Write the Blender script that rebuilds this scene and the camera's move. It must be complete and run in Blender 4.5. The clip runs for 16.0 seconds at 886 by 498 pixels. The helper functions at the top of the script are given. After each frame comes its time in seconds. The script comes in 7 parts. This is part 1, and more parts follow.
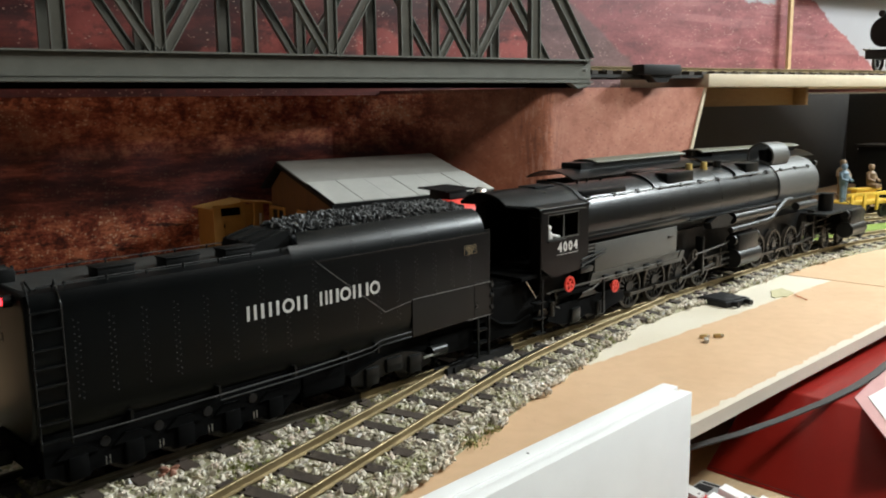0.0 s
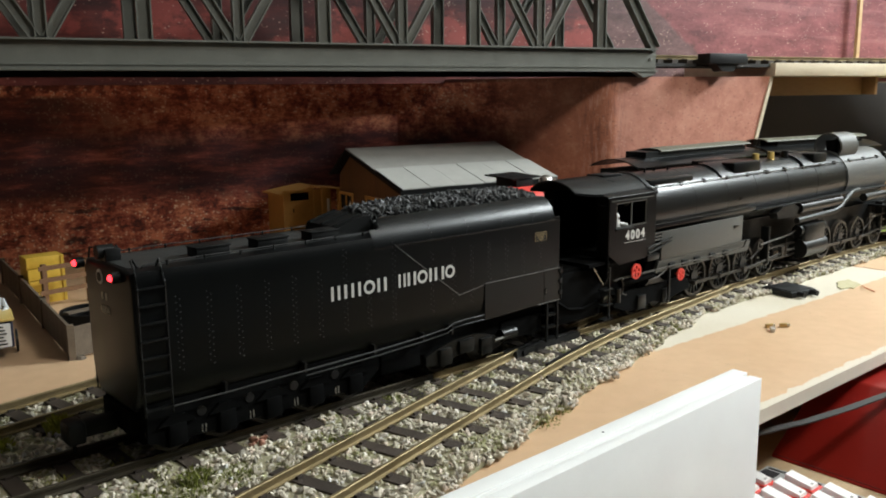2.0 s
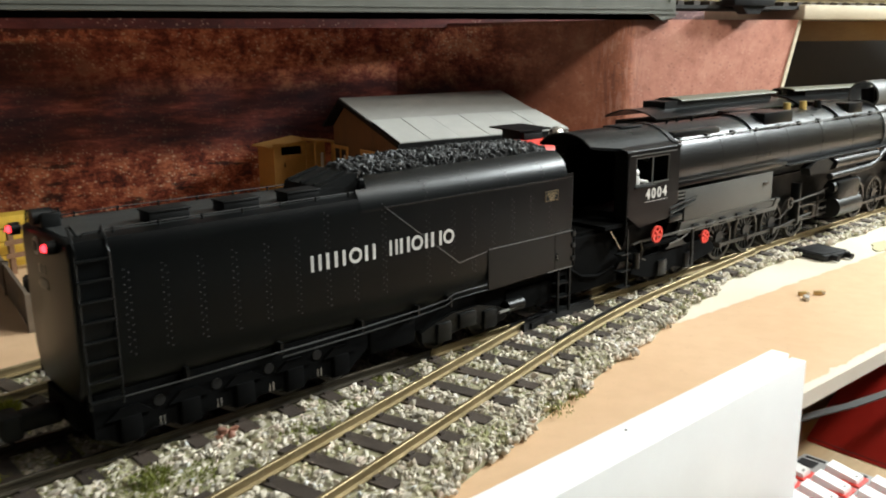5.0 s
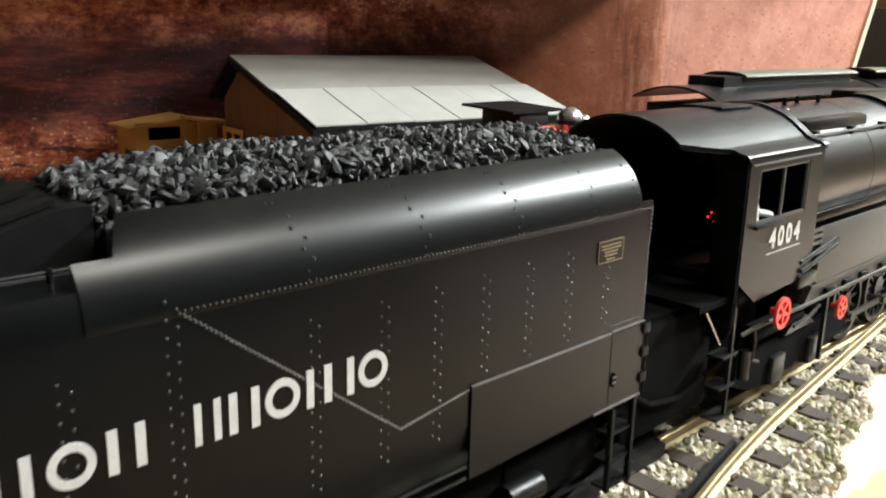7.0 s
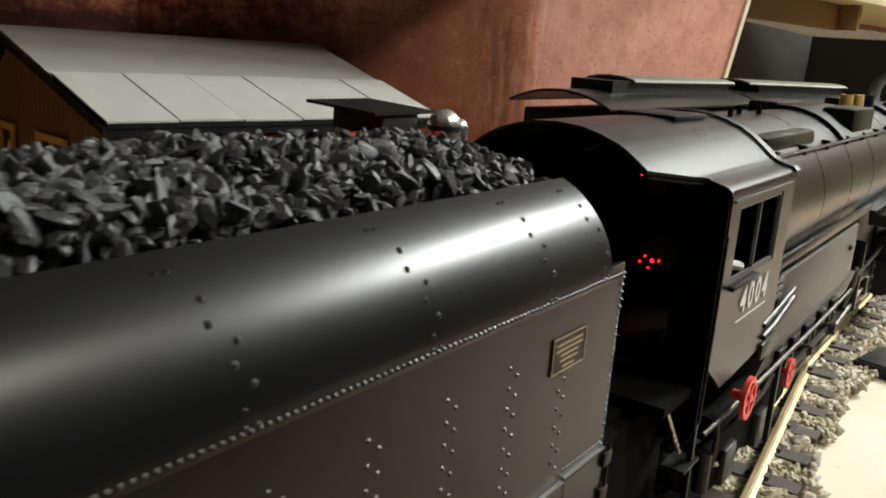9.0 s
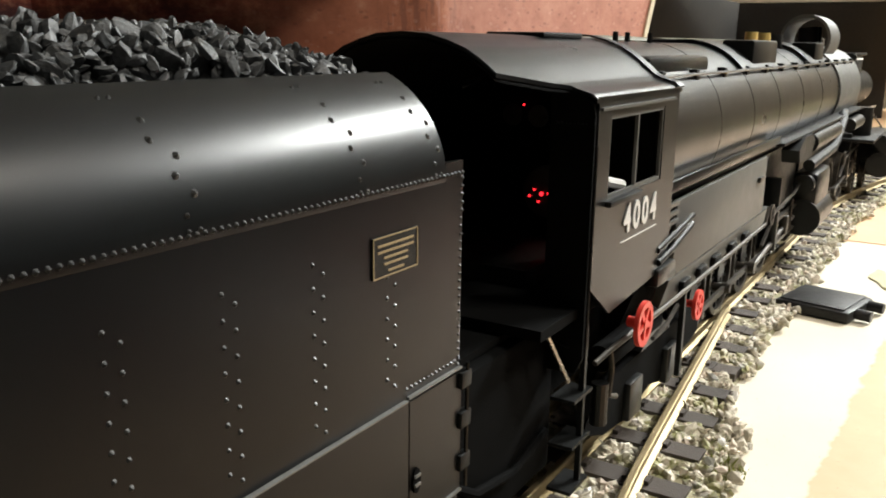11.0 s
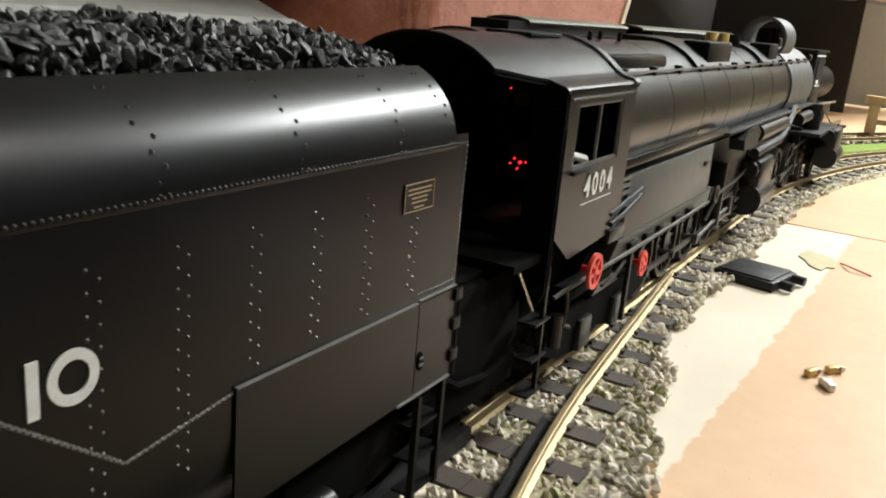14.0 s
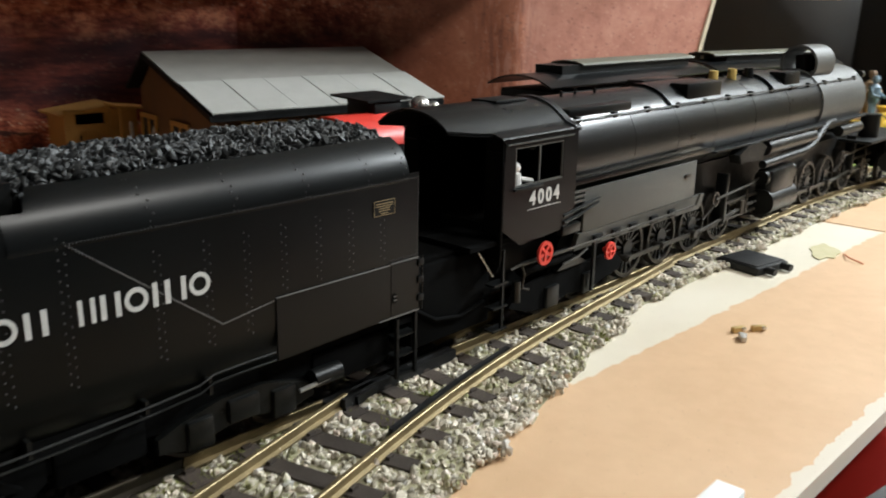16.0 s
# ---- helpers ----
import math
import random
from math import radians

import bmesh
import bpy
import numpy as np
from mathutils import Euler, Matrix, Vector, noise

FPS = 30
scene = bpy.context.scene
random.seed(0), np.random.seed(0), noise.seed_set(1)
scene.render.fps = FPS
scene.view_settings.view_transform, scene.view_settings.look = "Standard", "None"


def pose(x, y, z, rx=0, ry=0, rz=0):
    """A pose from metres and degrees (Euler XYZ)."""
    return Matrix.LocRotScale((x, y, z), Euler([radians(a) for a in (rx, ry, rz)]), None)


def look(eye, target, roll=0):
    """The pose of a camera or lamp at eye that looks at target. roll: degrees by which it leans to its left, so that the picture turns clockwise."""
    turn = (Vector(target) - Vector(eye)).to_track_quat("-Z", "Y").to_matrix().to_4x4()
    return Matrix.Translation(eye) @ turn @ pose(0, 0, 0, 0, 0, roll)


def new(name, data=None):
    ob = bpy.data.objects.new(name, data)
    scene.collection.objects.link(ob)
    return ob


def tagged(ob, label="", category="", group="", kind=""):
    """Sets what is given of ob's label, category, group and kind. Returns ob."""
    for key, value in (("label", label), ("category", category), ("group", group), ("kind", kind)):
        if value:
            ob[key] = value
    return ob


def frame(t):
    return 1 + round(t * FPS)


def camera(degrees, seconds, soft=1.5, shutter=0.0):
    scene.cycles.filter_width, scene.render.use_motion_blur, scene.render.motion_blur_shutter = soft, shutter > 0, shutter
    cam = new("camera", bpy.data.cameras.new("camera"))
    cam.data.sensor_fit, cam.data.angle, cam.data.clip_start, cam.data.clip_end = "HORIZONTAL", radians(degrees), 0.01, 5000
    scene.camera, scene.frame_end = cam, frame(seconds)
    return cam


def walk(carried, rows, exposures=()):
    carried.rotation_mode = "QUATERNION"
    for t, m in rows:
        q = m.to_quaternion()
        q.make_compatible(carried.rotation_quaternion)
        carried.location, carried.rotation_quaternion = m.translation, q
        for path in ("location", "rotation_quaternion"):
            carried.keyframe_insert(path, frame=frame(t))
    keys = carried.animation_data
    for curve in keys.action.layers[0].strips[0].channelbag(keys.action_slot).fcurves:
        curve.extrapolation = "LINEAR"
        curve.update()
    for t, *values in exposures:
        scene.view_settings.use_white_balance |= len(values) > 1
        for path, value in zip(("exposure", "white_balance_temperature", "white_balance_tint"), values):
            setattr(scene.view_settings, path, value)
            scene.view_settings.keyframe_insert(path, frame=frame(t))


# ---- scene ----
cam = camera(54.8, 16.0, soft=1.9, shutter=0.5)
PATH = [
    (0, (-0.241, -0.601, 0.256), (1.178, 0.77, -0.075), -0.8),
    (0.5, (-0.247, -0.614, 0.265), (1.13, 0.79, -0.096), -0.6),
    (1, (-0.258, -0.615, 0.265), (1.092, 0.814, -0.102), -0.6),
    (1.5, (-0.265, -0.611, 0.261), (1.064, 0.839, -0.102), -0.5),
    (2, (-0.274, -0.604, 0.259), (1.056, 0.845, -0.1), -0.6),
    (2.5, (-0.274, -0.605, 0.26), (1.046, 0.854, -0.102), -0.9),
    (3, (-0.274, -0.604, 0.257), (1.039, 0.861, -0.103), -0.8),
    (3.5, (-0.274, -0.603, 0.257), (1.035, 0.865, -0.106), -0.7),
    (4, (-0.272, -0.6, 0.256), (1.032, 0.865, -0.135), -1.2),
    (4.2, (-0.27, -0.599, 0.255), (1.033, 0.862, -0.15), -1.3),
    (6.5, (0.031, -0.299, 0.214), (1.362, 1.095, -0.317), 1.3),
    (7, (0.086, -0.234, 0.2), (1.464, 1.13, -0.291), 1.4),
    (7.5, (0.094, -0.217, 0.2), (1.512, 1.115, -0.262), 2.4),
    (8, (0.123, -0.189, 0.186), (1.624, 1.069, -0.22), 1.9),
    (8.5, (0.159, -0.148, 0.186), (1.757, 0.974, -0.247), 3.5),
    (9, (0.191, -0.128, 0.186), (1.812, 0.946, -0.283), 4.4),
    (9.5, (0.21, -0.147, 0.178), (1.781, 0.997, -0.295), 2.9),
    (10, (0.224, -0.163, 0.163), (1.823, 0.945, -0.297), 0.4),
    (12.3, (0.212, -0.127, 0.161), (1.948, 0.729, -0.341), 4.3),
    (12.5, (0.211, -0.13, 0.162), (1.938, 0.73, -0.367), 4.3),
    (13, (0.202, -0.137, 0.165), (1.909, 0.741, -0.397), 4.6),
    (13.5, (0.174, -0.148, 0.167), (1.879, 0.738, -0.386), 5.0),
    (14, (0.147, -0.178, 0.174), (1.84, 0.736, -0.374), 5.1),
    (14.5, (0.106, -0.212, 0.192), (1.789, 0.695, -0.395), 6.6),
    (15, (0.078, -0.257, 0.211), (1.716, 0.717, -0.396), 5.5),
    (15.5, (0.048, -0.321, 0.244), (1.597, 0.778, -0.382), 3.6),
    (16, (0.03, -0.395, 0.232), (1.469, 0.879, -0.322), 1.0),
]
walk(cam, [(t, look(eye, target, roll)) for t, eye, target, roll in PATH], [(0.0, -0.36, 6250, 11), (4.2, -0.2, 6300, 11), (6.4, 0.45, 6400, 12), (8.0, 0.45, 6500, 13), (9.0, -0.33, 6750, 13), (10.0, 0.2, 6600, 14), (12.4, -0.24, 6800, 14), (13.4, -0.24, 6600, 14), (15.0, -0.43, 6450, 14), (16.0, -0.36, 6200, 13)])

# ---- world and lights ----
world = bpy.data.worlds.new("room_air")
scene.world = world
world.use_nodes = True
world.node_tree.nodes["Background"].inputs[0].default_value = (0.9, 0.85, 0.8, 1)
world.node_tree.nodes["Background"].inputs[1].default_value = 0.02


def area_lamp(name, eye, target, sx, sy, watts, colour):
    data = bpy.data.lights.new(name, "AREA")
    data.shape, data.size, data.size_y, data.energy, data.color = "RECTANGLE", sx, sy, watts, colour
    ob = new(name, data)
    ob.matrix_world = look(eye, target)
    return ob


# a white box lamp at the far end of the room, which also lights the ceiling, and a round dish lamp over the near bench
LAMP, LAMP_SIZE = (2.75, -0.95, 1.6), (0.7, 0.14)
DISH, DISH_R = (0.85, -1.0, 1.48), 0.22
area_lamp("box_lamp_light", LAMP, (0.9, 0.1, 0), *LAMP_SIZE, 140.0, (0.91, 0.975, 0.95))
area_lamp("box_lamp_light", (LAMP[0], LAMP[1], LAMP[2] + 0.06), (LAMP[0], LAMP[1], 3), *LAMP_SIZE, 38.0, (0.92, 0.97, 0.95))
area_lamp("dish_lamp_light", DISH, (DISH[0], DISH[1] + 0.3, 0), DISH_R * 1.8, DISH_R * 1.8, 30.0, (1.0, 0.975, 0.87))


# ---- materials ----
def nodes_of(name):
    m = bpy.data.materials.new(name)
    m.use_nodes = True
    nt = m.node_tree
    return m, nt, nt.nodes["Principled BSDF"]


def node(nt, kind, **values):
    n = nt.nodes.new(kind)
    for k, v in values.items():
        n.inputs[k.replace("_", " ")].default_value = v
    return n


def ramp(nt, fac, stops):
    r = nt.nodes.new("ShaderNodeValToRGB")
    els = r.color_ramp.elements
    while len(els) < len(stops):
        els.new(0.5)
    for e, (p, c) in zip(els, stops):
        e.position, e.color = p, (*c, 1)
    nt.links.new(fac, r.inputs[0])
    return r.outputs[0]


def mix(nt, fac, a, b, mode="MIX"):
    m = nt.nodes.new("ShaderNodeMix")
    m.data_type, m.blend_type = "RGBA", mode
    for sock, v in ((m.inputs[0], fac), (m.inputs[6], a), (m.inputs[7], b)):
        if isinstance(v, (int, float)):
            sock.default_value = v
        elif isinstance(v, tuple):
            sock.default_value = (*v, 1)
        else:
            nt.links.new(v, sock)
    return m.outputs[2]


def maths(nt, op, a, b=0.0, clamp=False):
    m = nt.nodes.new("ShaderNodeMath")
    m.operation, m.use_clamp = op, clamp
    for sock, v in ((m.inputs[0], a), (m.inputs[1], b)):
        if isinstance(v, (int, float)):
            sock.default_value = v
        else:
            nt.links.new(v, sock)
    return m.outputs[0]


def noise_tex(nt, vec, scale, detail=4.0, rough=0.55):
    n = node(nt, "ShaderNodeTexNoise", Scale=scale, Detail=detail, Roughness=rough)
    nt.links.new(vec, n.inputs["Vector"])
    return n.outputs[0]


def span(nt, v, a, b):
    """0 at a to 1 at b, smooth."""
    m = nt.nodes.new("ShaderNodeMapRange")
    m.interpolation_type = "SMOOTHSTEP"
    nt.links.new(v, m.inputs[0])
    m.inputs[1].default_value, m.inputs[2].default_value = a, b
    return m.outputs[0]


def surface(name, dark, light, scale=150.0, rough=(0.4, 0.6), metal=0.0, bump=0.0, fine=900.0, island=0.0, piece=0.0, specks=None, stretch=(1, 1, 1), gloss=0.5):
    """A plain painted, plastic, metal or mineral surface: two scales of variation in colour and gloss, fine relief."""
    m, nt, p = nodes_of(name)
    tc = nt.nodes.new("ShaderNodeTexCoord")
    mp = nt.nodes.new("ShaderNodeMapping")
    mp.inputs["Scale"].default_value = stretch
    nt.links.new(tc.outputs["Object"], mp.inputs[0])
    vec = mp.outputs[0]
    big, small = noise_tex(nt, vec, scale, 5), noise_tex(nt, vec, fine, 3)
    col = ramp(nt, big, [(0.3, dark), (0.7, light)])
    col = mix(nt, 0.35, col, ramp(nt, small, [(0.3, dark), (0.7, light)]))
    if specks:
        sp = noise_tex(nt, vec, fine * 0.7, 2, 0.7)
        col = mix(nt, ramp(nt, sp, [(specks[1], (0, 0, 0)), (specks[1] + 0.06, (1, 1, 1))]), col, specks[0])
    if island or piece:
        if island:
            r = nt.nodes.new("ShaderNodeNewGeometry").outputs["Random Per Island"]
        else:
            r = nt.nodes.new("ShaderNodeObjectInfo").outputs["Random"]
        k = island or piece
        col = mix(nt, 1.0, col, ramp(nt, r, [(0.0, (1 - k,) * 3), (1.0, (1 + k * 0.6,) * 3)]), "MULTIPLY")
    nt.links.new(col, p.inputs["Base Color"])
    rr = nt.nodes.new("ShaderNodeMapRange")
    nt.links.new(big, rr.inputs[0])
    rr.inputs[1].default_value, rr.inputs[2].default_value = 0.25, 0.75
    rr.inputs[3].default_value, rr.inputs[4].default_value = rough
    nt.links.new(rr.outputs[0], p.inputs["Roughness"])
    p.inputs["Metallic"].default_value = metal
    p.inputs["Specular IOR Level"].default_value = gloss
    if bump:
        b = nt.nodes.new("ShaderNodeBump")
        b.inputs["Strength"].default_value, b.inputs["Distance"].default_value = bump, 0.0006
        nt.links.new(small, b.inputs["Height"])
        nt.links.new(b.outputs[0], p.inputs["Normal"])
    return m


def glow(name, colour, strength):
    m, nt, p = nodes_of(name)
    p.inputs["Base Color"].default_value = (*colour, 1)
    p.inputs["Emission Color"].default_value = (*colour, 1)
    p.inputs["Emission Strength"].default_value = strength
    return m


BLACK = surface("satin_black_paint", (0.0018, 0.0024, 0.0026), (0.0026, 0.0033, 0.0036), 30, (0.31, 0.34), 0.0, 0.0, 2500, gloss=0.24)
SHEEN = surface("soft_sheen_black_paint", (0.0034, 0.0039, 0.004), (0.0042, 0.0047, 0.0048), 40, (0.27, 0.31), 0.0, 0.0, 2500, gloss=0.3)
# greyer than the body: the ceiling's reflection is put into the deck colour
DECK = surface("deck_paint_with_sheen", (0.024, 0.026, 0.025), (0.036, 0.038, 0.037), 60, (0.4, 0.5), 0.0, 0.1, 1500)
BLACK_DULL = surface("dull_black_paint", (0.003, 0.0035, 0.0035), (0.0065, 0.007, 0.0068), 120, (0.4, 0.55), 0.0, 0.1, 1800, gloss=0.22)
BLACK_OILY = surface("oily_black_metal", (0.0024, 0.003, 0.0028), (0.007, 0.0074, 0.007), 160, (0.26, 0.42), 0.0, 0.12, 1200, gloss=0.35)
# very dark matt black: shade in the cab and underneath is put into it
BLACK_AND_SHADE = surface("matt_black_and_shade", (0.0026, 0.0027, 0.0027), (0.004, 0.0041, 0.0041), 120, (0.85, 0.95), 0.0, 0.0, 1500, gloss=0.05)
# paler than the body black: the rivets' glints are put into it
RIVET = surface("rivet_black_with_glint", (0.017, 0.018, 0.018), (0.028, 0.029, 0.029), 200, (0.38, 0.46))
PALE_EDGE = surface("pale_grey_edge", (0.08, 0.08, 0.077), (0.15, 0.15, 0.144), 300, (0.35, 0.45))
GRAPHITE = surface("graphite_grey_paint", (0.055, 0.056, 0.051), (0.082, 0.083, 0.076), 90, (0.42, 0.55), 0.0, 0.04, 2000)
DARK_STEEL = surface("dark_steel", (0.025, 0.023, 0.02), (0.08, 0.07, 0.058), 200, (0.35, 0.5), 0.6, 0.1, 1500)
STEEL = surface("bright_steel", (0.45, 0.44, 0.42), (0.68, 0.66, 0.63), 200, (0.22, 0.35), 0.9)
PIPE = surface("oily_grey_pipe", (0.01, 0.0105, 0.0105), (0.024, 0.025, 0.025), 300, (0.28, 0.38))
SILVER = surface("silver_lettering", (0.5, 0.5, 0.48), (0.62, 0.62, 0.6), 300, (0.4, 0.5))
GOLD = surface("dull_silver_lettering", (0.3, 0.28, 0.24), (0.42, 0.39, 0.33), 300, (0.4, 0.5))
GILT = surface("gilt_lines", (0.2, 0.145, 0.07), (0.29, 0.22, 0.11), 300, (0.4, 0.5))
RED = surface("bright_red_plastic", (0.55, 0.03, 0.02), (0.7, 0.05, 0.03), 200, (0.4, 0.5))
YELLOW = surface("yellow_plastic", (0.6, 0.38, 0.04), (0.72, 0.47, 0.06), 200, (0.4, 0.55))
CREAM = surface("cream_brass", (0.55, 0.4, 0.12), (0.7, 0.52, 0.17), 200, (0.35, 0.5), 0.2)
COAL = surface("coal", (0.028, 0.03, 0.031), (0.085, 0.089, 0.091), 400, (0.42, 0.68), 0.0, 0.35, 1100, island=0.6, gloss=0.45)
BRASS = surface("brass_rail", (0.19, 0.145, 0.075), (0.36, 0.285, 0.16), 90, (0.42, 0.56), 0.85, 0.1, 900, stretch=(0.3, 1, 1))
BRASS_DULL = surface("weathered_brass_rail", (0.13, 0.1, 0.055), (0.28, 0.21, 0.1), 90, (0.42, 0.6), 0.75, 0.1, 900, stretch=(0.3, 1, 1))
TIE = surface("brown_plastic_tie", (0.034, 0.025, 0.019), (0.068, 0.051, 0.039), 150, (0.55, 0.75), 0.0, 0.4, 1500, piece=0.35, stretch=(1, 0.15, 1))
FROG = surface("black_plastic", (0.006, 0.006, 0.0065), (0.015, 0.015, 0.015), 200, (0.42, 0.55), 0.0, 0.1, 1800, gloss=0.35)
CHALK = surface("white_plastic", (0.72, 0.72, 0.7), (0.82, 0.82, 0.8), 100, (0.4, 0.5), 0.0, 0.02, 1500)
WHITE_MDF = surface("white_laminate", (0.78, 0.79, 0.78), (0.86, 0.87, 0.86), 20, (0.35, 0.5), 0.0, 0.05, 900)
PINE = surface("pine_wood", (0.42, 0.27, 0.12), (0.62, 0.44, 0.24), 30, (0.5, 0.65), 0.0, 0.2, 300, stretch=(0.15, 1, 1))
PALE_PINE = surface("pale_sawn_wood", (0.62, 0.52, 0.36), (0.78, 0.69, 0.52), 40, (0.55, 0.7), 0.0, 0.2, 400, stretch=(0.2, 1, 1))
BROWN_WOOD = surface("orange_brown_boards", (0.125, 0.058, 0.024), (0.2, 0.098, 0.04), 60, (0.55, 0.7), 0.0, 0.2, 600, stretch=(1, 1, 0.15))
HUT_YELLOW = surface("ochre_painted_wood", (0.5, 0.25, 0.055), (0.62, 0.34, 0.09), 100, (0.5, 0.7), 0.0, 0.15, 700)
ROOF_GREY = surface("grey_roof_card", (0.235, 0.235, 0.215), (0.315, 0.31, 0.285), 45, (0.55, 0.7), 0.0, 0.1, 900)
ROOF_GREEN = surface("dark_green_roof", (0.085, 0.085, 0.06), (0.13, 0.128, 0.09), 60, (0.5, 0.65), 0.0, 0.1, 900)
BRIDGE = surface("grey_bridge_paint", (0.125, 0.127, 0.108), (0.168, 0.17, 0.146), 40, (0.42, 0.55), 0.0, 0.05, 1500)
FENCE = surface("weathered_fence", (0.1, 0.075, 0.05), (0.18, 0.14, 0.1), 90, (0.65, 0.8), 0.0, 0.3, 700, piece=0.2)
RECESS_SHADE_AND_BED = surface("recess_shade_and_bed", (0.012, 0.011, 0.01), (0.03, 0.026, 0.022), 6, (0.7, 0.85), 0.0, 0.1, 120)
RED_CASE = surface("glossy_red_enamel", (0.23, 0.011, 0.007), (0.28, 0.014, 0.009), 12, (0.3, 0.42), 0.0, 0.02, 600, gloss=0.35)
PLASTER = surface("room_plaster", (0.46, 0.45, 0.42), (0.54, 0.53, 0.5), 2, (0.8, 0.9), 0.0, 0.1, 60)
# unseen walls coloured dark so the tender's side reflects little
DARK_UNSEEN = surface("dark_unseen_wall", (0.045, 0.043, 0.042), (0.065, 0.063, 0.06), 2, (0.8, 0.9), 0.0, 0.1, 60)
BEIGE = surface("beige_wall_paint", (0.24, 0.19, 0.13), (0.3, 0.24, 0.17), 2, (0.8, 0.9), 0.0, 0.1, 60)
CEILING = surface("white_ceiling_paint", (0.66, 0.66, 0.64), (0.74, 0.74, 0.72), 3, (0.8, 0.9), 0.0, 0.1, 60)
SHADED_RAIL = surface("rail_darkened_for_shade", (0.035, 0.03, 0.022), (0.085, 0.072, 0.05), 90, (0.4, 0.6), 0.6, 0.1, 900, stretch=(0.3, 1, 1))
CARPET = surface("room_carpet", (0.035, 0.03, 0.026), (0.06, 0.052, 0.045), 8, (0.9, 0.95), 0.0, 0.4, 200)
BENCH_WOOD = surface("brown_bench_wood", (0.34, 0.23, 0.12), (0.48, 0.35, 0.2), 30, (0.5, 0.65), 0.0, 0.2, 300, stretch=(0.15, 1, 1))
GRASS = surface("grass_mat", (0.1, 0.17, 0.02), (0.22, 0.3, 0.04), 120, (0.8, 0.9), 0.0, 0.6, 900)
GREY_PLASTIC = surface("grey_remote_plastic", (0.3, 0.3, 0.29), (0.38, 0.38, 0.37), 150, (0.45, 0.6), 0.0, 0.05, 1500)
RED_LAMP = glow("red_tail_lamp", (1.0, 0.03, 0.04), 6.0)
RED_GLOW = glow("red_firebox_lamp", (1.0, 0.02, 0.03), 3.0)
AMBER_GLOW = glow("amber_cab_lamp", (1.0, 0.45, 0.05), 0.9)


def ballast_material():
    m, nt, p = nodes_of("ballast_chippings")
    tc = nt.nodes.new("ShaderNodeTexCoord")
    vec = tc.outputs["Object"]
    r = nt.nodes.new("ShaderNodeNewGeometry").outputs["Random Per Island"]
    col = ramp(nt, r, [(0.0, (0.27, 0.25, 0.205)), (0.2, (0.46, 0.42, 0.335)), (0.45, (0.65, 0.6, 0.49)), (0.7, (0.75, 0.7, 0.59)), (0.85, (0.68, 0.56, 0.46)), (0.93, (0.88, 0.83, 0.77)), (1.0, (0.52, 0.53, 0.53))])
    n = noise_tex(nt, vec, 700, 3)
    col = mix(nt, 0.5, col, ramp(nt, n, [(0.3, (0.6, 0.58, 0.55)), (0.7, (1, 1, 1))]), "MULTIPLY")
    moss = noise_tex(nt, vec, 22, 3)
    moss2 = noise_tex(nt, vec, 180, 2)
    f = maths(nt, "MULTIPLY", span(nt, moss, 0.48, 0.61), span(nt, moss2, 0.44, 0.62))
    col = mix(nt, maths(nt, "MULTIPLY", f, 0.75), col, (0.24, 0.25, 0.07))
    nt.links.new(col, p.inputs["Base Color"])
    p.inputs["Roughness"].default_value = 0.8
    b = nt.nodes.new("ShaderNodeBump")
    b.inputs["Strength"].default_value, b.inputs["Distance"].default_value = 0.5, 0.0005
    nt.links.new(n, b.inputs["Height"])
    nt.links.new(b.outputs[0], p.inputs["Normal"])
    return m


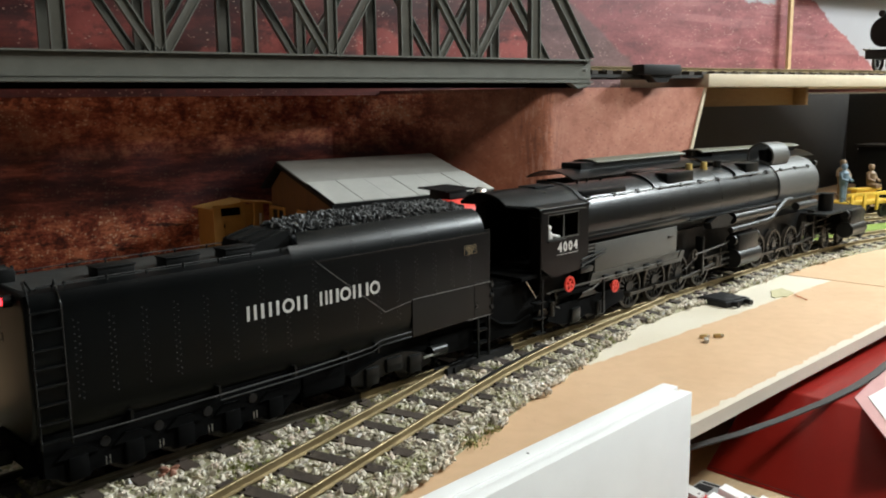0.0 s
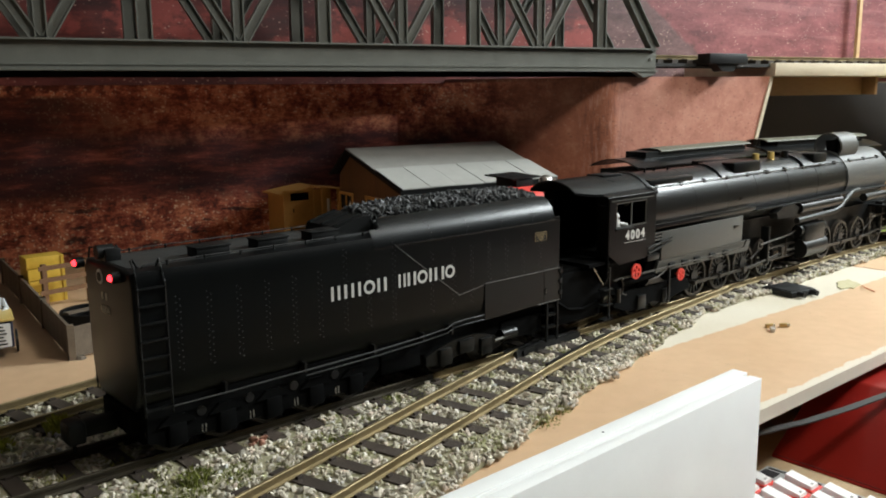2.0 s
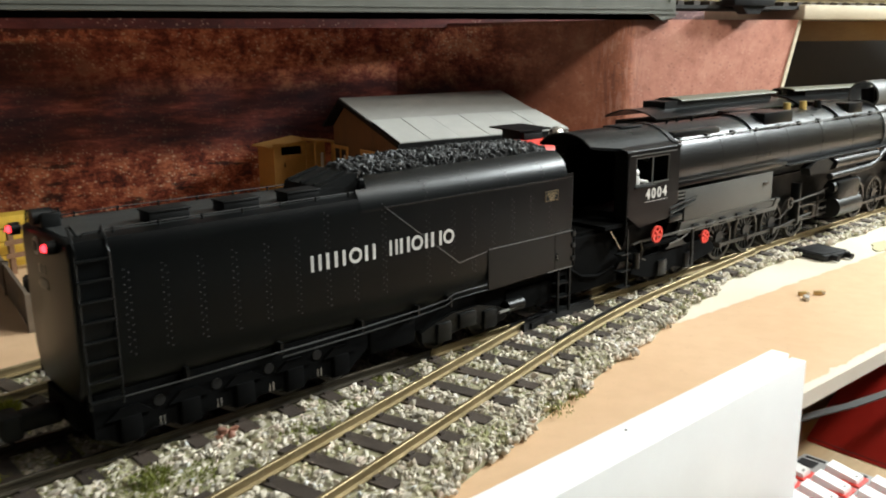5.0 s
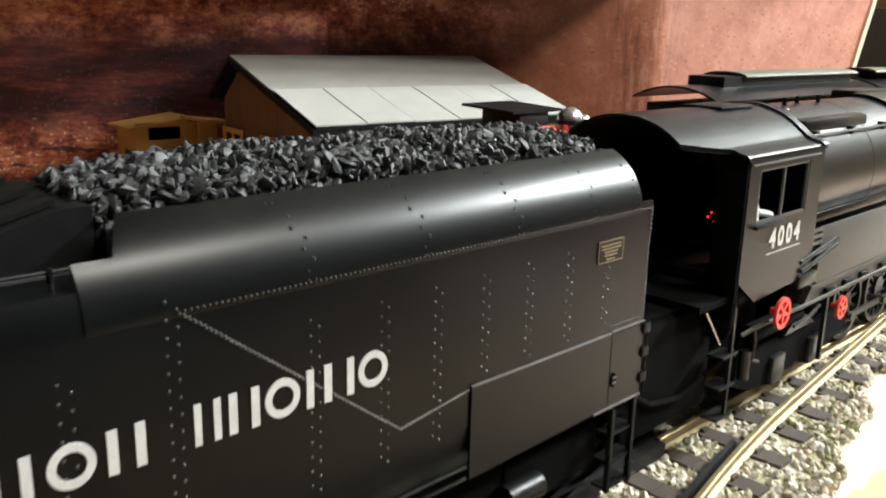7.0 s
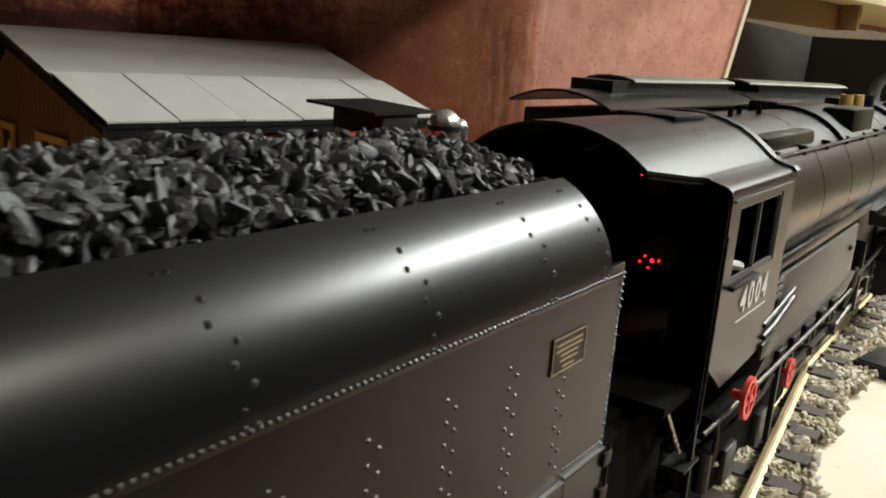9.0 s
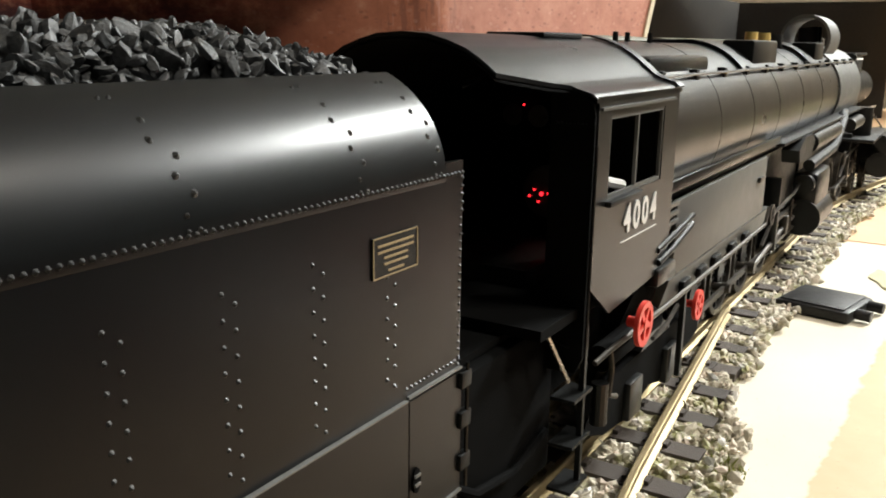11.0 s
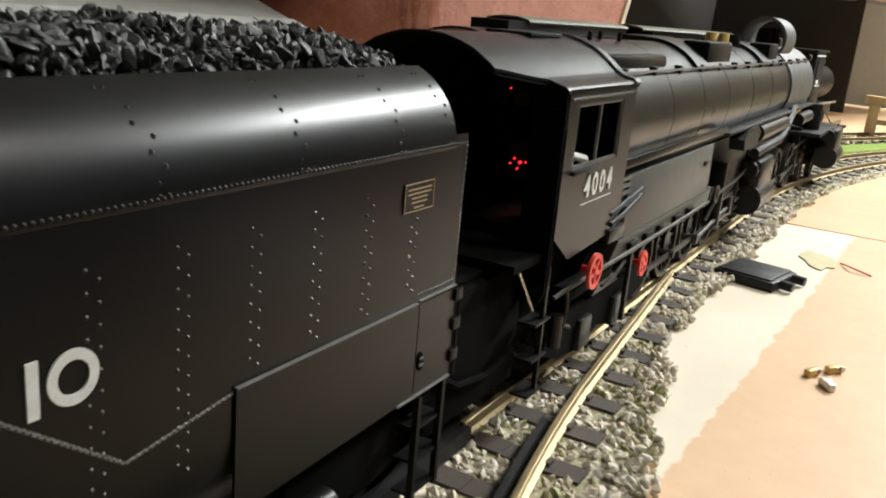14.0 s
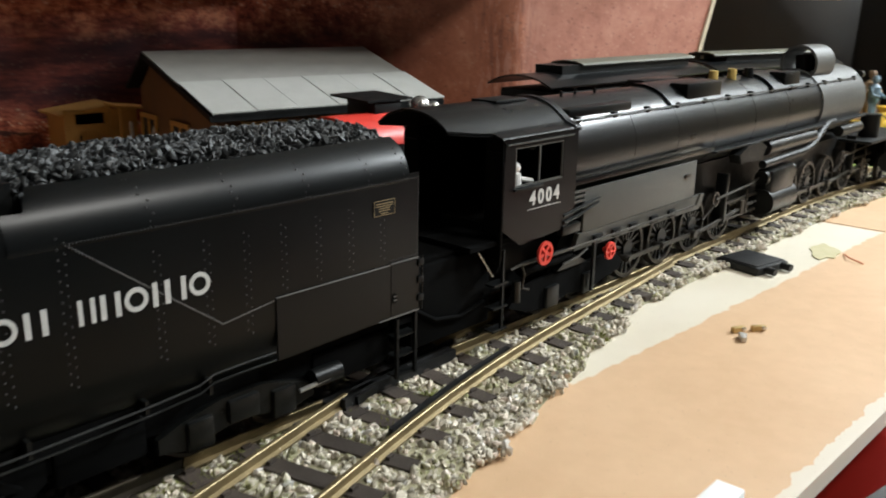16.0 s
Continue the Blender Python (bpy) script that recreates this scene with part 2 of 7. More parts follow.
def board_material():
    """Peach-painted fibreboard with bare primer along the track and a chipped white front edge."""
    m, nt, p = nodes_of("peach_painted_board")
    tc = nt.nodes.new("ShaderNodeTexCoord")
    vec = tc.outputs["Object"]
    sep = nt.nodes.new("ShaderNodeSeparateXYZ")
    nt.links.new(vec, sep.inputs[0])
    n1, n2, n3 = noise_tex(nt, vec, 6, 4), noise_tex(nt, vec, 60, 4), noise_tex(nt, vec, 700, 2)
    peach = ramp(nt, n1, [(0.3, (0.57, 0.375, 0.215)), (0.7, (0.65, 0.445, 0.27))])
    peach = mix(nt, 0.12, peach, ramp(nt, n2, [(0.35, (0.4, 0.24, 0.13)), (0.7, (0.72, 0.5, 0.33))]))
    # bare strip: its outer edge follows the track, straight runs with sharp corners
    wob = maths(nt, "MULTIPLY", maths(nt, "SUBTRACT", n2, 0.5), 0.012)
    yy = maths(nt, "ADD", sep.outputs[1], wob)
    lim = maths(nt, "ADD", maths(nt, "MULTIPLY", sep.outputs[0], -0.05), -0.088)
    bare = maths(nt, "MULTIPLY", span(nt, maths(nt, "SUBTRACT", yy, lim), -0.0012, 0.0012), span(nt, sep.outputs[0], 0.483, 0.487))
    bare = maths(nt, "MULTIPLY", bare, maths(nt, "LESS_THAN", sep.outputs[0], 1.08))
    col = mix(nt, bare, peach, ramp(nt, n1, [(0.3, (0.6, 0.54, 0.42)), (0.7, (0.68, 0.63, 0.52))]))
    edge = maths(nt, "LESS_THAN", maths(nt, "ADD", maths(nt, "ADD", sep.outputs[1], maths(nt, "MULTIPLY", sep.outputs[0], 0.0358)), maths(nt, "MULTIPLY", wob, 1.4)), -0.257 + 0.009)
    col = mix(nt, edge, col, (0.66, 0.6, 0.5))
    col = mix(nt, maths(nt, "GREATER_THAN", n3, 0.74), col, (0.2, 0.14, 0.09))
    nt.links.new(col, p.inputs["Base Color"])
    p.inputs["Roughness"].default_value = 0.55
    b = nt.nodes.new("ShaderNodeBump")
    b.inputs["Strength"].default_value, b.inputs["Distance"].default_value = 0.15, 0.0006
    nt.links.new(n2, b.inputs["Height"])
    nt.links.new(b.outputs[0], p.inputs["Normal"])
    return m


def mural_material(upper):
    """Red desert rock printed on board; u runs along the board, v is the height."""
    m, nt, p = nodes_of("painted_desert_upper" if upper else "painted_desert_lower")
    uv = nt.nodes.new("ShaderNodeUVMap").outputs[0]
    sep = nt.nodes.new("ShaderNodeSeparateXYZ")
    nt.links.new(uv, sep.inputs[0])
    u, v = sep.outputs[0], sep.outputs[1]

    def mapped(scale, turn=0.0):
        mp = nt.nodes.new("ShaderNodeMapping")
        mp.inputs["Scale"].default_value = scale
        mp.inputs["Rotation"].default_value = (0, 0, radians(turn))
        nt.links.new(uv, mp.inputs[0])
        return mp.outputs[0]

    def dots(scale, size, keep, vec):
        """Small scattered stones: 1 inside a kept cell's middle."""
        vo = node(nt, "ShaderNodeTexVoronoi", Scale=scale)
        nt.links.new(vec, vo.inputs["Vector"])
        s2 = nt.nodes.new("ShaderNodeSeparateXYZ")
        nt.links.new(vo.outputs["Color"], s2.inputs[0])
        return maths(nt, "MULTIPLY", span(nt, vo.outputs["Distance"], size, size * 0.55), maths(nt, "GREATER_THAN", s2.outputs[0], keep))

    big, mid = noise_tex(nt, uv, 5, 6, 0.6), noise_tex(nt, uv, 26, 8, 0.7)
    strata = noise_tex(nt, mapped((9, 40, 1)), 1.0, 9, 0.7)
    rubble = noise_tex(nt, mapped((95, 170, 1)), 1.0, 8, 0.78)
    if upper:
        slope = maths(nt, "ADD", maths(nt, "MULTIPLY", noise_tex(nt, mapped((9, 26, 1), 32), 1.0, 8, 0.66), 0.5), maths(nt, "ADD", maths(nt, "MULTIPLY", rubble, 0.25), maths(nt, "MULTIPLY", noise_tex(nt, mapped((3, 7, 1), -14), 1.0, 4, 0.5), 0.25)))
        strata = maths(nt, "ADD", maths(nt, "MULTIPLY", noise_tex(nt, mapped((5, 20, 1), 6), 1.0, 8, 0.66), 0.55), maths(nt, "ADD", maths(nt, "MULTIPLY", rubble, 0.2), maths(nt, "MULTIPLY", noise_tex(nt, mapped((4, 5, 1)), 1.0, 3, 0.5), 0.25)))
        wob = maths(nt, "MULTIPLY", maths(nt, "SUBTRACT", mid, 0.5), 0.05)
        scree = ramp(nt, slope, [(0.36, (0.04, 0.017, 0.017)), (0.46, (0.095, 0.044, 0.042)), (0.55, (0.16, 0.08, 0.076)), (0.68, (0.36, 0.21, 0.2))])
        rock = ramp(nt, slope, [(0.36, (0.06, 0.011, 0.014)), (0.46, (0.16, 0.038, 0.042)), (0.55, (0.24, 0.07, 0.07)), (0.68, (0.38, 0.155, 0.145))])
        maroon = ramp(nt, strata, [(0.36, (0.02, 0.005, 0.005)), (0.48, (0.07, 0.011, 0.01)), (0.58, (0.16, 0.028, 0.022)), (0.7, (0.34, 0.1, 0.075))])
        blaze = maths(nt, "MULTIPLY", span(nt, maths(nt, "ADD", big, maths(nt, "MULTIPLY", strata, 0.4)), 0.72, 0.78), span(nt, maths(nt, "ADD", v, wob), 0.335, 0.35))
        maroon = mix(nt, maths(nt, "MULTIPLY", blaze, 0.6), maroon, (0.4, 0.075, 0.06))
        # the foot of the slope sweeps down in a hollow curve, rock beyond it
        foot = maths(nt, "ADD", maths(nt, "ADD", maths(nt, "MULTIPLY", maths(nt, "SUBTRACT", v, 0.329), 1.43), 1.765), wob)
        col = mix(nt, span(nt, maths(nt, "SUBTRACT", u, foot), -0.008, 0.008), rock, scree)
        ledge = span(nt, noise_tex(nt, mapped((2.5, 34, 1), -4), 1.0, 5, 0.6), 0.52, 0.58)
        col = mix(nt, maths(nt, "MULTIPLY", maths(nt, "MULTIPLY", ledge, span(nt, u, 1.72, 1.6)), 0.3), col, (0.34, 0.15, 0.14))
        col = mix(nt, span(nt, u, 2.043, 2.046), col, maroon)
        col = mix(nt, maths(nt, "MULTIPLY", span(nt, u, 2.040, 2.0415), span(nt, u, 2.0465, 2.045)), col, (0.5, 0.4, 0.36))
        col = mix(nt, maths(nt, "MULTIPLY", span(nt, mid, 0.42, 0.34), 0.6), col, (0.06, 0.014, 0.014))
        d = maths(nt, "MULTIPLY", dots(210, 0.34, 0.62, mapped((0.8, 1.3, 1), 25)), span(nt, mid, 0.46, 0.58))
        col = mix(nt, maths(nt, "MULTIPLY", d, 0.8), col, (0.6, 0.38, 0.3))
        # pale sky between and behind the mesas
        sky = maths(nt, "MULTIPLY", span(nt, maths(nt, "ADD", v, wob), 0.484, 0.487), maths(nt, "MULTIPLY", span(nt, u, 1.32, 1.335), span(nt, u, 1.44, 1.425)))
        far = maths(nt, "ADD", maths(nt, "MULTIPLY", maths(nt, "SUBTRACT", u, 1.064), 0.6), 0.421)
        sky = maths(nt, "ADD", sky, maths(nt, "MULTIPLY", span(nt, maths(nt, "SUBTRACT", maths(nt, "ADD", v, wob), far), -0.002, 0.002), span(nt, u, 1.24, 1.2)), True)
        col = mix(nt, sky, col, (0.27, 0.265, 0.275))
    else:
        vv = maths(nt, "ADD", v, maths(nt, "MULTIPLY", maths(nt, "SUBTRACT", mid, 0.5), 0.07))
        col = ramp(nt, strata, [(0.36, (0.034, 0.008, 0.013)), (0.5, (0.09, 0.02, 0.021)), (0.58, (0.2, 0.044, 0.034)), (0.68, (0.42, 0.12, 0.08))])
        clump = maths(nt, "ADD", maths(nt, "MULTIPLY", rubble, 0.4), maths(nt, "MULTIPLY", mid, 0.6))
        # pebbly desert floor at foot, stony ledge near top; lamplight painted into both
        floor = maths(nt, "MULTIPLY", span(nt, vv, 0.11, 0.07), span(nt, u, 0.5, 0.62))
        pebbles = ramp(nt, clump, [(0.42, (0.09, 0.016, 0.013)), (0.49, (0.42, 0.088, 0.046)), (0.56, (0.85, 0.31, 0.17))])
        col = mix(nt, floor, col, pebbles)
        reach = maths(nt, "ADD", span(nt, maths(nt, "ADD", u, maths(nt, "MULTIPLY", mid, 0.3)), 1.6, 1.25), maths(nt, "MULTIPLY", span(nt, v, 0.255, 0.264), span(nt, mid, 0.46, 0.56)), True)
        ledge = maths(nt, "MULTIPLY", maths(nt, "MULTIPLY", span(nt, vv, 0.175, 0.22), span(nt, v, 0.284, 0.274)), reach)
        col = mix(nt, ledge, col, ramp(nt, clump, [(0.42, (0.17, 0.032, 0.026)), (0.49, (0.56, 0.135, 0.075)), (0.56, (0.9, 0.38, 0.22))]))
        col = mix(nt, maths(nt, "MULTIPLY", span(nt, v, 0.276, 0.279), 0.7), col, (0.07, 0.018, 0.016))
        lit = maths(nt, "ADD", maths(nt, "ADD", floor, maths(nt, "MULTIPLY", ledge, span(nt, v, 0.2, 0.24))), 0.07)
        where = maths(nt, "MULTIPLY", lit, span(nt, mid, 0.44, 0.53), True)
        stones = maths(nt, "ADD", dots(120, 0.34, 0.62, mapped((0.7, 1.3, 1))), dots(220, 0.38, 0.5, uv), True)
        col = mix(nt, maths(nt, "MULTIPLY", stones, where, True), col, (1.0, 0.74, 0.52))
        gully = maths(nt, "MULTIPLY", span(nt, noise_tex(nt, mapped((16, 60, 1)), 1.0, 5, 0.6), 0.42, 0.36), floor)
        col = mix(nt, maths(nt, "MULTIPLY", gully, 0.85), col, (0.03, 0.008, 0.009))
        # rosy cliff face on the wing by the opening, ochre on its return
        rosy = ramp(nt, mid, [(0.3, (0.36, 0.135, 0.088)), (0.5, (0.49, 0.205, 0.138)), (0.7, (0.58, 0.28, 0.195))])
        tan = ramp(nt, mid, [(0.3, (0.38, 0.125, 0.065)), (0.55, (0.54, 0.2, 0.115)), (0.7, (0.66, 0.32, 0.2))])
        cliff = mix(nt, span(nt, maths(nt, "ADD", u, maths(nt, "MULTIPLY", mid, 0.04)), 0.395, 0.380), tan, rosy)
        cliff = mix(nt, maths(nt, "MULTIPLY", span(nt, rubble, 0.42, 0.36), 0.55), cliff, (0.24, 0.08, 0.06))
        # upright cracks in the thick paint along the bend, broken strokes elsewhere
        strokes = noise_tex(nt, mapped((150, 22, 1), 6), 1.0, 4, 0.6)
        bend = maths(nt, "MULTIPLY", span(nt, u, 0.335, 0.375), span(nt, u, 0.45, 0.405))
        cliff = mix(nt, maths(nt, "MULTIPLY", span(nt, strokes, 0.46, 0.4), maths(nt, "ADD", maths(nt, "MULTIPLY", bend, 0.45), 0.02)), cliff, (0.2, 0.075, 0.06))
        cliff = mix(nt, maths(nt, "MULTIPLY", span(nt, strokes, 0.56, 0.62), maths(nt, "ADD", maths(nt, "MULTIPLY", bend, 0.35), 0.03)), cliff, (0.72, 0.42, 0.34))
        cliff = mix(nt, maths(nt, "MULTIPLY", dots(150, 0.34, 0.76, mapped((0.7, 1.3, 1), 20)), 0.45), cliff, (0.2, 0.07, 0.05))
        cliff = mix(nt, maths(nt, "MULTIPLY", dots(150, 0.4, 0.8, mapped((0.8, 1.3, 1), 50)), 0.25), cliff, (0.72, 0.43, 0.32))
        cliff = mix(nt, maths(nt, "MULTIPLY", span(nt, rubble, 0.6, 0.68), 0.5), cliff, (0.66, 0.42, 0.36))
        col = mix(nt, span(nt, maths(nt, "ADD", u, maths(nt, "MULTIPLY", big, 0.25)), 0.78, 0.58), col, cliff)
    nt.links.new(col, p.inputs["Base Color"])
    p.inputs["Roughness"].default_value = 0.6
    b = nt.nodes.new("ShaderNodeBump")
    b.inputs["Strength"].default_value, b.inputs["Distance"].default_value = 0.2, 0.0015
    nt.links.new(rubble, b.inputs["Height"])
    nt.links.new(b.outputs[0], p.inputs["Normal"])
    return m


BALLAST, BOARD = ballast_material(), board_material()
MURAL_LOW, MURAL_UP = mural_material(False), mural_material(True)


# ---- shape helpers ----
def thing(name, label, category, m=None, group="", kind=""):
    ob = new(name)
    ob.empty_display_size = 0.02
    if m is not None:
        ob.matrix_world = m
    return tagged(ob, label, category, group, kind)


def finish(name, bm, material, smooth=None):
    bmesh.ops.recalc_face_normals(bm, faces=bm.faces)
    me = bpy.data.meshes.new(name)
    bm.to_mesh(me)
    bm.free()
    me.materials.append(material)
    if smooth is not None and len(me.polygons):
        me.shade_smooth()
        me.set_sharp_from_angle(angle=radians(smooth))
    return me


def part(name, bm, material, parent, label="", smooth=25):
    ob = new(name, finish(name, bm, material, smooth))
    ob.parent = parent
    if label:
        ob["label"] = label
    return ob


def solid(name, bm, material, label, category, m=None, group="", kind="", smooth=25):
    ob = new(name, finish(name, bm, material, smooth))
    if m is not None:
        ob.matrix_world = m
    return tagged(ob, label, category, group, kind)


def box(bm, x0, x1, y0, y1, z0, z1, bevel=0.0, m=None):
    vs = [bm.verts.new(v) for v in ((x0, y0, z0), (x1, y0, z0), (x1, y1, z0), (x0, y1, z0), (x0, y0, z1), (x1, y0, z1), (x1, y1, z1), (x0, y1, z1))]
    fs = [bm.faces.new([vs[i] for i in f]) for f in ((0, 3, 2, 1), (4, 5, 6, 7), (0, 1, 5, 4), (1, 2, 6, 5), (2, 3, 7, 6), (3, 0, 4, 7))]
    if bevel:
        es = {e for f in fs for e in f.edges}
        r = bmesh.ops.bevel(bm, geom=list(es), offset=bevel, segments=2, profile=0.5, affect="EDGES")
        vs = list({v for f in r["faces"] for v in f.verts} | {v for v in vs if v.is_valid})
    if m is not None:
        bmesh.ops.transform(bm, matrix=m, verts=vs)
    return bm


def cyl(bm, p0, p1, r, seg=16, r1=None, caps=True):
    a, b = Vector(p0), Vector(p1)
    q = (b - a).to_track_quat("Z", "Y")
    rings = []
    for c, rr in ((a, r), (b, r if r1 is None else r1)):
        rings.append([bm.verts.new(c + q @ Vector((rr * math.cos(t), rr * math.sin(t), 0))) for t in (2 * math.pi * i / seg for i in range(seg))])
    for i in range(seg):
        j = (i + 1) % seg
        bm.faces.new((rings[0][i], rings[0][j], rings[1][j], rings[1][i]))
    if caps:
        bm.faces.new(rings[0][::-1])
        bm.faces.new(rings[1])
    return bm


def tube(bm, pts, r, seg=8):
    """A round rod through the points."""
    pts = [Vector(p) for p in pts]
    rings = []
    for i, p in enumerate(pts):
        d = (pts[min(i + 1, len(pts) - 1)] - pts[max(i - 1, 0)]).normalized()
        side = d.cross(Vector((0, 0, 1)))
        side = side.normalized() if side.length > 0.05 else Vector((0, 1, 0))
        up = side.cross(d).normalized()
        rings.append([bm.verts.new(p + r * (math.cos(a) * side + math.sin(a) * up)) for a in (2 * math.pi * k / seg for k in range(seg))])
    for a, b in zip(rings, rings[1:]):
        for i in range(seg):
            j = (i + 1) % seg
            bm.faces.new((a[i], a[j], b[j], b[i]))
    bm.faces.new(rings[0][::-1])
    bm.faces.new(rings[-1])
    return bm


def prism(bm, outline, x0, x1, axis="x"):
    """An outline of (a, b) pairs extruded from x0 to x1: along x as (y, z), along y as (x, z), along z as (x, y)."""
    def at(t, a, b):
        return (t, a, b) if axis == "x" else (a, t, b) if axis == "y" else (a, b, t)
    n = len(outline)
    lo = [bm.verts.new(at(x0, *p)) for p in outline]
    hi = [bm.verts.new(at(x1, *p)) for p in outline]
    for i in range(n):
        j = (i + 1) % n
        bm.faces.new((lo[i], lo[j], hi[j], hi[i]))
    bm.faces.new(lo[::-1])
    bm.faces.new(hi)
    return bm


def sheet(bm, line, x0, x1, thick):
    """An open line of (y, z) pairs with thickness, extruded along x."""
    pts = [Vector(p) for p in line]
    off = []
    for i, p in enumerate(pts):
        d = (pts[min(i + 1, len(pts) - 1)] - pts[max(i - 1, 0)]).normalized()
        off.append(p + thick * Vector((-d.y, d.x)))
    return prism(bm, [tuple(p) for p in pts] + [tuple(p) for p in reversed(off)], x0, x1)


def ring(bm, centre, axis_vec, r_out, r_in, width, seg=28):
    """A flat hoop such as a tyre, its width along axis_vec."""
    c, q = Vector(centre), Vector(axis_vec).to_track_quat("Z", "Y")
    loops = []
    for r, h in ((r_out, -width / 2), (r_out, width / 2), (r_in, width / 2), (r_in, -width / 2)):
        loops.append([bm.verts.new(c + q @ Vector((r * math.cos(t), r * math.sin(t), h))) for t in (2 * math.pi * i / seg for i in range(seg))])
    for k in range(4):
        a, b = loops[k], loops[(k + 1) % 4]
        for i in range(seg):
            j = (i + 1) % seg
            bm.faces.new((a[i], a[j], b[j], b[i]))
    return bm


def B():
    return bmesh.new()


def text_part(name, words, size, material, parent, m, label="", depth=0.0003):
    c = bpy.data.curves.new(name, "FONT")
    c.body, c.size, c.extrude, c.align_x, c.align_y = words, size, depth, "CENTER", "CENTER"
    c.offset = size * 0.03
    tmp = new(name, c)
    me = bpy.data.meshes.new_from_object(tmp.evaluated_get(bpy.context.evaluated_depsgraph_get()))
    bpy.data.objects.remove(tmp)
    me.materials.clear()
    me.materials.append(material)
    ob = new(name, me)
    ob.parent = parent
    ob.matrix_basis = m
    if label:
        ob["label"] = label
    return ob


ROCKS, LUMPS = [], []
_rng = np.random.default_rng(7)
for _k in range(32):
    _bm = bmesh.new()
    bmesh.ops.create_icosphere(_bm, subdivisions=1 if _k < 16 else 2, radius=1.0)
    _v = np.array([v.co[:] for v in _bm.verts])
    _f = np.array([[v.index for v in f.verts] for f in _bm.faces])
    _bm.free()
    for _c in range(8):
        n_ = _rng.normal(size=3)
        n_ /= np.linalg.norm(n_)
        d_ = _v @ n_
        cut = 0.38 + 0.32 * _rng.random()
        _v = _v - np.outer(np.maximum(d_ - cut, 0), n_)
    _v = _v + (0.05 if _k < 16 else 0.015) * _rng.normal(size=_v.shape)
    low = 0.55 if _k < 16 else 0.32
    (ROCKS if _k < 16 else LUMPS).append((_v * np.array([1.3, 0.75 + 0.35 * _rng.random(), low + 0.3 * _rng.random()]), _f))


def scatter(name, places, sizes, material, rng, shapes=ROCKS):
    """Many broken stones joined into one mesh: places (n, 3), sizes (n,)."""
    verts, faces, base = [], [], 0
    for p, s in zip(places, sizes):
        v, f = shapes[rng.integers(len(shapes))]
        q = rng.normal(size=4)
        w, x, y, z = q / np.linalg.norm(q)
        R = np.array([[1 - 2 * (y * y + z * z), 2 * (x * y - w * z), 2 * (x * z + w * y)], [2 * (x * y + w * z), 1 - 2 * (x * x + z * z), 2 * (y * z - w * x)], [2 * (x * z - w * y), 2 * (y * z + w * x), 1 - 2 * (x * x + y * y)]])
        verts.append(v @ R.T * s + p)
        faces.append(f + base)
        base += len(v)
    me = bpy.data.meshes.new(name)
    me.from_pydata(np.concatenate(verts).tolist(), [], np.concatenate(faces).tolist())
    me.materials.append(material)
    return me


# ---- plan ----
GAUGE = 0.0265                      # half the distance between the rail heads' middles
SLOPE = -0.012                      # the train's line: y = LINE0 + SLOPE * x
BACK = Vector((0.9654, -0.2607, 0)) # direction of the bridge, the shelf and the back wall

BOARD_Z = -0.014
LINE0 = 0.0015
TRAIN = pose(0, LINE0, 0, 0, 0, math.degrees(math.atan(SLOPE)))


def main_y(x):
    return LINE0 + SLOPE * x - (0.283 * (x - 1.084) ** 2 if x > 1.084 else 0)


def branch_y(x):
    # nearly straight through the blades, curving out past the frog
    if x > 0.55:
        dev = 0.096 * max(0.8 - x, 0)
    elif x > 0.312:
        dev = 0.024 + 0.096 * (0.55 - x) + 0.353 * (0.55 - x) ** 2
    else:
        dev = 0.0668 + 0.264 * (0.312 - x)
    return main_y(x) - dev


def inner_y(x):
    if x < 0.25:
        return 0.145 + 0.14 * (x + 0.06)
    if x < 1.084:
        return 0.188 - 0.018 * (x - 0.25) / 0.834
    return 0.17 - 0.283 * (x - 1.084) ** 2


def back_y(x):
    return 0.76 - 0.27 * x


# ---- the room: floor, walls, ceiling ----
def slab(name, x0, x1, y0, y1, z0, z1, material, label, category):
    return solid(name, box(B(), x0, x1, y0, y1, z0, z1), material, label, category, kind="structure", smooth=None)


slab("floor", -2.4, 3.2, -2.6, 2.4, -1.0, -0.9, CARPET, "brown-grey carpeted floor of the hobby room", "floor")
slab("ceiling", -2.5, 3.3, -2.7, 2.5, 1.8, 1.9, CEILING, "plain white plaster ceiling of the room", "ceiling")
slab("wall_south", -2.4, 3.2, -2.7, -2.6, -0.9, 1.8, DARK_UNSEEN, "plain wall behind the camera, coloured dark to dim reflections", "wall")
slab("wall_north", -2.4, 3.2, 2.4, 2.5, -0.9, 1.8, PLASTER, "plain pale plaster wall behind the painted boards", "wall")
slab("wall_west", -2.5, -2.4, -2.7, 2.5, -0.9, 1.8, DARK_UNSEEN, "plain side wall out of view, coloured dark to dim reflections", "wall")
# white wall is an added reflector; the beige slab hides it from view
slab("wall_east", 3.2, 3.3, -2.7, 2.5, -0.9, 1.8, CEILING, "plain end wall, white to brighten the cab roof's reflection", "wall")
slab("wall_wainscot", 3.185, 3.1995, -2.6, 2.4, -0.9, 0.6, BEIGE, "beige slab added to keep the white end wall out of view", "panelling")

lamp = thing("box_lamp", "flat white box lamp hung below the ceiling", "lamp", pose(*LAMP))
part("tray", box(B(), -0.37, 0.37, -0.085, 0.085, 0.012, 0.05, 0.004), CHALK, lamp)
for x in (-0.26, 0.26):
    part("hanger", cyl(B(), (x, 0, 0.05), (x, 0, 1.8 - LAMP[2]), 0.004, 8), CHALK, lamp)
dish = thing("dish_lamp", "round white dish lamp hung over the bench", "lamp", pose(*DISH))
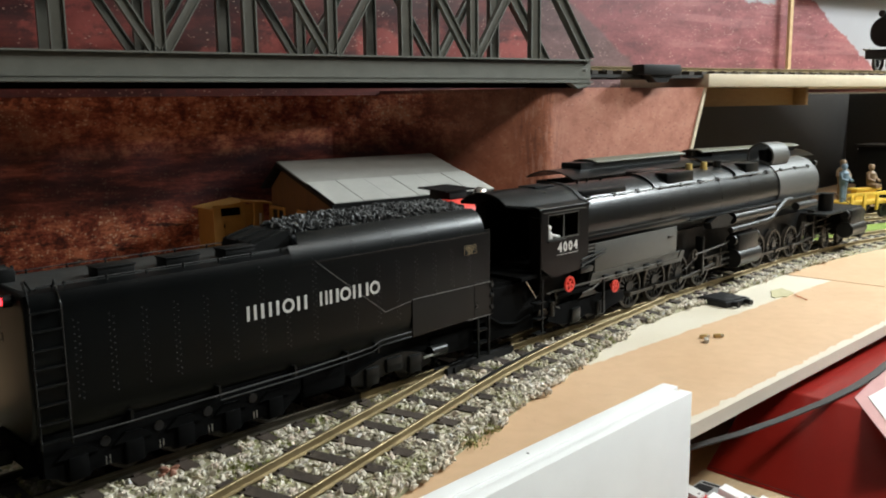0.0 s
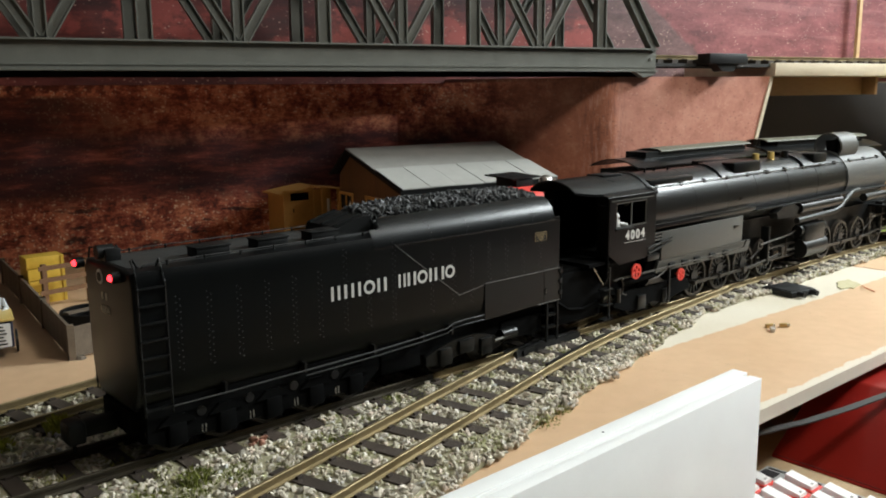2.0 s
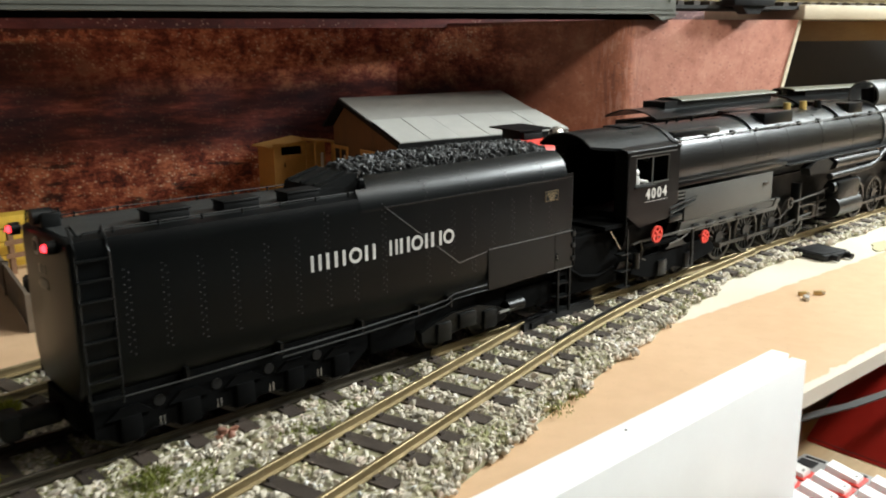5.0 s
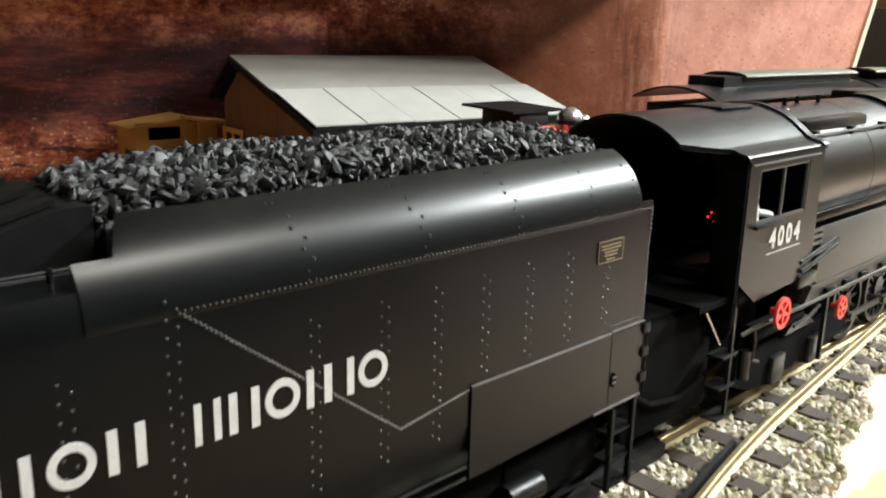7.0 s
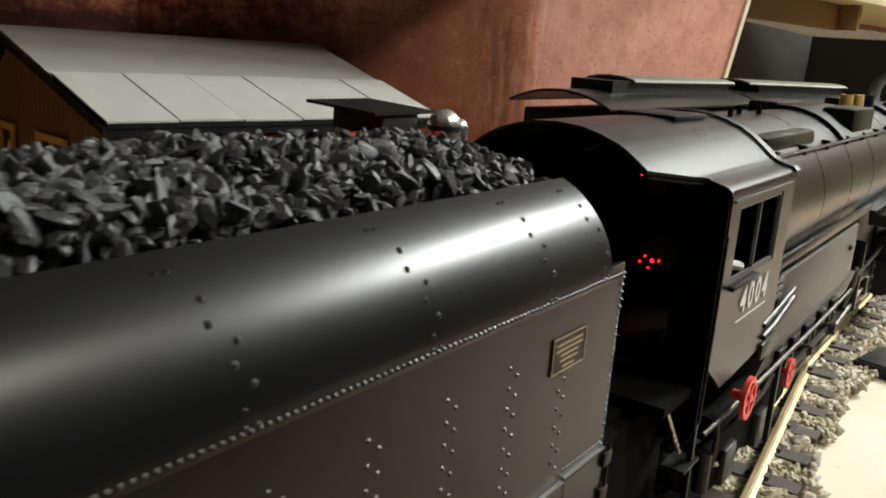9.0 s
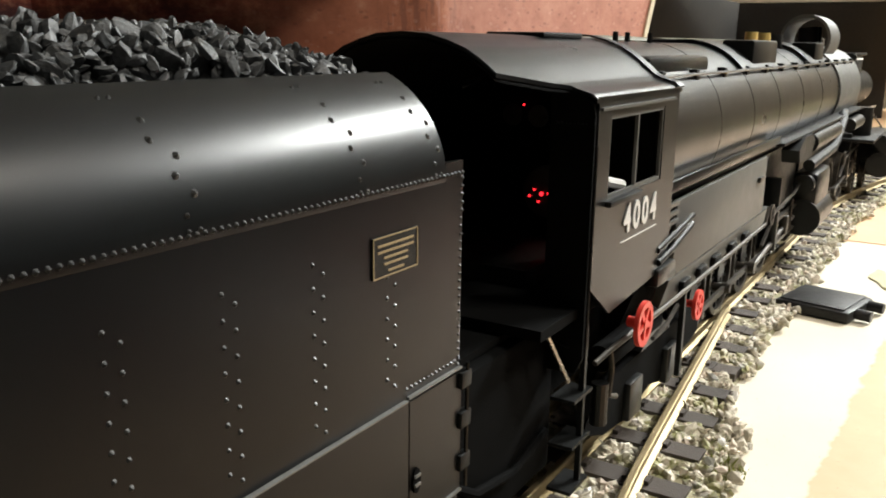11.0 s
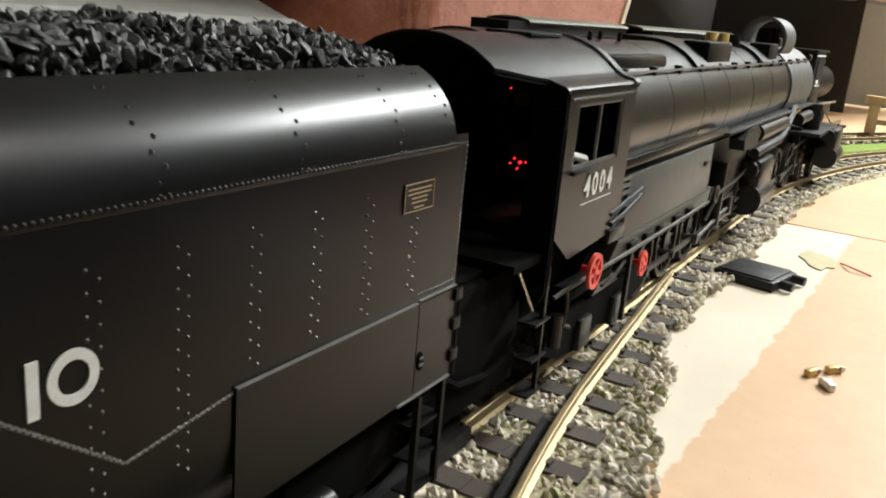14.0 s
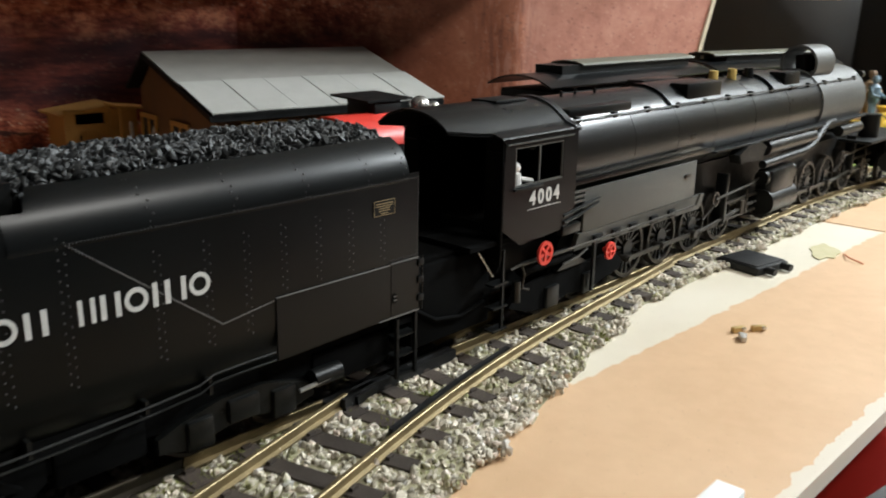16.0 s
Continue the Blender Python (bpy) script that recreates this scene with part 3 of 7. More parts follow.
part("dish", cyl(B(), (0, 0, 0.02), (0, 0, 0.07), DISH_R + 0.02, 32, 0.08), CHALK, dish)
part("cord", cyl(B(), (0, 0, 0.07), (0, 0, 1.8 - DISH[2]), 0.004, 8), CHALK, dish)

# ---- the layout's board ----
bm = B()
prism(bm, [(-1.6, -0.2), (1.083, -0.296), (1.083, 1.6), (-1.6, 1.6)], BOARD_Z - 0.013, BOARD_Z, "z")
tagged(new("ground", finish("ground", bm, BOARD)), "peach-painted fibreboard layout top with a chipped pale edge", "layout board", kind="structure")
bm = B()
prism(bm, [(1.0865, -0.297), (3.1, -0.37), (3.1, 1.6), (1.0865, 1.6)], BOARD_Z - 0.013, BOARD_Z, "z")
tagged(new("ground_extension", finish("ground_extension", bm, BOARD)), "second peach-painted layout board butted to the first", "layout board", kind="structure")
bm = B()
box(bm, -1.6, 3.1, -0.19, -0.15, BOARD_Z - 0.075, BOARD_Z - 0.0135)
solid("board_joist", bm, PINE, "pine joist carrying the layout board from below", "joist", kind="structure")

# lower bench under the board's front edge
bm = B()
box(bm, -1.2, 1.9, -0.44, 0.6, -0.125, -0.105)
solid("bench", bm, BENCH_WOOD, "brown wooden bench top below the layout board", "bench", kind="structure")


# ---- painted backdrop boards ----
def backdrop(name, line, z0, z1, material, label, lean=0.0):
    """A board that follows the plan line, 9 mm thick, with u along the line."""
    bm = B()
    uvl = bm.loops.layers.uv.new("UVMap")
    pts = [Vector(p) for p in line]
    run, back, acc = [], [], 0.0
    for i, p in enumerate(pts):
        d = (pts[min(i + 1, len(pts) - 1)] - pts[max(i - 1, 0)]).normalized()
        back.append(p + 0.009 * Vector((d.y, -d.x)))
        if i:
            acc += (p - pts[i - 1]).length
        run.append(acc)
    rows = []
    for q in (pts, back):
        for z in (z0, z1):
            row = []
            for i, p in enumerate(q):
                sh = lean * (z1 - z) / (z1 - z0) if i == 0 else 0.0
                d = (pts[1] - pts[0]).normalized()
                row.append(bm.verts.new((p.x + d.x * sh, p.y + d.y * sh, z)))
            rows.append(row)
    f0, f1, b0, b1 = rows

    def quad(a, b, c, d, us):
        f = bm.faces.new((a, b, c, d))
        for lp, w in zip(f.loops, us):
            lp[uvl].uv = w
    for i in range(len(pts) - 1):
        u = ((run[i], z0), (run[i + 1], z0), (run[i + 1], z1), (run[i], z1))
        quad(f0[i], f0[i + 1], f1[i + 1], f1[i], u)
        quad(b0[i + 1], b0[i], b1[i], b1[i + 1], u)
        quad(f1[i], f1[i + 1], b1[i + 1], b1[i], u)
    bm.faces.new((f0[0], f1[0], b1[0], b0[0])).material_index = 1
    bm.faces.new((f0[-1], b0[-1], b1[-1], f1[-1]))
    me = finish(name, bm, material, 35)
    me.materials.append(PALE_PINE)
    return tagged(new(name, me), label, "backdrop", kind="structure")


wing = [(1.288, 0.179), (1.16, 0.214), (1.03, 0.249), (0.935, 0.2745), (0.921, 0.281), (0.912, 0.293), (0.88, 0.375), (0.84, 0.465), (0.80, 0.555), (0.76, 0.645)]
back_low = [(0.76 - 0.1 * k, 0.645 + 0.033 * k) for k in range(1, 24)]
backdrop("backdrop_lower", wing + back_low, BOARD_Z, 0.283, MURAL_LOW, "painted red desert rock backdrop board with a bare wooden edge", lean=0.085)
back_up = [(3.1 - 0.15 * k, back_y(3.1 - 0.15 * k) + 0.012) for k in range(31)]
backdrop("backdrop_upper", back_up, 0.276, 0.54, MURAL_UP, "painted red mesas and pale sky on the upper backdrop board")

bm = B()
box(bm, -0.66, 0.62, -0.02, 0.004, 0.515, 0.548)
solid("backdrop_rail", bm, PALE_PINE, "pale wooden rail across the end of the upper backdrop", "rail", Matrix.Translation((2.55, back_y(2.55), 0)) @ pose(0, 0, 0, 0, 0, math.degrees(math.atan(-0.27))), kind="structure")

# pale batten on the slanting end of the wing board
bm = B()
end, run = Vector((1.288, 0.179)), Vector((-0.128, 0.035)).normalized()
out = Vector((run.y, -run.x)) * (1 if -run.x < 0 else -1)
vs = []
for z, shift in ((BOARD_Z, 0.085), (0.283, 0.0)):
    for along, proud in ((-0.001, 0.0), (-0.001, 0.0022), (0.0065, 0.0022), (0.0065, 0.0)):
        p = end + run * (shift + along) + out * proud
        vs.append(bm.verts.new((p.x, p.y, z)))
for k in range(4):
    bm.faces.new((vs[k], vs[(k + 1) % 4], vs[4 + (k + 1) % 4], vs[4 + k]))
bm.faces.new(vs[:4])
bm.faces.new(vs[4:])
solid("wing_batten", bm, PALE_PINE, "pale sawn batten edging the lower backdrop board", "batten", kind="structure")

# recess below the shelf, its shade put into the panels' dark colour
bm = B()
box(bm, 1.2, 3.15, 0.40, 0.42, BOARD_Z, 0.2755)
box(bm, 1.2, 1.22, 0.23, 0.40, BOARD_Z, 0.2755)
solid("recess_back_wall", bm, RECESS_SHADE_AND_BED, "dark panel behind the recess under the shelf, shade put into its colour", "panel", kind="structure")

# added dark panel: stands for the dark far end, hides the wall beyond
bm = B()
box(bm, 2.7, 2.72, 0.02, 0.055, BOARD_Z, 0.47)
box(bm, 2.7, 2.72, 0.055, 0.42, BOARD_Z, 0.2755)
solid("recess_end_wall", bm, RECESS_SHADE_AND_BED, "added dark panel standing for the recess's dark end", "panel", kind="structure")

# ---- the upper shelf with its track bed ----
SHELF = Matrix.Translation((1.29, 0.166, -0.005)) @ pose(0, 0, 0, 0, 0, math.degrees(math.atan2(BACK.y, BACK.x)))
bm = B()
box(bm, -0.012, 1.7, 0.0, 0.24, 0.289, 0.313, 0.0008)
solid("shelf", bm, PALE_PINE, "pale sawn-wood shelf carrying the upper track", "shelf", SHELF, kind="structure")
bm = B()
box(bm, 0.02, 0.3, 0.05, 0.066, 0.252, 0.288, 0.0005)
box(bm, 0.3, 0.308, 0.02, 0.068, 0.252, 0.288, 0.0005)
# pine darkened: the shade under the shelf is put into its colour
SHADED_PINE = surface("shaded_pine_batten", (0.24, 0.125, 0.045), (0.36, 0.21, 0.085), 30, (0.5, 0.65), 0.0, 0.2, 300, stretch=(0.15, 1, 1))
solid("shelf_bracket", bm, SHADED_PINE, "orange-brown wooden batten under the shelf", "bracket", SHELF, kind="structure")
bm = B()
box(bm, -0.005, 0.005, -0.004, 0.004, 0.30, 0.8)
solid("backdrop_batten", bm, PINE, "thin pine batten against the upper backdrop", "batten", pose(1.847, back_y(1.847) - 0.006, 0, 0, 0, -15), kind="structure")


# ---- track ----
RAIL = [(-0.003, -0.0078), (0.003, -0.0078), (0.003, -0.0068), (0.0007, -0.0058), (0.0007, -0.0028), (0.0016, -0.0022), (0.0016, -0.0004), (0.0011, 0.0), (-0.0011, 0.0), (-0.0016, -0.0004), (-0.0016, -0.0022), (-0.0007, -0.0028), (-0.0007, -0.0058), (-0.003, -0.0068)]


def sweep(bm, line, outline, z=0.0):
    """An outline of (side, height) pairs along a plan line."""
    pts = [Vector((x, y, z)) for x, y in line]
    rings = []
    for i, p in enumerate(pts):
        d = (pts[min(i + 1, len(pts) - 1)] - pts[max(i - 1, 0)]).normalized()
        side = Vector((-d.y, d.x, 0))
        rings.append([bm.verts.new(p + side * a + Vector((0, 0, b))) for a, b in outline])
    n = len(outline)
    for a, b in zip(rings, rings[1:]):
        for i in range(n):
            j = (i + 1) % n
            bm.faces.new((a[i], a[j], b[j], b[i]))
    bm.faces.new(rings[0])
    bm.faces.new(rings[-1][::-1])
    return bm


def offset_line(fn, off, x0, x1, step=0.03):
    n = max(2, int((x1 - x0) / step) + 1)
    out = []
    for i in range(n):
        x = x0 + (x1 - x0) * i / (n - 1)
        s = (fn(x + 1e-3) - fn(x - 1e-3)) / 2e-3
        k = math.hypot(1, s)
        out.append((x - s / k * off, fn(x) + off / k))
    return out


def tie_mesh(half, w=0.0068):
    bm = B()
    prism(bm, [(-w, -0.0066), (w, -0.0066), (w - 0.0006, 0.0), (-w + 0.0006, 0.0)], -half, half, "y")
    for s in (-1, 1):
        for t in (-1, 1):
            box(bm, -0.0028, 0.0028, s * GAUGE + t * 0.0042 - 0.0012, s * GAUGE + t * 0.0042 + 0.0012, 0.0, 0.0019)
    return finish("tie", bm, TIE)


TIE_MESH, TIE_LONG = tie_mesh(0.0465), tie_mesh(0.06)
TIE_PLACES = []


def lay_ties(parent, fn, x0, x1, pitch, z=-0.0078, mesh=None):
    x = x0
    while x < x1:
        s = (fn(x + 1e-3) - fn(x - 1e-3)) / 2e-3
        ob = new("tie", mesh or TIE_MESH)
        ob.parent = parent
        ob.matrix_basis = pose(x, fn(x), z, 0, 0, math.degrees(math.atan(s)))
        if z > -0.1:
            TIE_PLACES.append((x, fn(x), math.atan(s)))
        x += pitch / math.hypot(1, s)


def rail_part(parent, line, material, label="", z=0.0):
    return part("rail", sweep(B(), line, RAIL, z), material, parent, label)


main_track = thing("main_track", "brass-railed model track with brown ties under the locomotive", "model track", kind="structure")
# rails under the tender darkened: its shade is put into their colour
rail_part(main_track, offset_line(main_y, GAUGE, -1.4, 0.1), SHADED_RAIL, "dark rail with the tender's shade put into its colour")
rail_part(main_track, offset_line(main_y, GAUGE, 0.101, 2.8), BRASS)
rail_part(main_track, offset_line(main_y, -GAUGE, -1.4, 0.24), SHADED_RAIL, "dark rail with the tender's shade put into its colour")
rail_part(main_track, offset_line(main_y, -GAUGE, 0.241, 0.335), BRASS)
rail_part(main_track, offset_line(main_y, -GAUGE, 0.4525, 2.8), BRASS)
branch_track = thing("branch_track", "brass-railed curved branch of the turnout with brown ties", "model track", kind="structure")
rail_part(branch_track, offset_line(branch_y, -GAUGE, -1.0, 0.765), BRASS)
rail_part(branch_track, offset_line(branch_y, GAUGE, -1.0, 0.357), BRASS)
rail_part(branch_track, offset_line(branch_y, GAUGE, 0.4525, 0.7), BRASS_DULL)
inner_track = thing("inner_track", "brass-railed second track beside fenced ground", "model track", kind="structure")
rail_part(inner_track, offset_line(inner_y, GAUGE, -1.4, 2.3), BRASS)
rail_part(inner_track, offset_line(inner_y, -GAUGE, -1.4, 2.3), BRASS)
lay_ties(main_track, main_y, -0.55, 2.2, 0.036)
lay_ties(branch_track, branch_y, -0.45, 0.405, 0.036, -0.0084)
# long turnout ties: each main tie goes on under the branch rail
for tx, ty, ta in [p for p in TIE_PLACES if 0.41 < p[0] < 0.76 and p[1] > branch_y(p[0])]:
    d = (ty - branch_y(tx)) * math.cos(ta)
    ob = new("tie", TIE_MESH)
    ob.parent = branch_track
    ob.matrix_basis = pose(tx + d * math.sin(ta), ty - d * math.cos(ta), -0.0084, 0, 0, math.degrees(ta))
    TIE_PLACES.append((tx + d * math.sin(ta), ty - d * math.cos(ta), ta))
lay_ties(inner_track, inner_y, -0.5, 0.3, 0.036)
lay_ties(inner_track, inner_y, 1.0, 2.2, 0.036)

# turnout frog and guard rails, black plastic
frog = thing("turnout_frog", "black plastic frog and guard rails of the turnout", "turnout frog")
bm = B()
a = [(0.335, main_y(0.335) - GAUGE), (0.38, main_y(0.38) - GAUGE), (0.452, main_y(0.452) - GAUGE)]
sweep(bm, a, [(-0.0052, -0.0078), (0.0052, -0.0078), (0.0048, -0.0006), (0.0012, -0.0006), (0.0006, -0.0022), (-0.0006, -0.0022), (-0.0012, -0.0006), (-0.0048, -0.0006)])
b = offset_line(branch_y, GAUGE, 0.350, 0.452)
sweep(bm, b, [(-0.0052, -0.0078), (0.0052, -0.0078), (0.0048, -0.0006), (0.0012, -0.0006), (0.0006, -0.0022), (-0.0006, -0.0022), (-0.0012, -0.0006), (-0.0048, -0.0006)])
part("crossing", bm, FROG, frog)
bm = B()
sweep(bm, offset_line(branch_y, GAUGE - 0.006, 0.36, 0.47), [(-0.0013, -0.0078), (0.0013, -0.0078), (0.0011, -0.002), (-0.0011, -0.002)])
part("wing_rail", bm, FROG, frog)
bm = B()
sweep(bm, offset_line(branch_y, -GAUGE + 0.006, 0.335, 0.48), [(-0.0017, -0.0078), (0.0017, -0.0078), (0.0015, -0.0012), (-0.0015, -0.0012)])
part("guard_rail", bm, FROG, frog)

# ballast round the tracks
rng = np.random.default_rng(3)


def ballast_band(fn, x0, x1, lo, hi, density):
    n = int((x1 - x0) * (hi - lo) * density)
    x = rng.uniform(x0, x1, n)
    edge = 0.003 * np.sin(x * 61) + 0.0025 * np.sin(x * 143 + 1)
    o = rng.uniform(0, 1, n)
    off = (lo + edge) + (hi + edge * 0.5 - lo - edge) * o
    y = np.array([fn(a) for a in x]) + off
    return np.stack([x, y], 1)


def branch_bed(x):
    """The branch ballast's middle line, drawn in to the main track's shoulder along the blades."""
    return branch_y(x) + 0.04 * min(max((x - 0.42) / 0.33, 0), 1)


def between(n):
    """Places on the ground between the main track and its diverging branch."""
    x = rng.uniform(-0.62, 0.34, n)
    lo, hi = np.array([branch_y(a) + 0.04 for a in x]), np.array([main_y(a) - 0.05 for a in x])
    y = lo + (hi - lo) * rng.uniform(0, 1, n)
    ok = hi > lo
    return np.stack([x, y], 1)[ok]


bands = [ballast_band(main_y, -0.6, 1.3, -0.062, 0.06, 105000), ballast_band(main_y, 1.3, 2.2, -0.06, 0.06, 34000), ballast_band(branch_bed, -0.5, 0.74, -0.079, 0.05, 112000), ballast_band(inner_y, -0.6, 0.2, -0.1, 0.05, 48000), ballast_band(inner_y, 1.1, 2.2, -0.05, 0.05, 20000)]
loose = ballast_band(main_y, -0.5, 1.2, -0.066, -0.062, 300)
loose = np.concatenate([loose, ballast_band(branch_bed, -0.4, 0.6, -0.082, -0.079, 300)])
infill = between(2100)
pts = np.concatenate(bands + [infill, loose])
small = np.concatenate([np.zeros(sum(len(q) for q in bands)), np.ones(len(infill)), np.zeros(len(loose))])
flat = np.concatenate([np.zeros(len(pts) - len(loose)), np.ones(len(loose))])
keep = pts[:, 1] > -0.262
for tx, ty, ta in TIE_PLACES:
    dx, dy = pts[:, 0] - tx, pts[:, 1] - ty
    a = dx * math.cos(ta) + dy * math.sin(ta)
    b = -dx * math.sin(ta) + dy * math.cos(ta)
    keep &= ~((np.abs(a) < 0.0086) & (np.abs(b) < 0.0475))
pts, small, flat = pts[keep], small[keep], flat[keep]
size = rng.uniform(0.0018, 0.0037, len(pts)) + 0.0011 * (rng.uniform(0, 1, len(pts)) > 0.92)
z = BOARD_Z + size * 0.5 + (0.001 + rng.uniform(0.0, 0.0028, len(pts))) * (1 - flat) * (1 - 0.25 * small)
me = scatter("ballast", np.stack([pts[:, 0], pts[:, 1], z], 1), size, BALLAST, rng)
tagged(new("ballast", me), "pale grey stone chippings with mossy patches round the tracks", "ballast", kind="stuff")
# fine dirt bed beneath the stones
DIRT = surface("ballast_dust", (0.17, 0.17, 0.075), (0.4, 0.36, 0.25), 45, (0.85, 0.95), 0.0, 0.9, 420, specks=((0.6, 0.56, 0.48), 0.6))
bm = B()
sweep(bm, offset_line(main_y, 0.0, -0.6, 2.2), [(-0.06, 0), (0.055, 0), (0.05, 0.0045), (-0.054, 0.0045)], BOARD_Z)
solid("ballast_bed", bm, DIRT, "sandy bed under the main track's ballast", "track bed", kind="structure")
bm = B()
sweep(bm, offset_line(branch_bed, 0.0, -0.5, 0.6), [(-0.073, 0), (0.045, 0), (0.042, 0.004), (-0.064, 0.004)], BOARD_Z)
solid("branch_ballast_bed", bm, DIRT, "sandy bed under the branch track's ballast", "track bed", kind="structure")
bm = B()
sweep(bm, offset_line(inner_y, 0.0, -0.55, 2.2), [(-0.055, 0), (0.045, 0), (0.042, 0.003), (-0.052, 0.003)], BOARD_Z)
solid("inner_ballast_bed", bm, DIRT, "sandy bed under the second track's ballast", "track bed", kind="structure")
# greenish dirt between the main track and its branch
bm = B()
xs = [-0.62 + 0.06 * k for k in range(17)]
prism(bm, [(x, branch_y(x) + 0.043) for x in xs] + [(x, main_y(x) - 0.0535) for x in reversed(xs)], BOARD_Z + 0.0003, BOARD_Z + 0.0032, "z")
solid("dirt_infill", bm, DIRT, "greenish dirt between the main track and its branch", "track bed", kind="structure")
bm = B()
prism(bm, [(x, main_y(x) + 0.0505) for x in (-0.6, -0.3, 0.0, 0.2)] + [(x, inner_y(x) - 0.0545) for x in (0.2, 0.0, -0.3, -0.6)], BOARD_Z + 0.0003, BOARD_Z + 0.0026, "z")
solid("inner_dirt_infill", bm, DIRT, "greenish dirt between the main and the second track", "track bed", kind="structure")

# ---- tender ----
HW = 0.0442
tender = thing("tender", "long black riveted model tender with silver lettering on the main track", "model tender", TRAIN)


def arc(cy, cz, r, a0, a1, n):
    return [(cy + r * math.cos(radians(a0 + (a1 - a0) * i / n)), cz + r * math.sin(radians(a0 + (a1 - a0) * i / n))) for i in range(n + 1)]


SH_R, SH_Z = 0.0272, 0.126
SH = arc(-HW + SH_R, SH_Z, SH_R, 180, 112, 14)              # shoulder, side to lip
DECK_Z = 0.1385
deck_sh = [p for p in SH if p[1] < DECK_Z - 0.001]
low = [(-HW + 0.0145, 0.034), (-HW + 0.0095, 0.0385), (-HW + 0.0045, 0.0455), (-HW + 0.0014, 0.054), (-HW, 0.064)]
half = low + deck_sh + [(-HW + 0.0135, DECK_Z)]
outline = half + [(-y, z) for y, z in reversed(half)]
X0, X1, XB = -0.046, 0.400, 0.165
bm = B()
prism(bm, outline, X0, 0.392)
bmesh.ops.recalc_face_normals(bm, faces=bm.faces)
rear_edges = [e for e in bm.edges if all(abs(v.co.x - X0) < 1e-6 for v in e.verts)]
bmesh.ops.bevel(bm, geom=rear_edges, offset=0.0035, segments=3, profile=0.5, affect="EDGES")
part("tank", bm, BLACK, tender, smooth=30)
# front side plates that end in a square notch
for s in (-1, 1):
    bm = B()
    box(bm, 0.392, X1, s * (HW - 0.0012), s * HW, 0.044, 0.1312)
    part("side_plate", bm, BLACK, tender)
    bm = B()
    full = [(-HW, 0.1268)] + SH[1:]
    n = len(full)
    xs = [(XB - 0.004, 3), (XB + 0.001, 5), (XB + 0.006, 9), (XB + 0.012, n), (0.2, n), (0.25, n), (0.3, n), (0.35, n), (0.392, n)]
    cols = []
    for x, k in xs:
        col = []
        for i in range(n):
            y, z = full[min(i, k - 1) if k > 8 else min(i, max(k, 8))]
            nrm = Vector((y + HW - SH_R, z - SH_Z)).normalized() * (0.0004 if i else 0.00002)
            col.append((bm.verts.new((x, (y + nrm.x) if s < 0 else -(y + nrm.x), z + nrm.y)), bm.verts.new((x, (y - nrm.x * 2) if s < 0 else -(y - nrm.x * 2), z - nrm.y * 2))))
        cols.append(col)
    for a, b in zip(cols, cols[1:]):
        for i in range(n - 1):
            for k in (0, 1):
                try:
                    bm.faces.new((a[i][k], a[i + 1][k], b[i + 1][k], b[i][k]))
                except ValueError:
                    pass
        try:
            bm.faces.new((a[n - 1][0], a[n - 1][1], b[n - 1][1], b[n - 1][0]))
        except ValueError:
            pass
    for i in range(n - 1):
        bm.faces.new((cols[-1][i][0], cols[-1][i + 1][0], cols[-1][i + 1][1], cols[-1][i][1]))
    bmesh.ops.remove_doubles(bm, verts=bm.verts, dist=1e-6)
    part("bunker_side", bm, BLACK, tender, smooth=30)
# bunker front and rear bulkheads
for x, top in ((0.1745, 0.1475), (0.391, 0.149)):
    bm = B()
    prism(bm, [(-0.0235, 0.12), (0.0235, 0.12), (0.0235, top), (0.012, top + 0.004), (-0.012, top + 0.004), (-0.0235, top)], x - 0.0008, x + 0.0008)
    part("bulkhead", bm, BLACK_DULL, tender)
bm = B()
box(bm, 0.385, 0.398, -0.0425, 0.0425, 0.036, 0.128)
part("front_bulkhead", bm, BLACK_AND_SHADE, tender)
# raised side panels and beading
for s in (-1, 1):
    bm = B()
    prism(bm, [(0.2915, 0.042), (0.3755, 0.0442), (0.3755, 0.0775), (0.2915, 0.0775)], s * (HW + 0.0001), s * (HW + 0.0009), "y")
    part("side_panel", bm, BLACK, tender)
    part("front_door", box(B(), 0.3762, X1, s * (HW + 0.0004) - 0.0004, s * (HW + 0.0004) + 0.0004, 0.0445, 0.0772), BLACK, tender)
    bm = B()
    box(bm, 0.2915, 0.375, s * (HW + 0.0007) - 0.0006, s * (HW + 0.0007) + 0.0006, 0.0776, 0.0780)
    box(bm, 0.376, X1, s * (HW + 0.0004) - 0.0006, s * (HW + 0.0004) + 0.0006, 0.0779, 0.0784)
    box(bm, 0.366, X1, s * (HW + 0.0008) - 0.0006, s * (HW + 0.0008) + 0.0006, 0.0436, 0.0443)
    part("beading", bm, PALE_EDGE, tender, "grey-edged bead along the side panel")
    # small latch: a dark oval with two pale bars
    lt = part("latch", prism(B(), [(0.3786 + 0.0017 * math.cos(radians(a)), 0.0562 + 0.0034 * math.sin(radians(a))) for a in range(0, 360, 30)], s * (HW + 0.0008), s * (HW + 0.0014), "y"), BLACK_AND_SHADE, tender)
    for z in (0.0548, 0.0572):
        part("latch_bar", box(B(), 0.3774, 0.3798, s * (HW + 0.0014) - 0.0004, s * (HW + 0.0014) + 0.0004, z, z + 0.0007), PALE_EDGE, lt)

# rivets: double columns, the seam along the shoulder and the hull line
riv = []
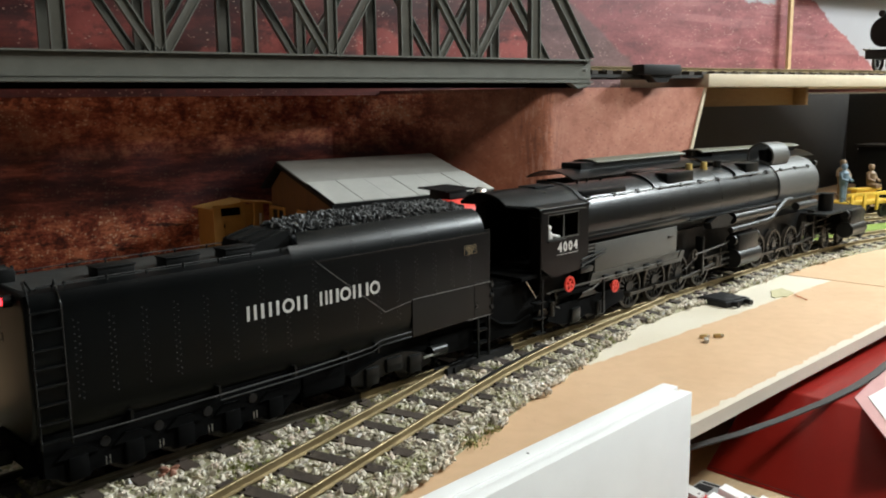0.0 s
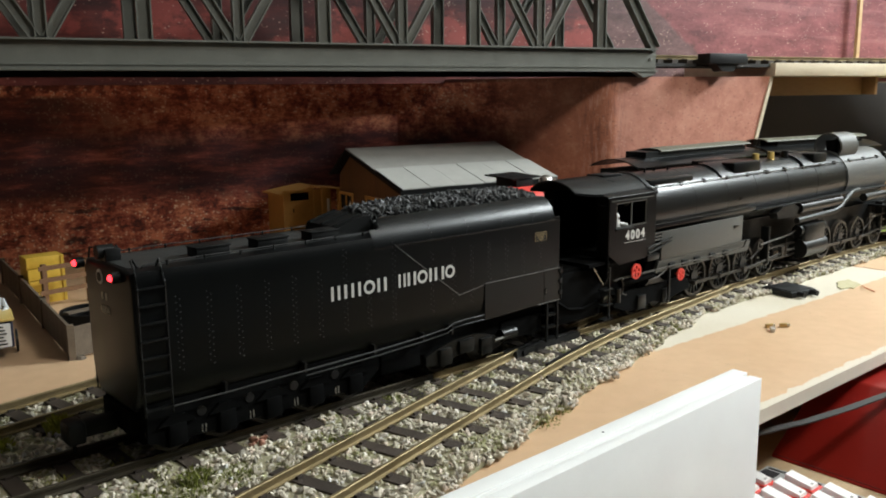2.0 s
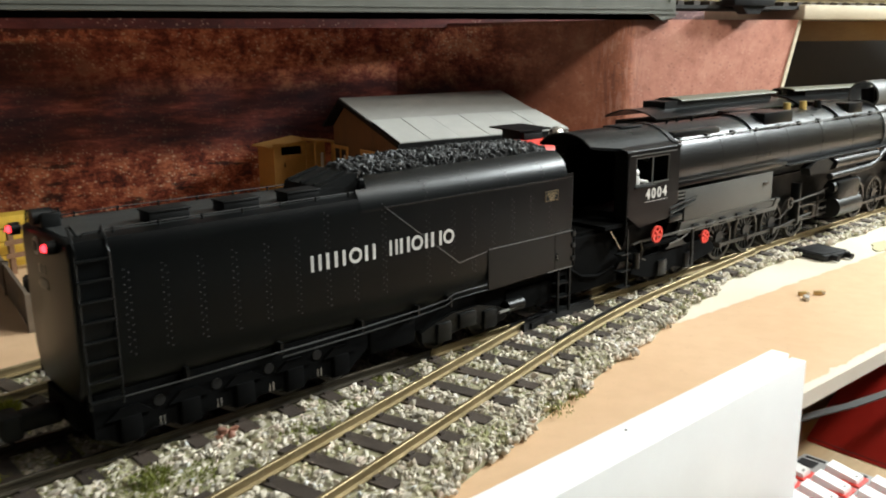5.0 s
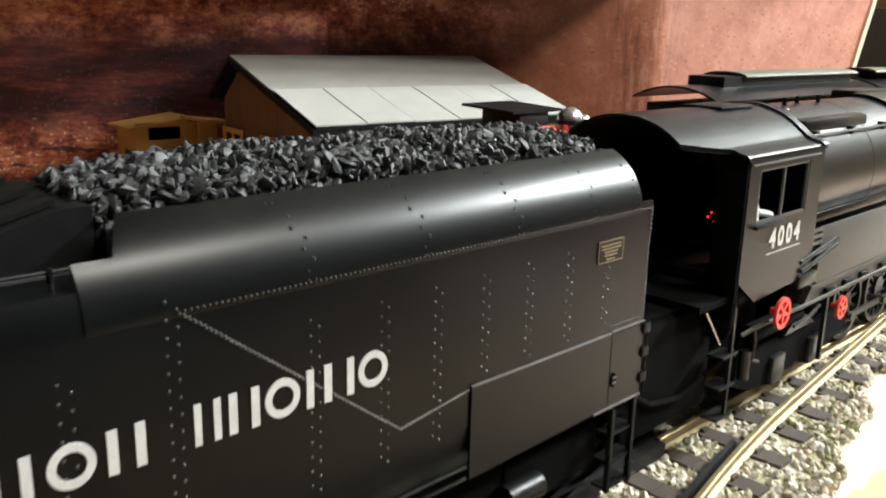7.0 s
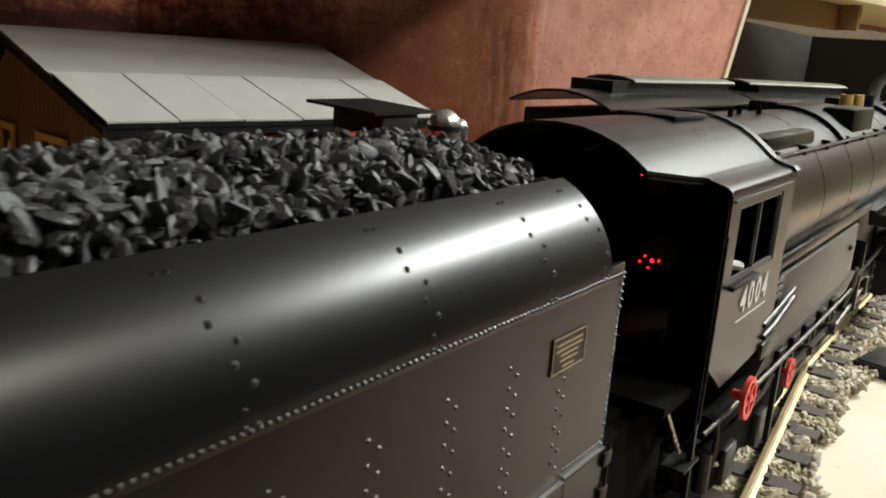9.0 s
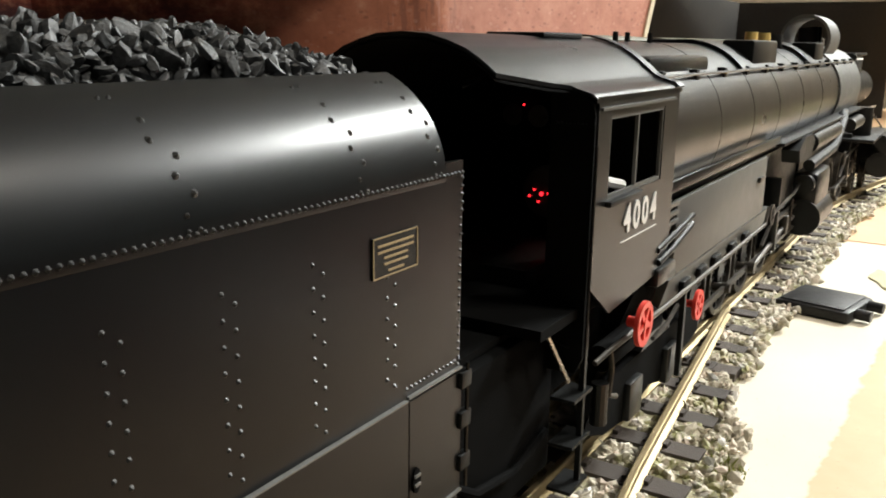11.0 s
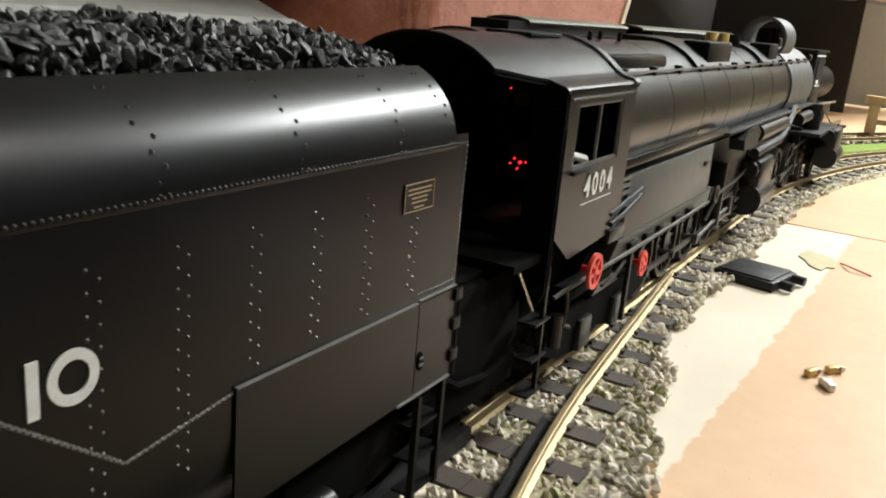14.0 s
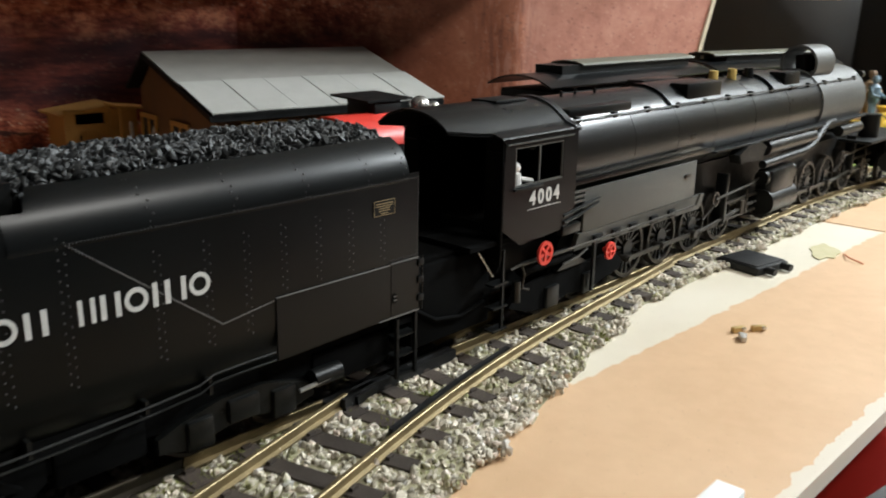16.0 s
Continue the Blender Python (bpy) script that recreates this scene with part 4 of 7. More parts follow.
for xc in (-0.015, 0.009, 0.033, 0.057, 0.081, 0.105, 0.130, 0.154, 0.181, 0.2245, 0.251, 0.274, 0.297, 0.3205, 0.344, 0.3685):
    z = 0.109 if xc > 0.36 else 0.1315 if xc in (0.130, 0.181) else 0.117
    bot = 0.0835 if xc > 0.285 else 0.062
    while z > bot:
        riv += [(xc - 0.0004, z), (xc + 0.0026, z - 0.0024)]
        z -= 0.00475
x = 0.184
while x < 0.3995:
    riv.append((x, 0.1283))
    x += 0.00175
for i in range(54):
    t = i / 53
    riv.append((0.184 + (0.259 - 0.184) * t, 0.1283 + (0.072 - 0.1283) * t))
for i in range(20):
    t = i / 19
    riv.append((0.259 + 0.032 * t, 0.072 + 0.0045 * t))
for i in range(42):
    riv.append((0.3992, 0.045 + 0.002 * i))
for i in range(14):
    riv.append((0.376 + 0.0018 * i, 0.0803))
for s in (-1, 1):
    # added pale strip: the rivet row's bright blurred line put into colour
    bm = B()
    for (x0, z0), (x1, z1) in (((0.184, 0.1283), (0.259, 0.072)), ((0.259, 0.072), (0.291, 0.0765))):
        m = Matrix.Translation((x0, s * HW, z0)) @ Matrix.Rotation(-math.atan2(z1 - z0, x1 - x0), 4, "Y")
        box(bm, 0, math.hypot(x1 - x0, z1 - z0), -0.00025, 0.00025, -0.00035, 0.00035, m=m)
    part("seam_strip", bm, PALE_EDGE, tender, "thin added strip, pale for the rivet row's bright line")
    bm = B()
    for i, (x, z) in enumerate(riv):
        r = 0.0007 if z != 0.1283 and x < 0.399 and abs(z - 0.0803) > 1e-6 else 0.0006
        lift = 0.0004 if z > 0.1185 and x > 0.168 else 0.0
        c = bm.verts.new((x, s * (HW + 0.0006 + lift), z))
        rr = [bm.verts.new((x + r * math.cos(a), s * (HW - 0.0001 + lift), z + r * math.sin(a))) for a in (math.pi / 3 * q for q in range(6))]
        for q in range(6):
            bm.faces.new((c, rr[q], rr[(q + 1) % 6]))
    # rivets on the rolled shoulder, zigzag
    for xc in (0.225, 0.27, 0.315, 0.36, 0.3885):
        for k, t in enumerate((0.09, 0.09, 0.17, 0.27, 0.37, 0.47, 0.57, 0.69, 0.86, 0.86)):
            f = t * (len(SH) - 1)
            i0 = int(f)
            y = SH[i0][0] + (SH[i0 + 1][0] - SH[i0][0]) * (f - i0)
            z = SH[i0][1] + (SH[i0 + 1][1] - SH[i0][1]) * (f - i0)
            dx = (-0.0012, 0.0012, -0.001, 0.0014, -0.0012, 0.0006, -0.003, -0.0022, -0.0065, -0.0045)[k]
            nrm = Vector((y + HW - SH_R, z - SH_Z)).normalized()
            r = 0.0008 if 2 < k < 8 else 0.00055
            px, py, pz = xc + dx, y + nrm.x * 0.0004, z + nrm.y * 0.0004
            t2 = Vector((0, -nrm.y, nrm.x))
            c = bm.verts.new((px, s * -(py + nrm.x * 0.0006), pz + nrm.y * 0.0006))
            rr = [bm.verts.new((px + r * math.cos(a), s * -(py + t2.y * r * math.sin(a)), pz + t2.z * r * math.sin(a))) for a in (math.pi / 3 * q for q in range(6))]
            for q in range(6):
                bm.faces.new((c, rr[q], rr[(q + 1) % 6]))
    tagged(part("rivets", bm, RIVET, tender, "rows of small round rivet heads"), kind="stuff")

# coal load
rng = np.random.default_rng(11)
n = 5600
x = rng.uniform(0.172, 0.391, n)
y = rng.uniform(-0.0235, 0.0235, n)
crown = 0.1525 + 0.0075 * (1 - (y / 0.026) ** 2) - 0.006 * np.clip((x - 0.35) / 0.045, 0, 1) - 0.004 * np.clip((0.2 - x) / 0.03, 0, 1)
z = crown + rng.uniform(-0.005, 0.0012, n) + 0.0012 * np.sin(x * 90) * np.cos(y * 160)
me = scatter("coal", np.stack([x, y, z], 1), rng.uniform(0.0016, 0.0031, n), COAL, rng, LUMPS)
coal = new("coal_load", me)
coal.parent = tender
tagged(coal, "heap of broken dull grey-black coal", kind="stuff")
bm = B()
prism(bm, [(-0.024, 0.135), (0.024, 0.135), (0.024, 0.148), (0.012, 0.153), (-0.012, 0.153), (-0.024, 0.148)], 0.176, 0.39)
part("coal_bed", bm, COAL, tender)

# deck plate and hatches
part("deck", box(B(), -0.042, 0.165, -0.0298, 0.0298, DECK_Z - 0.001, DECK_Z + 0.0004), DECK, tender, "grey-black deck plate, the ceiling's sheen put into its colour")
for x in (0.010, 0.061, 0.110):
    h = part("hatch", box(B(), x, x + 0.027, -0.029, -0.013, DECK_Z, DECK_Z + 0.0068, 0.0006), BLACK_DULL, tender)
    part("hatch_lid", box(B(), x - 0.0008, x + 0.0278, -0.0297, -0.0123, DECK_Z + 0.0068, DECK_Z + 0.0082, 0.0004), BLACK_DULL, h)
bm = B()
prism(bm, [(0.138, DECK_Z), (0.173, DECK_Z), (0.173, 0.1535), (0.166, 0.1535), (0.14, 0.1465)], -0.024, 0.024, "y")
part("stoker_cover", bm, BLACK_DULL, tender, "sloping black cover behind the coal")
for k in range(3):
    bm = B()
    yy = -0.018 + 0.018 * k
    prism(bm, [(0.139, 0.1468), (0.166, 0.154), (0.166, 0.1555), (0.139, 0.1483)], yy - 0.0012, yy + 0.0012, "y")
    part("rib", bm, BLACK_DULL, tender)
# deck handrails with stanchions
for s in (-1, 1):
    y = s * 0.0335
    part("handrail", tube(B(), [(-0.036, y, DECK_Z - 0.003), (-0.033, y, 0.1402), (0.0, y, 0.141), (0.06, y, 0.141), (0.12, y, 0.141), (0.163, y, 0.141)], 0.0005, 6), BLACK_DULL, tender)
    for x in (-0.015, 0.014, 0.043, 0.072, 0.101, 0.13, 0.158):
        st = part("stanchion", cyl(B(), (x, y, DECK_Z - 0.005), (x, y, 0.1418), 0.0008, 8), BLACK_DULL, tender)
        bm = B()
        bmesh.ops.create_icosphere(bm, subdivisions=1, radius=0.0012, matrix=Matrix.Translation((x, y, 0.141)))
        part("ball", bm, BLACK_OILY, st)
    # long grab pipe low on the side
    pts = [(-0.03, 0.0375), (0.02, 0.0375), (0.09, 0.0385), (0.16, 0.0395), (0.215, 0.0415), (0.243, 0.0435), (0.252, 0.047), (0.27, 0.0475), (0.29, 0.0475)]
    part("side_pipe", tube(B(), [(x, s * (HW + 0.0006), z) for x, z in pts[:3]], 0.0007, 6), BLACK_OILY, tender)
    part("side_pipe", tube(B(), [(x, s * (HW + 0.0006), z) for x, z in pts[2:]], 0.0006, 6), PIPE, tender)
    part("side_pipe", tube(B(), [(x, s * (HW + 0.0006), z - 0.0045) for x, z in pts[2:]], 0.0006, 6), BLACK_OILY, tender)
    for x in (0.02, 0.09, 0.16, 0.215, 0.25):
        part("pipe_bracket", box(B(), x - 0.001, x + 0.001, s * (HW - 0.003) - 0.003, s * (HW - 0.003) + 0.005, 0.036, 0.0445), BLACK_OILY, tender)
# rear ladder with hoop rails
for s in (-1, 1):
    y = s * (HW + 0.0012)
    lad = part("ladder", tube(B(), [(-0.043, y, 0.034), (-0.043, y, 0.13), (-0.0425, y * 0.93, 0.139), (-0.043, y * 0.84, 0.1455), (-0.04, y * 0.72, 0.1455), (-0.036, y * 0.7, DECK_Z)], 0.0008, 6), BLACK_OILY, tender)
    part("ladder_rail", tube(B(), [(-0.023, y, 0.034), (-0.023, y, 0.13), (-0.0235, y * 0.93, 0.139), (-0.023, y * 0.84, 0.1445), (-0.023, y * 0.72, DECK_Z)], 0.0008, 6), BLACK_OILY, lad)
    for k in range(8):
        part("rung", box(B(), -0.043, -0.023, y - 0.0018, y + 0.0012, 0.038 + k * 0.0125, 0.0392 + k * 0.0125), BLACK_OILY, lad)
# rear face: lamps, emblem disc, lettering bars
for y, z, mt in ((-0.024, 0.1325, RED_LAMP), (0.06 - 0.014, 0.1335, RED_LAMP)):
    lampb = part("tail_lamp", cyl(B(), (X0, y, z), (X0 - 0.006, y, z), 0.0042, 16), BLACK_DULL, tender)
    bm = B()
    bmesh.ops.create_icosphere(bm, subdivisions=2, radius=0.0026, matrix=Matrix.Translation((X0 - 0.006, y, z)))
    part("lens", bm, mt, lampb, "glowing red lens")
part("emblem", cyl(B(), (X0 - 0.0003, 0.012, 0.1275), (X0 - 0.001, 0.012, 0.1275), 0.0056, 24), SILVER, tender, "round silver emblem disc")
part("emblem_centre", cyl(B(), (X0 - 0.0008, 0.012, 0.1275), (X0 - 0.0014, 0.012, 0.1275), 0.0036, 24), BLACK_DULL, tender)
part("lettering_bar", box(B(), X0 - 0.0004, X0 + 0.001, 0.001, 0.0045, 0.111, 0.1165), GOLD, tender)
part("lettering_bar", box(B(), X0 - 0.0004, X0 + 0.001, 0.0085, 0.012, 0.111, 0.1165), GOLD, tender)
text_part("rear_number", "4004", 0.0085, GOLD, tender, pose(X0 - 0.0003, 0.0065, 0.1035, 90, 0, -90), "faint gold road number")
part("work_lamp", box(B(), -0.044, -0.032, 0.005, 0.019, DECK_Z, DECK_Z + 0.0095, 0.001), BLACK_DULL, tender)
part("work_lamp_tube", cyl(B(), (-0.048, 0.012, DECK_Z + 0.007), (-0.036, 0.012, DECK_Z + 0.007), 0.0052, 16), BLACK_DULL, tender)
part("buffer_beam", box(B(), X0 - 0.001, X0 + 0.012, -0.026, 0.026, 0.018, 0.036, 0.001), BLACK_AND_SHADE, tender)
cp = part("coupler", box(B(), X0 - 0.03, X0 - 0.002, -0.006, 0.006, 0.018, 0.03, 0.002), BLACK_DULL, tender)
part("knuckle", box(B(), X0 - 0.039, X0 - 0.026, -0.010, 0.010, 0.015, 0.032, 0.003), BLACK_DULL, cp)
part("coupler_pin", cyl(B(), (X0 - 0.03, 0.008, 0.004), (X0 - 0.03, 0.008, 0.02), 0.0015, 8), BLACK_DULL, cp)


def wheel(parent, x, r, spokes, y=0.0235, name="wheel"):
    """One spoked or disc wheel on the near or far rail."""
    s = 1 if y > 0 else -1
    bm = B()
    ring(bm, (x, y, r), (0, 1, 0), r, r * 0.86, 0.0055, 32)
    ring(bm, (x, y - s * 0.0028, r), (0, 1, 0), r + 0.0012, r * 0.86, 0.001, 32)
    w = part(name, bm, DARK_STEEL, parent, "steel tyre with dark centre")
    bm = B()
    if spokes:
        # hub, spokes and rim moulded in one: a star-shaped plate
        vs = []
        for sy in (-0.0009, 0.0009):
            row = []
            for k in range(spokes * 4):
                a = 2 * math.pi * k / (spokes * 4) + (0.25 if k % 4 in (0, 3) else -0.25) * 0.3 * 2 * math.pi / spokes
                rr = r * 0.25 if k % 4 in (0, 3) else r * 0.88
                row.append(bm.verts.new((x + rr * math.cos(a), y + sy, r + rr * math.sin(a))))
            vs.append(row)
        n = spokes * 4
        for k in range(n):
            j = (k + 1) % n
            bm.faces.new((vs[0][k], vs[0][j], vs[1][j], vs[1][k]))
        bm.faces.new(vs[0])
        bm.faces.new(vs[1][::-1])
    else:
        cyl(bm, (x, y - 0.0015, r), (x, y + 0.0015, r), r * 0.87, 24)
        cyl(bm, (x, y - 0.003, r), (x, y + 0.003, r), r * 0.25, 12)
    part("wheel_centre", bm, BLACK_OILY, w)
    return w


# tender running gear
# added black filler: blocks the view through, in place of the underside's shade
part("brake_rigging", box(B(), -0.036, 0.345, -0.0185, 0.0185, 0.006, 0.03), BLACK_AND_SHADE, tender)
for x0, x1 in ((0.172, 0.218), (0.322, 0.384)):
    part("underside_tank", box(B(), x0, x1, -0.036, 0.036, 0.014, 0.036, 0.002), BLACK_AND_SHADE, tender)
part("centre_sill", box(B(), -0.04, 0.385, -0.034, 0.034, 0.02, 0.04), BLACK_AND_SHADE, tender)
for s in (-1, 1):
    part("valance", box(B(), -0.038, 0.215, s * 0.0352 - 0.0008, s * 0.0352 + 0.0008, 0.03, 0.0395), BLACK_AND_SHADE, tender)
for x in (-0.018, 0.022, 0.062, 0.102, 0.142, 0.245, 0.298):
    for y in (-0.0255, 0.0255):
        wheel(tender, x, 0.0165, 0, y)
for s in (-1, 1):
    y = s * 0.0365
    bm = B()
    top = [(0.168, 0.022), (0.168, 0.0375), (-0.04, 0.0375), (-0.04, 0.014)]
    foot = []
    for k in range(5):
        xc = -0.018 + 0.04 * k
        foot += [(xc - 0.011, 0.0105), (xc - 0.007, 0.0065), (xc + 0.007, 0.0065), (xc + 0.011, 0.0105)]
    prism(bm, foot + top, y - 0.0012, y + 0.002, "y")
    fr = part("bogie_frame", bm, BLACK_AND_SHADE, tender)
    for x in (-0.018, 0.022, 0.062, 0.102, 0.142):
        bx = part("axle_box", box(B(), x - 0.007, x + 0.007, y + s * 0.001 - 0.0035, y + s * 0.001 + 0.0035, 0.0075, 0.0245, 0.0012), BLACK_AND_SHADE, fr)
        part("spring", prism(B(), [(x - 0.015, 0.024), (x + 0.015, 0.024), (x + 0.006, 0.031), (x - 0.006, 0.031)], y + s * 0.001 - 0.0025, y + s * 0.001 + 0.0025, "y"), BLACK_AND_SHADE, fr)
    for x in (0.002, 0.042, 0.082, 0.122):
        part("lightening_hole", cyl(B(), (x, y + s * 0.0012, 0.0285), (x, y + s * 0.0019, 0.0285), 0.0038, 14), FROG, fr)
        for dx in (-0.0014, 0.0014):
            part("hanger_bolt", cyl(B(), (x + dx, y + s * 0.004, 0.0125), (x + dx, y + s * 0.004, 0.0185), 0.0005, 6), STEEL, fr)
    # leading four-wheel truck
    bm = B()
    prism(bm, [(0.222, 0.021), (0.236, 0.026), (0.258, 0.031), (0.286, 0.031), (0.306, 0.026), (0.32, 0.021), (0.32, 0.013), (0.306, 0.010), (0.29, 0.013), (0.272, 0.016), (0.254, 0.013), (0.238, 0.010), (0.222, 0.013)], y - 0.002, y + 0.002, "y")
    tf = part("truck_frame", bm, BLACK_OILY, tender)
    for x in (0.245, 0.298):
        part("axle_box", box(B(), x - 0.0075, x + 0.0075, y + s * 0.002 - 0.003, y + s * 0.002 + 0.003, 0.009, 0.0255, 0.0012), BLACK_OILY, tf)
    part("truck_bolster", box(B(), 0.262, 0.281, y + s * 0.001 - 0.004, y + s * 0.001 + 0.004, 0.016, 0.029, 0.001), BLACK_OILY, tf)
    part("brake_cylinder", cyl(B(), (0.318, y + s * 0.003, 0.0235), (0.338, y + s * 0.003, 0.0235), 0.0055, 16), BLACK_OILY, tender)
    part("piston_rod", cyl(B(), (0.306, y + s * 0.007, 0.0215), (0.33, y + s * 0.007, 0.0225), 0.0013, 8), STEEL, tender)
    # steps at the front corner
    stp = part("footstep", box(B(), 0.397, 0.399, s * (HW - 0.0005) - 0.0012, s * (HW - 0.0005) + 0.0012, 0.004, 0.05), BLACK_DULL, tender)
    part("footstep_post", box(B(), 0.381, 0.383, s * (HW - 0.0005) - 0.0012, s * (HW - 0.0005) + 0.0012, 0.004, 0.044), BLACK_DULL, stp)
    for z in (0.005, 0.018, 0.031):
        part("tread", box(B(), 0.381, 0.399, s * (HW - 0.004) - 0.004, s * (HW - 0.004) + 0.004, z, z + 0.0012), BLACK_DULL, stp)
    for z in (0.0495, 0.0615, 0.0725):
        part("hinge", box(B(), 0.3985, 0.4035, s * (HW + 0.0008) - 0.0012, s * (HW + 0.0008) + 0.0012, z, z + 0.0045, 0.0004), BLACK_DULL, tender)
    part("grab_rail", tube(B(), [(0.402, s * (HW + 0.0014), 0.044), (0.402, s * (HW + 0.0014), 0.079)], 0.0006, 6), BLACK_OILY, tender)

# silver company lettering as plain bars and hoops, and the maker's plate
LET_Y = -(HW + 0.0003)


def letter_bars(x, w, z0, z1, pieces):
    bm = B()
    for kind, *v in pieces:
        if kind == "bar":
            a, b, c, d = v
            box(bm, x + a * w, x + b * w, LET_Y - 0.0002, LET_Y + 0.0006, z0 + c * (z1 - z0), z0 + d * (z1 - z0))
        elif kind == "hoop":
            a, b = v
            ring(bm, (x + w / 2, LET_Y + 0.0002, (z0 + z1) / 2), (0, 1, 0), (z1 - z0) * a, (z1 - z0) * b, 0.0008, 24)
    part("lettering_shape", bm, SILVER, tender, "plain silver lettering shape")


V0, V1 = 0.0905, 0.1022
two = [("bar", 0, 0.27, 0, 1), ("bar", 0.73, 1, 0, 1)]
one = [("bar", 0, 1, 0, 1)]
hoop = [("hoop", 0.5, 0.31)]
for x, w, p in ((0.1165, 0.0088, two), (0.1295, 0.0098, two), (0.1437, 0.0026, one), (0.1495, 0.0115, hoop), (0.1638, 0.0098, two), (0.1868, 0.0078, two), (0.197, 0.0095, two), (0.2085, 0.0112, hoop), (0.2222, 0.0026, one), (0.2285, 0.0028, one), (0.237, 0.0026, one), (0.2415, 0.0112, hoop)):
    letter_bars(x, w, V0, V1, p)
bm = B()
box(bm, 0.3625, 0.3795, LET_Y - 0.0001, LET_Y + 0.0004, 0.1095, 0.1185)
plate = part("maker_plate", bm, BLACK_DULL, tender, "small dark plate with a gold border")
for a in ((0.3625, 0.3795, 0.1095, 0.1098), (0.3625, 0.3795, 0.1182, 0.1185), (0.3625, 0.3628, 0.1098, 0.1182), (0.3792, 0.3795, 0.1098, 0.1182), (0.3642, 0.3778, 0.1163, 0.1168), (0.3642, 0.3778, 0.1149, 0.1154), (0.3665, 0.3755, 0.1135, 0.114), (0.3665, 0.3755, 0.1121, 0.1126), (0.368, 0.374, 0.1105, 0.111)):
    part("plate_line", box(B(), a[0], a[1], LET_Y - 0.00025, LET_Y, a[2], a[3]), GILT, plate)

# the body rides higher on its springs than the running gear
for ob in tender.children:
    if ob.name.split(".")[0] not in ("wheel", "bogie_frame", "truck_frame", "brake_rigging", "brake_cylinder", "piston_rod", "underside_tank", "buffer_beam", "coupler", "footstep"):
        ob.location.z += 0.0026

# ---- locomotive ----
loco = thing("steam_locomotive", "black articulated model steam locomotive with a grey smokebox", "model locomotive", TRAIN)


def swing(x):
    """Sideways offset of the running gear that follows the curve."""
    return main_y(x) - (LINE0 + SLOPE * x)


CY, CW = 0.0465, 0.0012
# cab: side sheets with window openings, arched roof, floor and backhead
for s in (-1, 1):
    y0, y1 = s * CY - CW / 2, s * CY + CW / 2
    bm = B()
    prism(bm, [(0.480, 0.143), (0.480, 0.080), (0.50, 0.0665), (0.556, 0.0695), (0.566, 0.078), (0.566, 0.143), (0.5485, 0.143), (0.5485, 0.1085), (0.4915, 0.1085), (0.4915, 0.143)], y0, y1, "y")
    side = part("cab_side", bm, BLACK, loco)
    part("window_header", box(B(), 0.4915, 0.5485, y0, y1, 0.1365, 0.143), BLACK, side)
    # added black sheet closes the far window to keep the cab dark
    if s > 0:
        part("window_shutter", box(B(), 0.4915, 0.5485, y0 - 0.002, y0 - 0.0012, 0.1085, 0.1365), BLACK_DULL, side)
    bm = B()
    for x0, x1, z0, z1 in ((0.4915, 0.4928, 0.1085, 0.1365), (0.5472, 0.5485, 0.1085, 0.1365), (0.5195, 0.5208, 0.1085, 0.1365), (0.4928, 0.5472, 0.1352, 0.1365), (0.4928, 0.5472, 0.1085, 0.1098)):
        box(bm, x0, x1, s * (CY - 0.0004) - 0.0006, s * (CY - 0.0004) + 0.0006, z0, z1)
    part("window_frame", bm, GRAPHITE, side)
    part("arm_rest", box(B(), 0.4895, 0.522, s * (CY + 0.0012) - 0.0018, s * (CY + 0.0012) + 0.0014, 0.1062, 0.1082, 0.0005), BLACK_DULL, side)
    part("rain_strip", box(B(), 0.482, 0.56, s * (CY + 0.0006) - 0.0008, s * (CY + 0.0006) + 0.0008, 0.1385, 0.1395), GRAPHITE, side)
    part("cab_step", box(B(), 0.484, 0.486, s * (CY - 0.002) - 0.001, s * (CY - 0.002) + 0.001, 0.008, 0.068), BLACK_DULL, loco)
    for z in (0.009, 0.026, 0.043):
        part("cab_tread", box(B(), 0.474, 0.49, s * (CY - 0.005) - 0.005, s * (CY - 0.005) + 0.004, z, z + 0.0012), BLACK_DULL, loco)
    part("cab_grab", tube(B(), [(0.478, s * (CY + 0.0012), 0.062), (0.478, s * (CY + 0.0012), 0.13)], 0.0006, 6), BLACK_OILY, loco)
for k, digit in enumerate("4004"):
    text_part("number_digit", digit, 0.0142, SILVER, loco, pose(0.5122 + 0.0096 * k, -CY - CW / 2 - 0.0002, 0.0982, 90, 0, 0), "silver digit of the road number")
part("number_line", box(B(), 0.507, 0.547, -CY - CW / 2 - 0.0003, -CY, 0.0905, 0.0909), SILVER, loco)
half_roof = [(-CY - 0.0006, 0.1425), (-0.0455, 0.144), (-0.0395, 0.1456), (-0.0365, 0.1472), (-0.033, 0.1501), (-0.030, 0.1525), (-0.0265, 0.155), (-0.022, 0.1576), (-0.016, 0.1598), (-0.009, 0.1616), (0, 0.1622)]
roof_line = half_roof + [(-y, z) for y, z in reversed(half_roof[:-1])]


def roof_rear(y):
    """The arched middle of the roof reaches back over the gangway, the shoulders do not."""
    k = min(max((abs(y) - 0.032) / 0.006, 0.0), 1.0)
    return 0.4385 + 0.0395 * k


